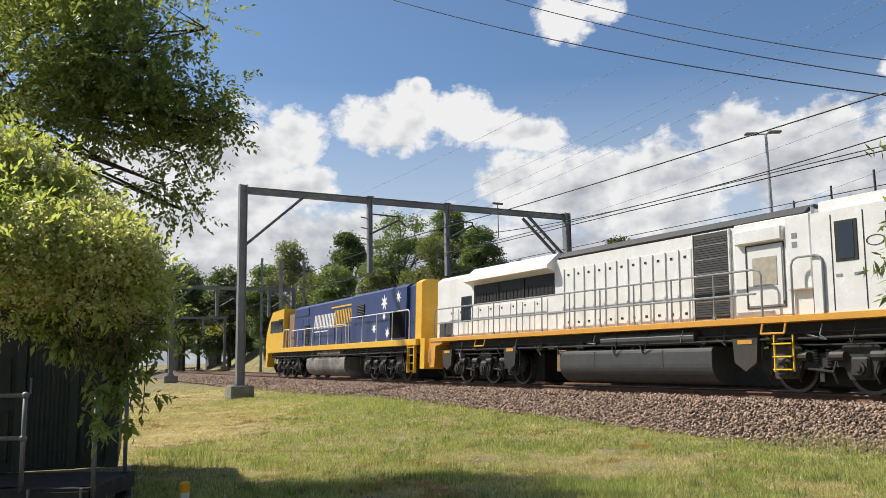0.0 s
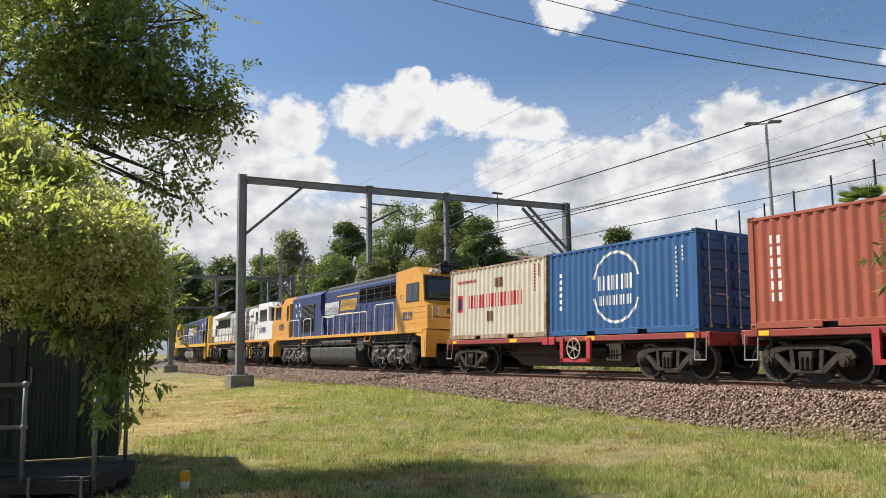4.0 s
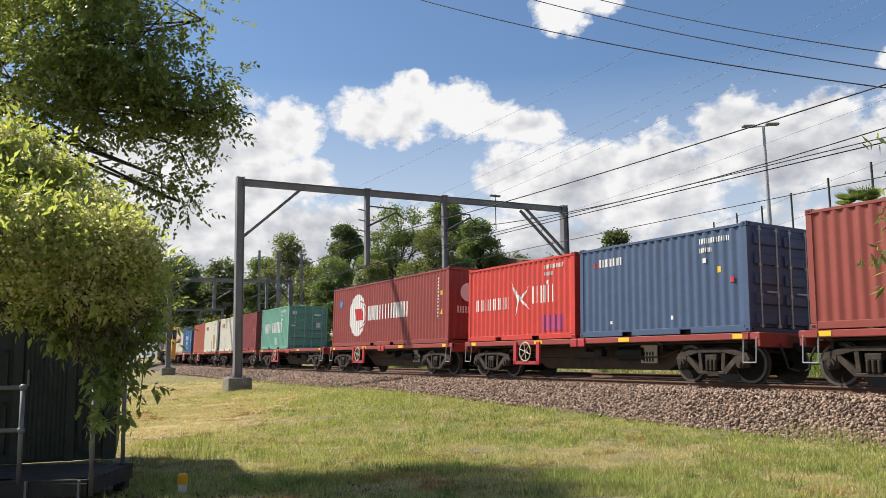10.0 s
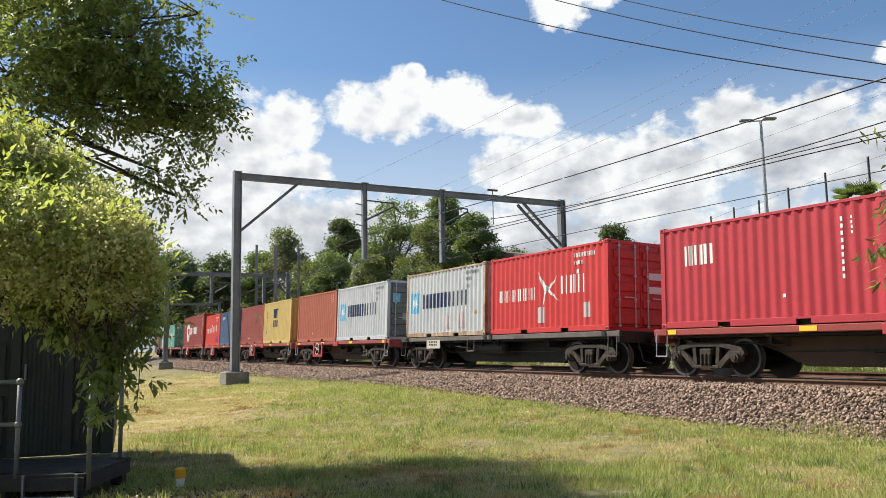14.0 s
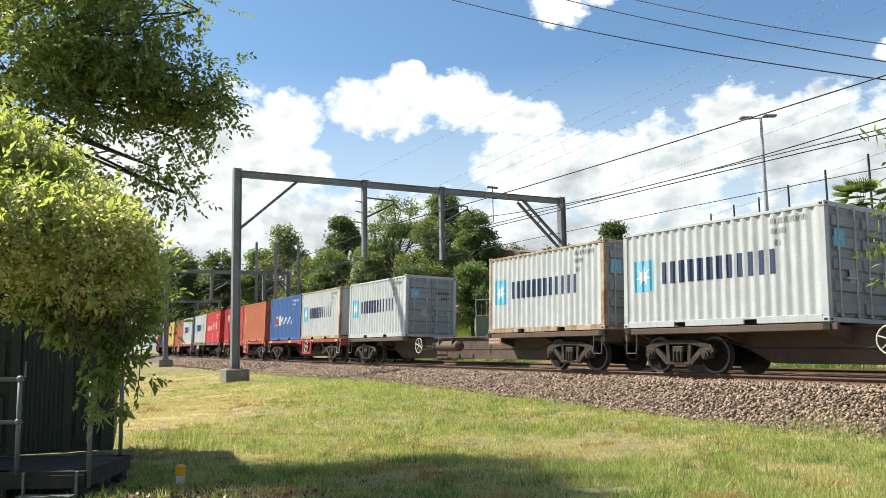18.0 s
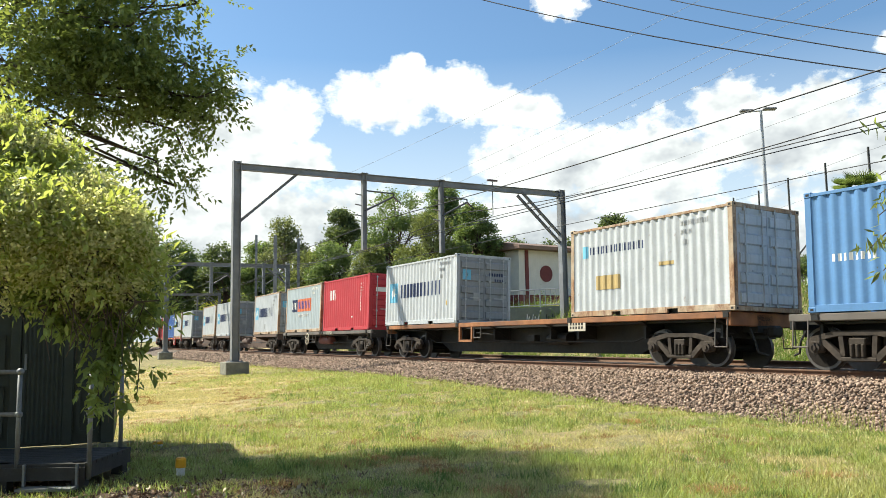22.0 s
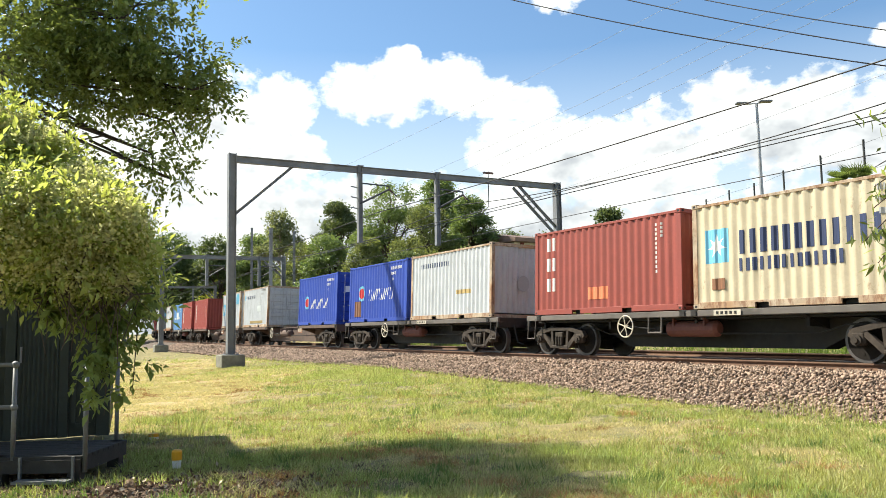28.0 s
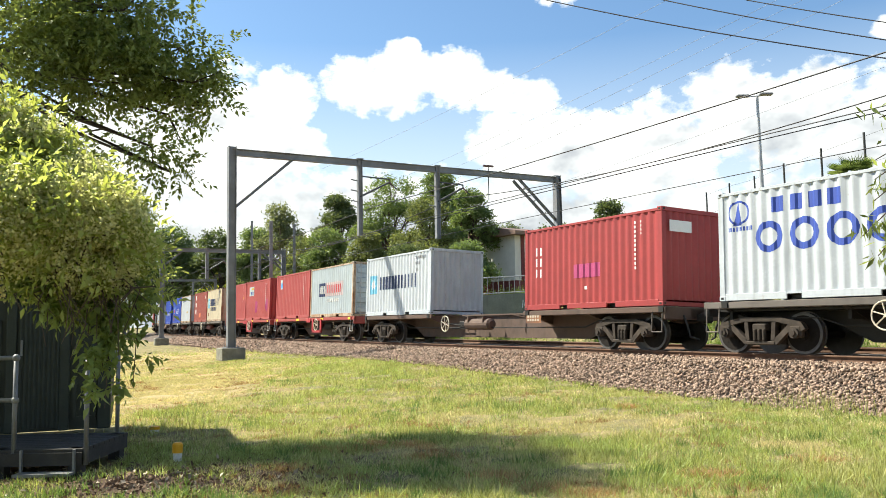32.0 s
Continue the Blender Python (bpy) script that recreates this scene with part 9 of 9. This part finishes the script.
def make_grass():
    rng = np.random.default_rng(51)
    x, y = sow(rng, 640000, 7.0, 34, 1.4)
    px, py = rng.normal(-8.2, 2.4, 60000), rng.normal(21, 5.5, 60000)
    s, u = line_frame(np.column_stack([px, py]))
    ok = (u > EDGE + 0.2) & (py > 13.7)
    x, y = np.concatenate([x, px[ok]]), np.concatenate([y, py[ok]])
    px, py = rng.normal(-12.5, 3.2, 50000), rng.normal(34, 7.5, 50000)
    s, u = line_frame(np.column_stack([px, py]))
    ok = (u > EDGE + 0.1) & (py > 26)
    x, y = np.concatenate([x, px[ok]]), np.concatenate([y, py[ok]])
    # tufts: blades crowd together in places and leave gaps in others
    keep = cells(x, y, 0.16, 4) + 0.6 * cells(x, y, 0.6, 5) + rng.normal(0, 0.5, len(x)) > -0.75
    x, y = x[keep], y[keep]
    dry = dryness(x, y) + rng.normal(0, 0.30, len(x))
    bare = np.exp(-(((x + 3.1) / 1.6) ** 2 + ((y - 8.4) / 1.1) ** 2))
    keep = rng.random(len(x)) > 1.15 * bare
    x, y, dry = x[keep], y[keep], dry[keep]
    far = 1 + np.clip((y - 12) / 14, 0, 1.6)
    g = dry < 0.5
    blades("lawn_grass", "short green mown grass", x[g], y[g], rng.uniform(0.03, 0.10, g.sum()) * (1 + 0.5 * cells(x[g], y[g], 0.45, 6) + 0.35 * cells(x[g], y[g], 0.13, 16)) * np.where(rng.random(g.sum()) < 0.05, 1.9, 1), 0.015 * far[g], GRASS_GREEN, rng, 0.8)
    dead = (cells(x, y, 0.22, 7) + 0.7 * cells(x, y, 1.1, 8) > 0.66) & (rng.random(len(x)) < 0.8)
    g = ~g & ~dead
    blades("dry_grass", "straw-coloured dry grass", x[g], y[g], rng.uniform(0.02, 0.07, g.sum()), 0.012 * far[g], GRASS_DRY, rng, 1.1)
    blades("dead_grass", "orange-brown dead clumps in the lawn", x[dead], y[dead], rng.uniform(0.02, 0.07, dead.sum()), 0.013 * far[dead], GRASS_BROWN, rng, 1.0)
    # coarse tufts that stand out of the lawn
    tx, ty = sow(rng, 150000, 7.0, 24, 1.4)
    g = (cells(tx, ty, 0.22, 14) + 0.5 * cells(tx, ty, 0.8, 15) > 0.62) & (dryness(tx, ty) < 0.7)
    tx, ty = tx[g], ty[g]
    blades("grass_tufts", "coarse dark green grass tufts in the lawn", tx, ty, rng.uniform(0.05, 0.15, len(tx)), 0.014 * (1 + np.clip((ty - 12) / 14, 0, 1.6)), GRASS_DARK, rng, 0.6)
    # raked heaps of orange-brown hay
    hx, hy = [], []
    for a, b in [(4.23, 9.24), (0.6, 8.61), (1.03, 7.93), (2.8, 8.47), (1.38, 7.64), (-1.13, 10.58), (-1.53, 10.63), (-0.3, 10.81), (-0.0, 9.88), (3.49, 15.04), (-1.77, 9.29)]:
        k = 420
        hx.append(rng.normal(a, 0.17, k))
        hy.append(rng.normal(b, 0.11, k))
    hx, hy = np.concatenate(hx), np.concatenate(hy)
    blades("hay_heaps", "orange-brown hay left in small heaps on the lawn", hx, hy, rng.uniform(0.04, 0.11, len(hx)), np.full(len(hx), 0.010), HAY, rng, 1.6)
    # tall seed grass at the foot of the ballast
    n = 3400
    tx = np.concatenate([rng.normal(7.6, 0.85, n), rng.normal(-4.2, 0.45, 150)])
    ty = np.concatenate([14.6 - (tx[:n] - 7.0) * 0.45 + rng.normal(0, 0.55, n), rng.normal(13.2, 0.7, 150)])
    s, u = line_frame(np.column_stack([tx, ty]))
    ok = (u > EDGE - 0.45) & ((tx > 6.15 + 0.3 * rng.normal(size=len(tx))) | (tx < 0))
    tx, ty = tx[ok], ty[ok]
    blades("tall_grass", "tall seeding grass at the foot of the ballast", tx, ty, rng.uniform(0.16, 0.50, len(tx)), np.full(len(tx), 0.011), GRASS_GREEN, rng, 0.4)
    blades("tall_straw", "tall dry grass stems", tx[::3] + 0.05, ty[::3], rng.uniform(0.2, 0.6, len(tx[::3])), np.full(len(tx[::3]), 0.007), GRASS_DRY, rng, 0.4)
    # weeds along the foot of the ballast
    n = 5000
    s = rng.uniform(-16, 30, n)
    u = EDGE + 0.1 + np.abs(rng.normal(0.05, 0.28, n))
    p = np.array([on_line(a, b)[:2] for a, b in zip(s, u)])
    blades("verge_grass", "ragged grass along the foot of the ballast", p[:, 0], p[:, 1], rng.uniform(0.04, 0.13, n), 0.010 + 0.010 * rng.random(n), GRASS_GREEN, rng, 0.5)
    # litter under the trees
    n = 2600
    lx, ly = rng.normal(-3.0, 1.1, n), rng.normal(8.7, 0.7, n)
    z = np.full(n, -0.735)
    c = np.column_stack([lx, ly, z])
    part_me = leaves_mesh("leaf_litter", c, 1, 0.01, 0.055, LITTER, rng, 0.0, 0.5)
    tagged(new("leaf_litter", part_me), "brown fallen leaves on bare soil", "leaf litter", kind="stuff")
    n = 260
    c = np.column_stack([rng.normal(-3.1, 1.1, n), rng.normal(8.6, 0.7, n), np.full(n, -0.725)])
    tagged(new("pale_chips", leaves_mesh("pale_chips", c, 1, 0.01, 0.06, CHIPS, rng, 0.0, 0.6)), "pale bark chips and stones on bare soil", "litter", kind="stuff")
    # weeds and bushes on the bank behind the line
    n = 60000
    s = rng.uniform(-24, 45, n)
    u = -rng.uniform(7.0, 13.5, n)
    p = np.array([on_line(a, b)[:2] for a, b in zip(s, u)])
    tall = np.clip(0.5 + 0.6 * cells(p[:, 0], p[:, 1], 1.3, 9), 0.15, 1.2)
    g = cells(p[:, 0], p[:, 1], 2.2, 10) + rng.normal(0, 0.5, n) < 0.35
    blades("bank_grass", "long rank grass on the bank behind the line", p[g, 0], p[g, 1], tall[g] * rng.uniform(0.35, 1.0, g.sum()), np.full(g.sum(), 0.03), WEED, rng, 0.45)
    blades("bank_straw", "long dry grass on the bank behind the line", p[~g, 0], p[~g, 1], tall[~g] * rng.uniform(0.35, 1.0, (~g).sum()), np.full((~g).sum(), 0.025), GRASS_DRY, rng, 0.45)
    n = 1500
    s = rng.uniform(-24, 34, n)
    u = -rng.uniform(7.2, 13.0, n)
    pts = []
    hs = ground_height(s, u)
    for a, b, hh in zip(s, u, hs):
        q = on_line(a, b)
        pts.append((q.x, q.y, hh + abs(rng.normal(0.12, 0.28))))
    tagged(new("bank_weeds", leaves_mesh("bank_weeds", pts, 26, 0.22, 0.11, WEED, rng, -0.3, 0.35)), "rank green weeds and long grass on the bank", "weeds", kind="stuff")


make_grass()


# ---- the train ----
def make_train():
    tpl = {}
    vehicles = []                                     # (object, run position, half bogie distance)
    vehicles.append((blue_loco_lead(tpl), 19.3, 7.0))
    vehicles.append((white_loco(tpl), -3.9, 6.7))
    vehicles.append((blue_loco_two_cabs(tpl), -25.2, 6.9))
    M, N, G, B, O = "maroon", "maroon_back", "grey", "brown", "rusty"
    plan = [(N, -43.5), (M, -57.2), (N, -70.93), (M, -84.65), (M, -98.36), (M, -112.05), (M, -125.81), (M, -139.40), ("plain", -153.6), (N, -167.92), (N, -181.5),
            (B, -198.17), (B, -217.44), (G, -234.5), (O, -252.0), (G, -269.4), (B, -286.6), (B, -306.0), (G, -323.0), (G, -337.9), (N, -352.0), (N, -365.7),
            (B, -382.6), (G, -399.7)]
    decks = {M: 1.17, N: 1.17, G: 1.19, "plain": 1.19, B: 1.14, O: 1.32}
    first, wagons = {}, []
    for kind, at in plan:
        if kind not in first:
            ob, bog = wagon(kind, decks[kind], tpl)
            first[kind] = (ob, bog)
        else:
            ob, bog = copy_thing(first[kind][0], Matrix()), first[kind][1]
        wagons.append((ob, at, bog, decks[kind]))
        vehicles.append((ob, at, bog))
    riders = []
    for off, k, box_ob in make_load():
        _, at, bog, deck = wagons[k]
        riders.append((box_ob, at, bog, Matrix.Translation((off - at, 0, deck + 0.01))))
    return vehicles, riders


VEHICLES, RIDERS = make_train()


def motions():
    """The train runs away along the line, gathering speed; its wheels roll while they pass by."""
    ticks = [i * 0.5 for i in range(65)]
    for ob, at, half in VEHICLES:
        walk(ob, [(t, ride(at + run(t), half)) for t in ticks])
        radius = 0.53 if half in (7.0, 6.7, 6.9) else 0.46
        for bogie in ob.children:
            if not bogie.name.startswith("bogie"):
                continue
            bx = bogie.matrix_basis.translation.x
            for w in bogie.children:
                if not w.name.startswith("wheelset"):
                    continue
                c = w.matrix_basis.translation.copy()
                near = [i / 30 for i in range(961) if -16 < at + bx + run(i / 30) < 22]
                if not near:
                    continue
                spin = [(t, Matrix.Translation(c) @ Matrix.Rotation(run(t) / radius, 4, 'Y')) for t in near]
                if near[0] > 0:
                    spin.insert(0, (0.0, spin[0][1]))
                if near[-1] < 32:
                    spin.append((32.0, spin[-1][1]))
                walk(w, spin)
    for ob, at, half, local in RIDERS:
        walk(ob, [(t, ride(at + run(t), half) @ local) for t in ticks])


motions()
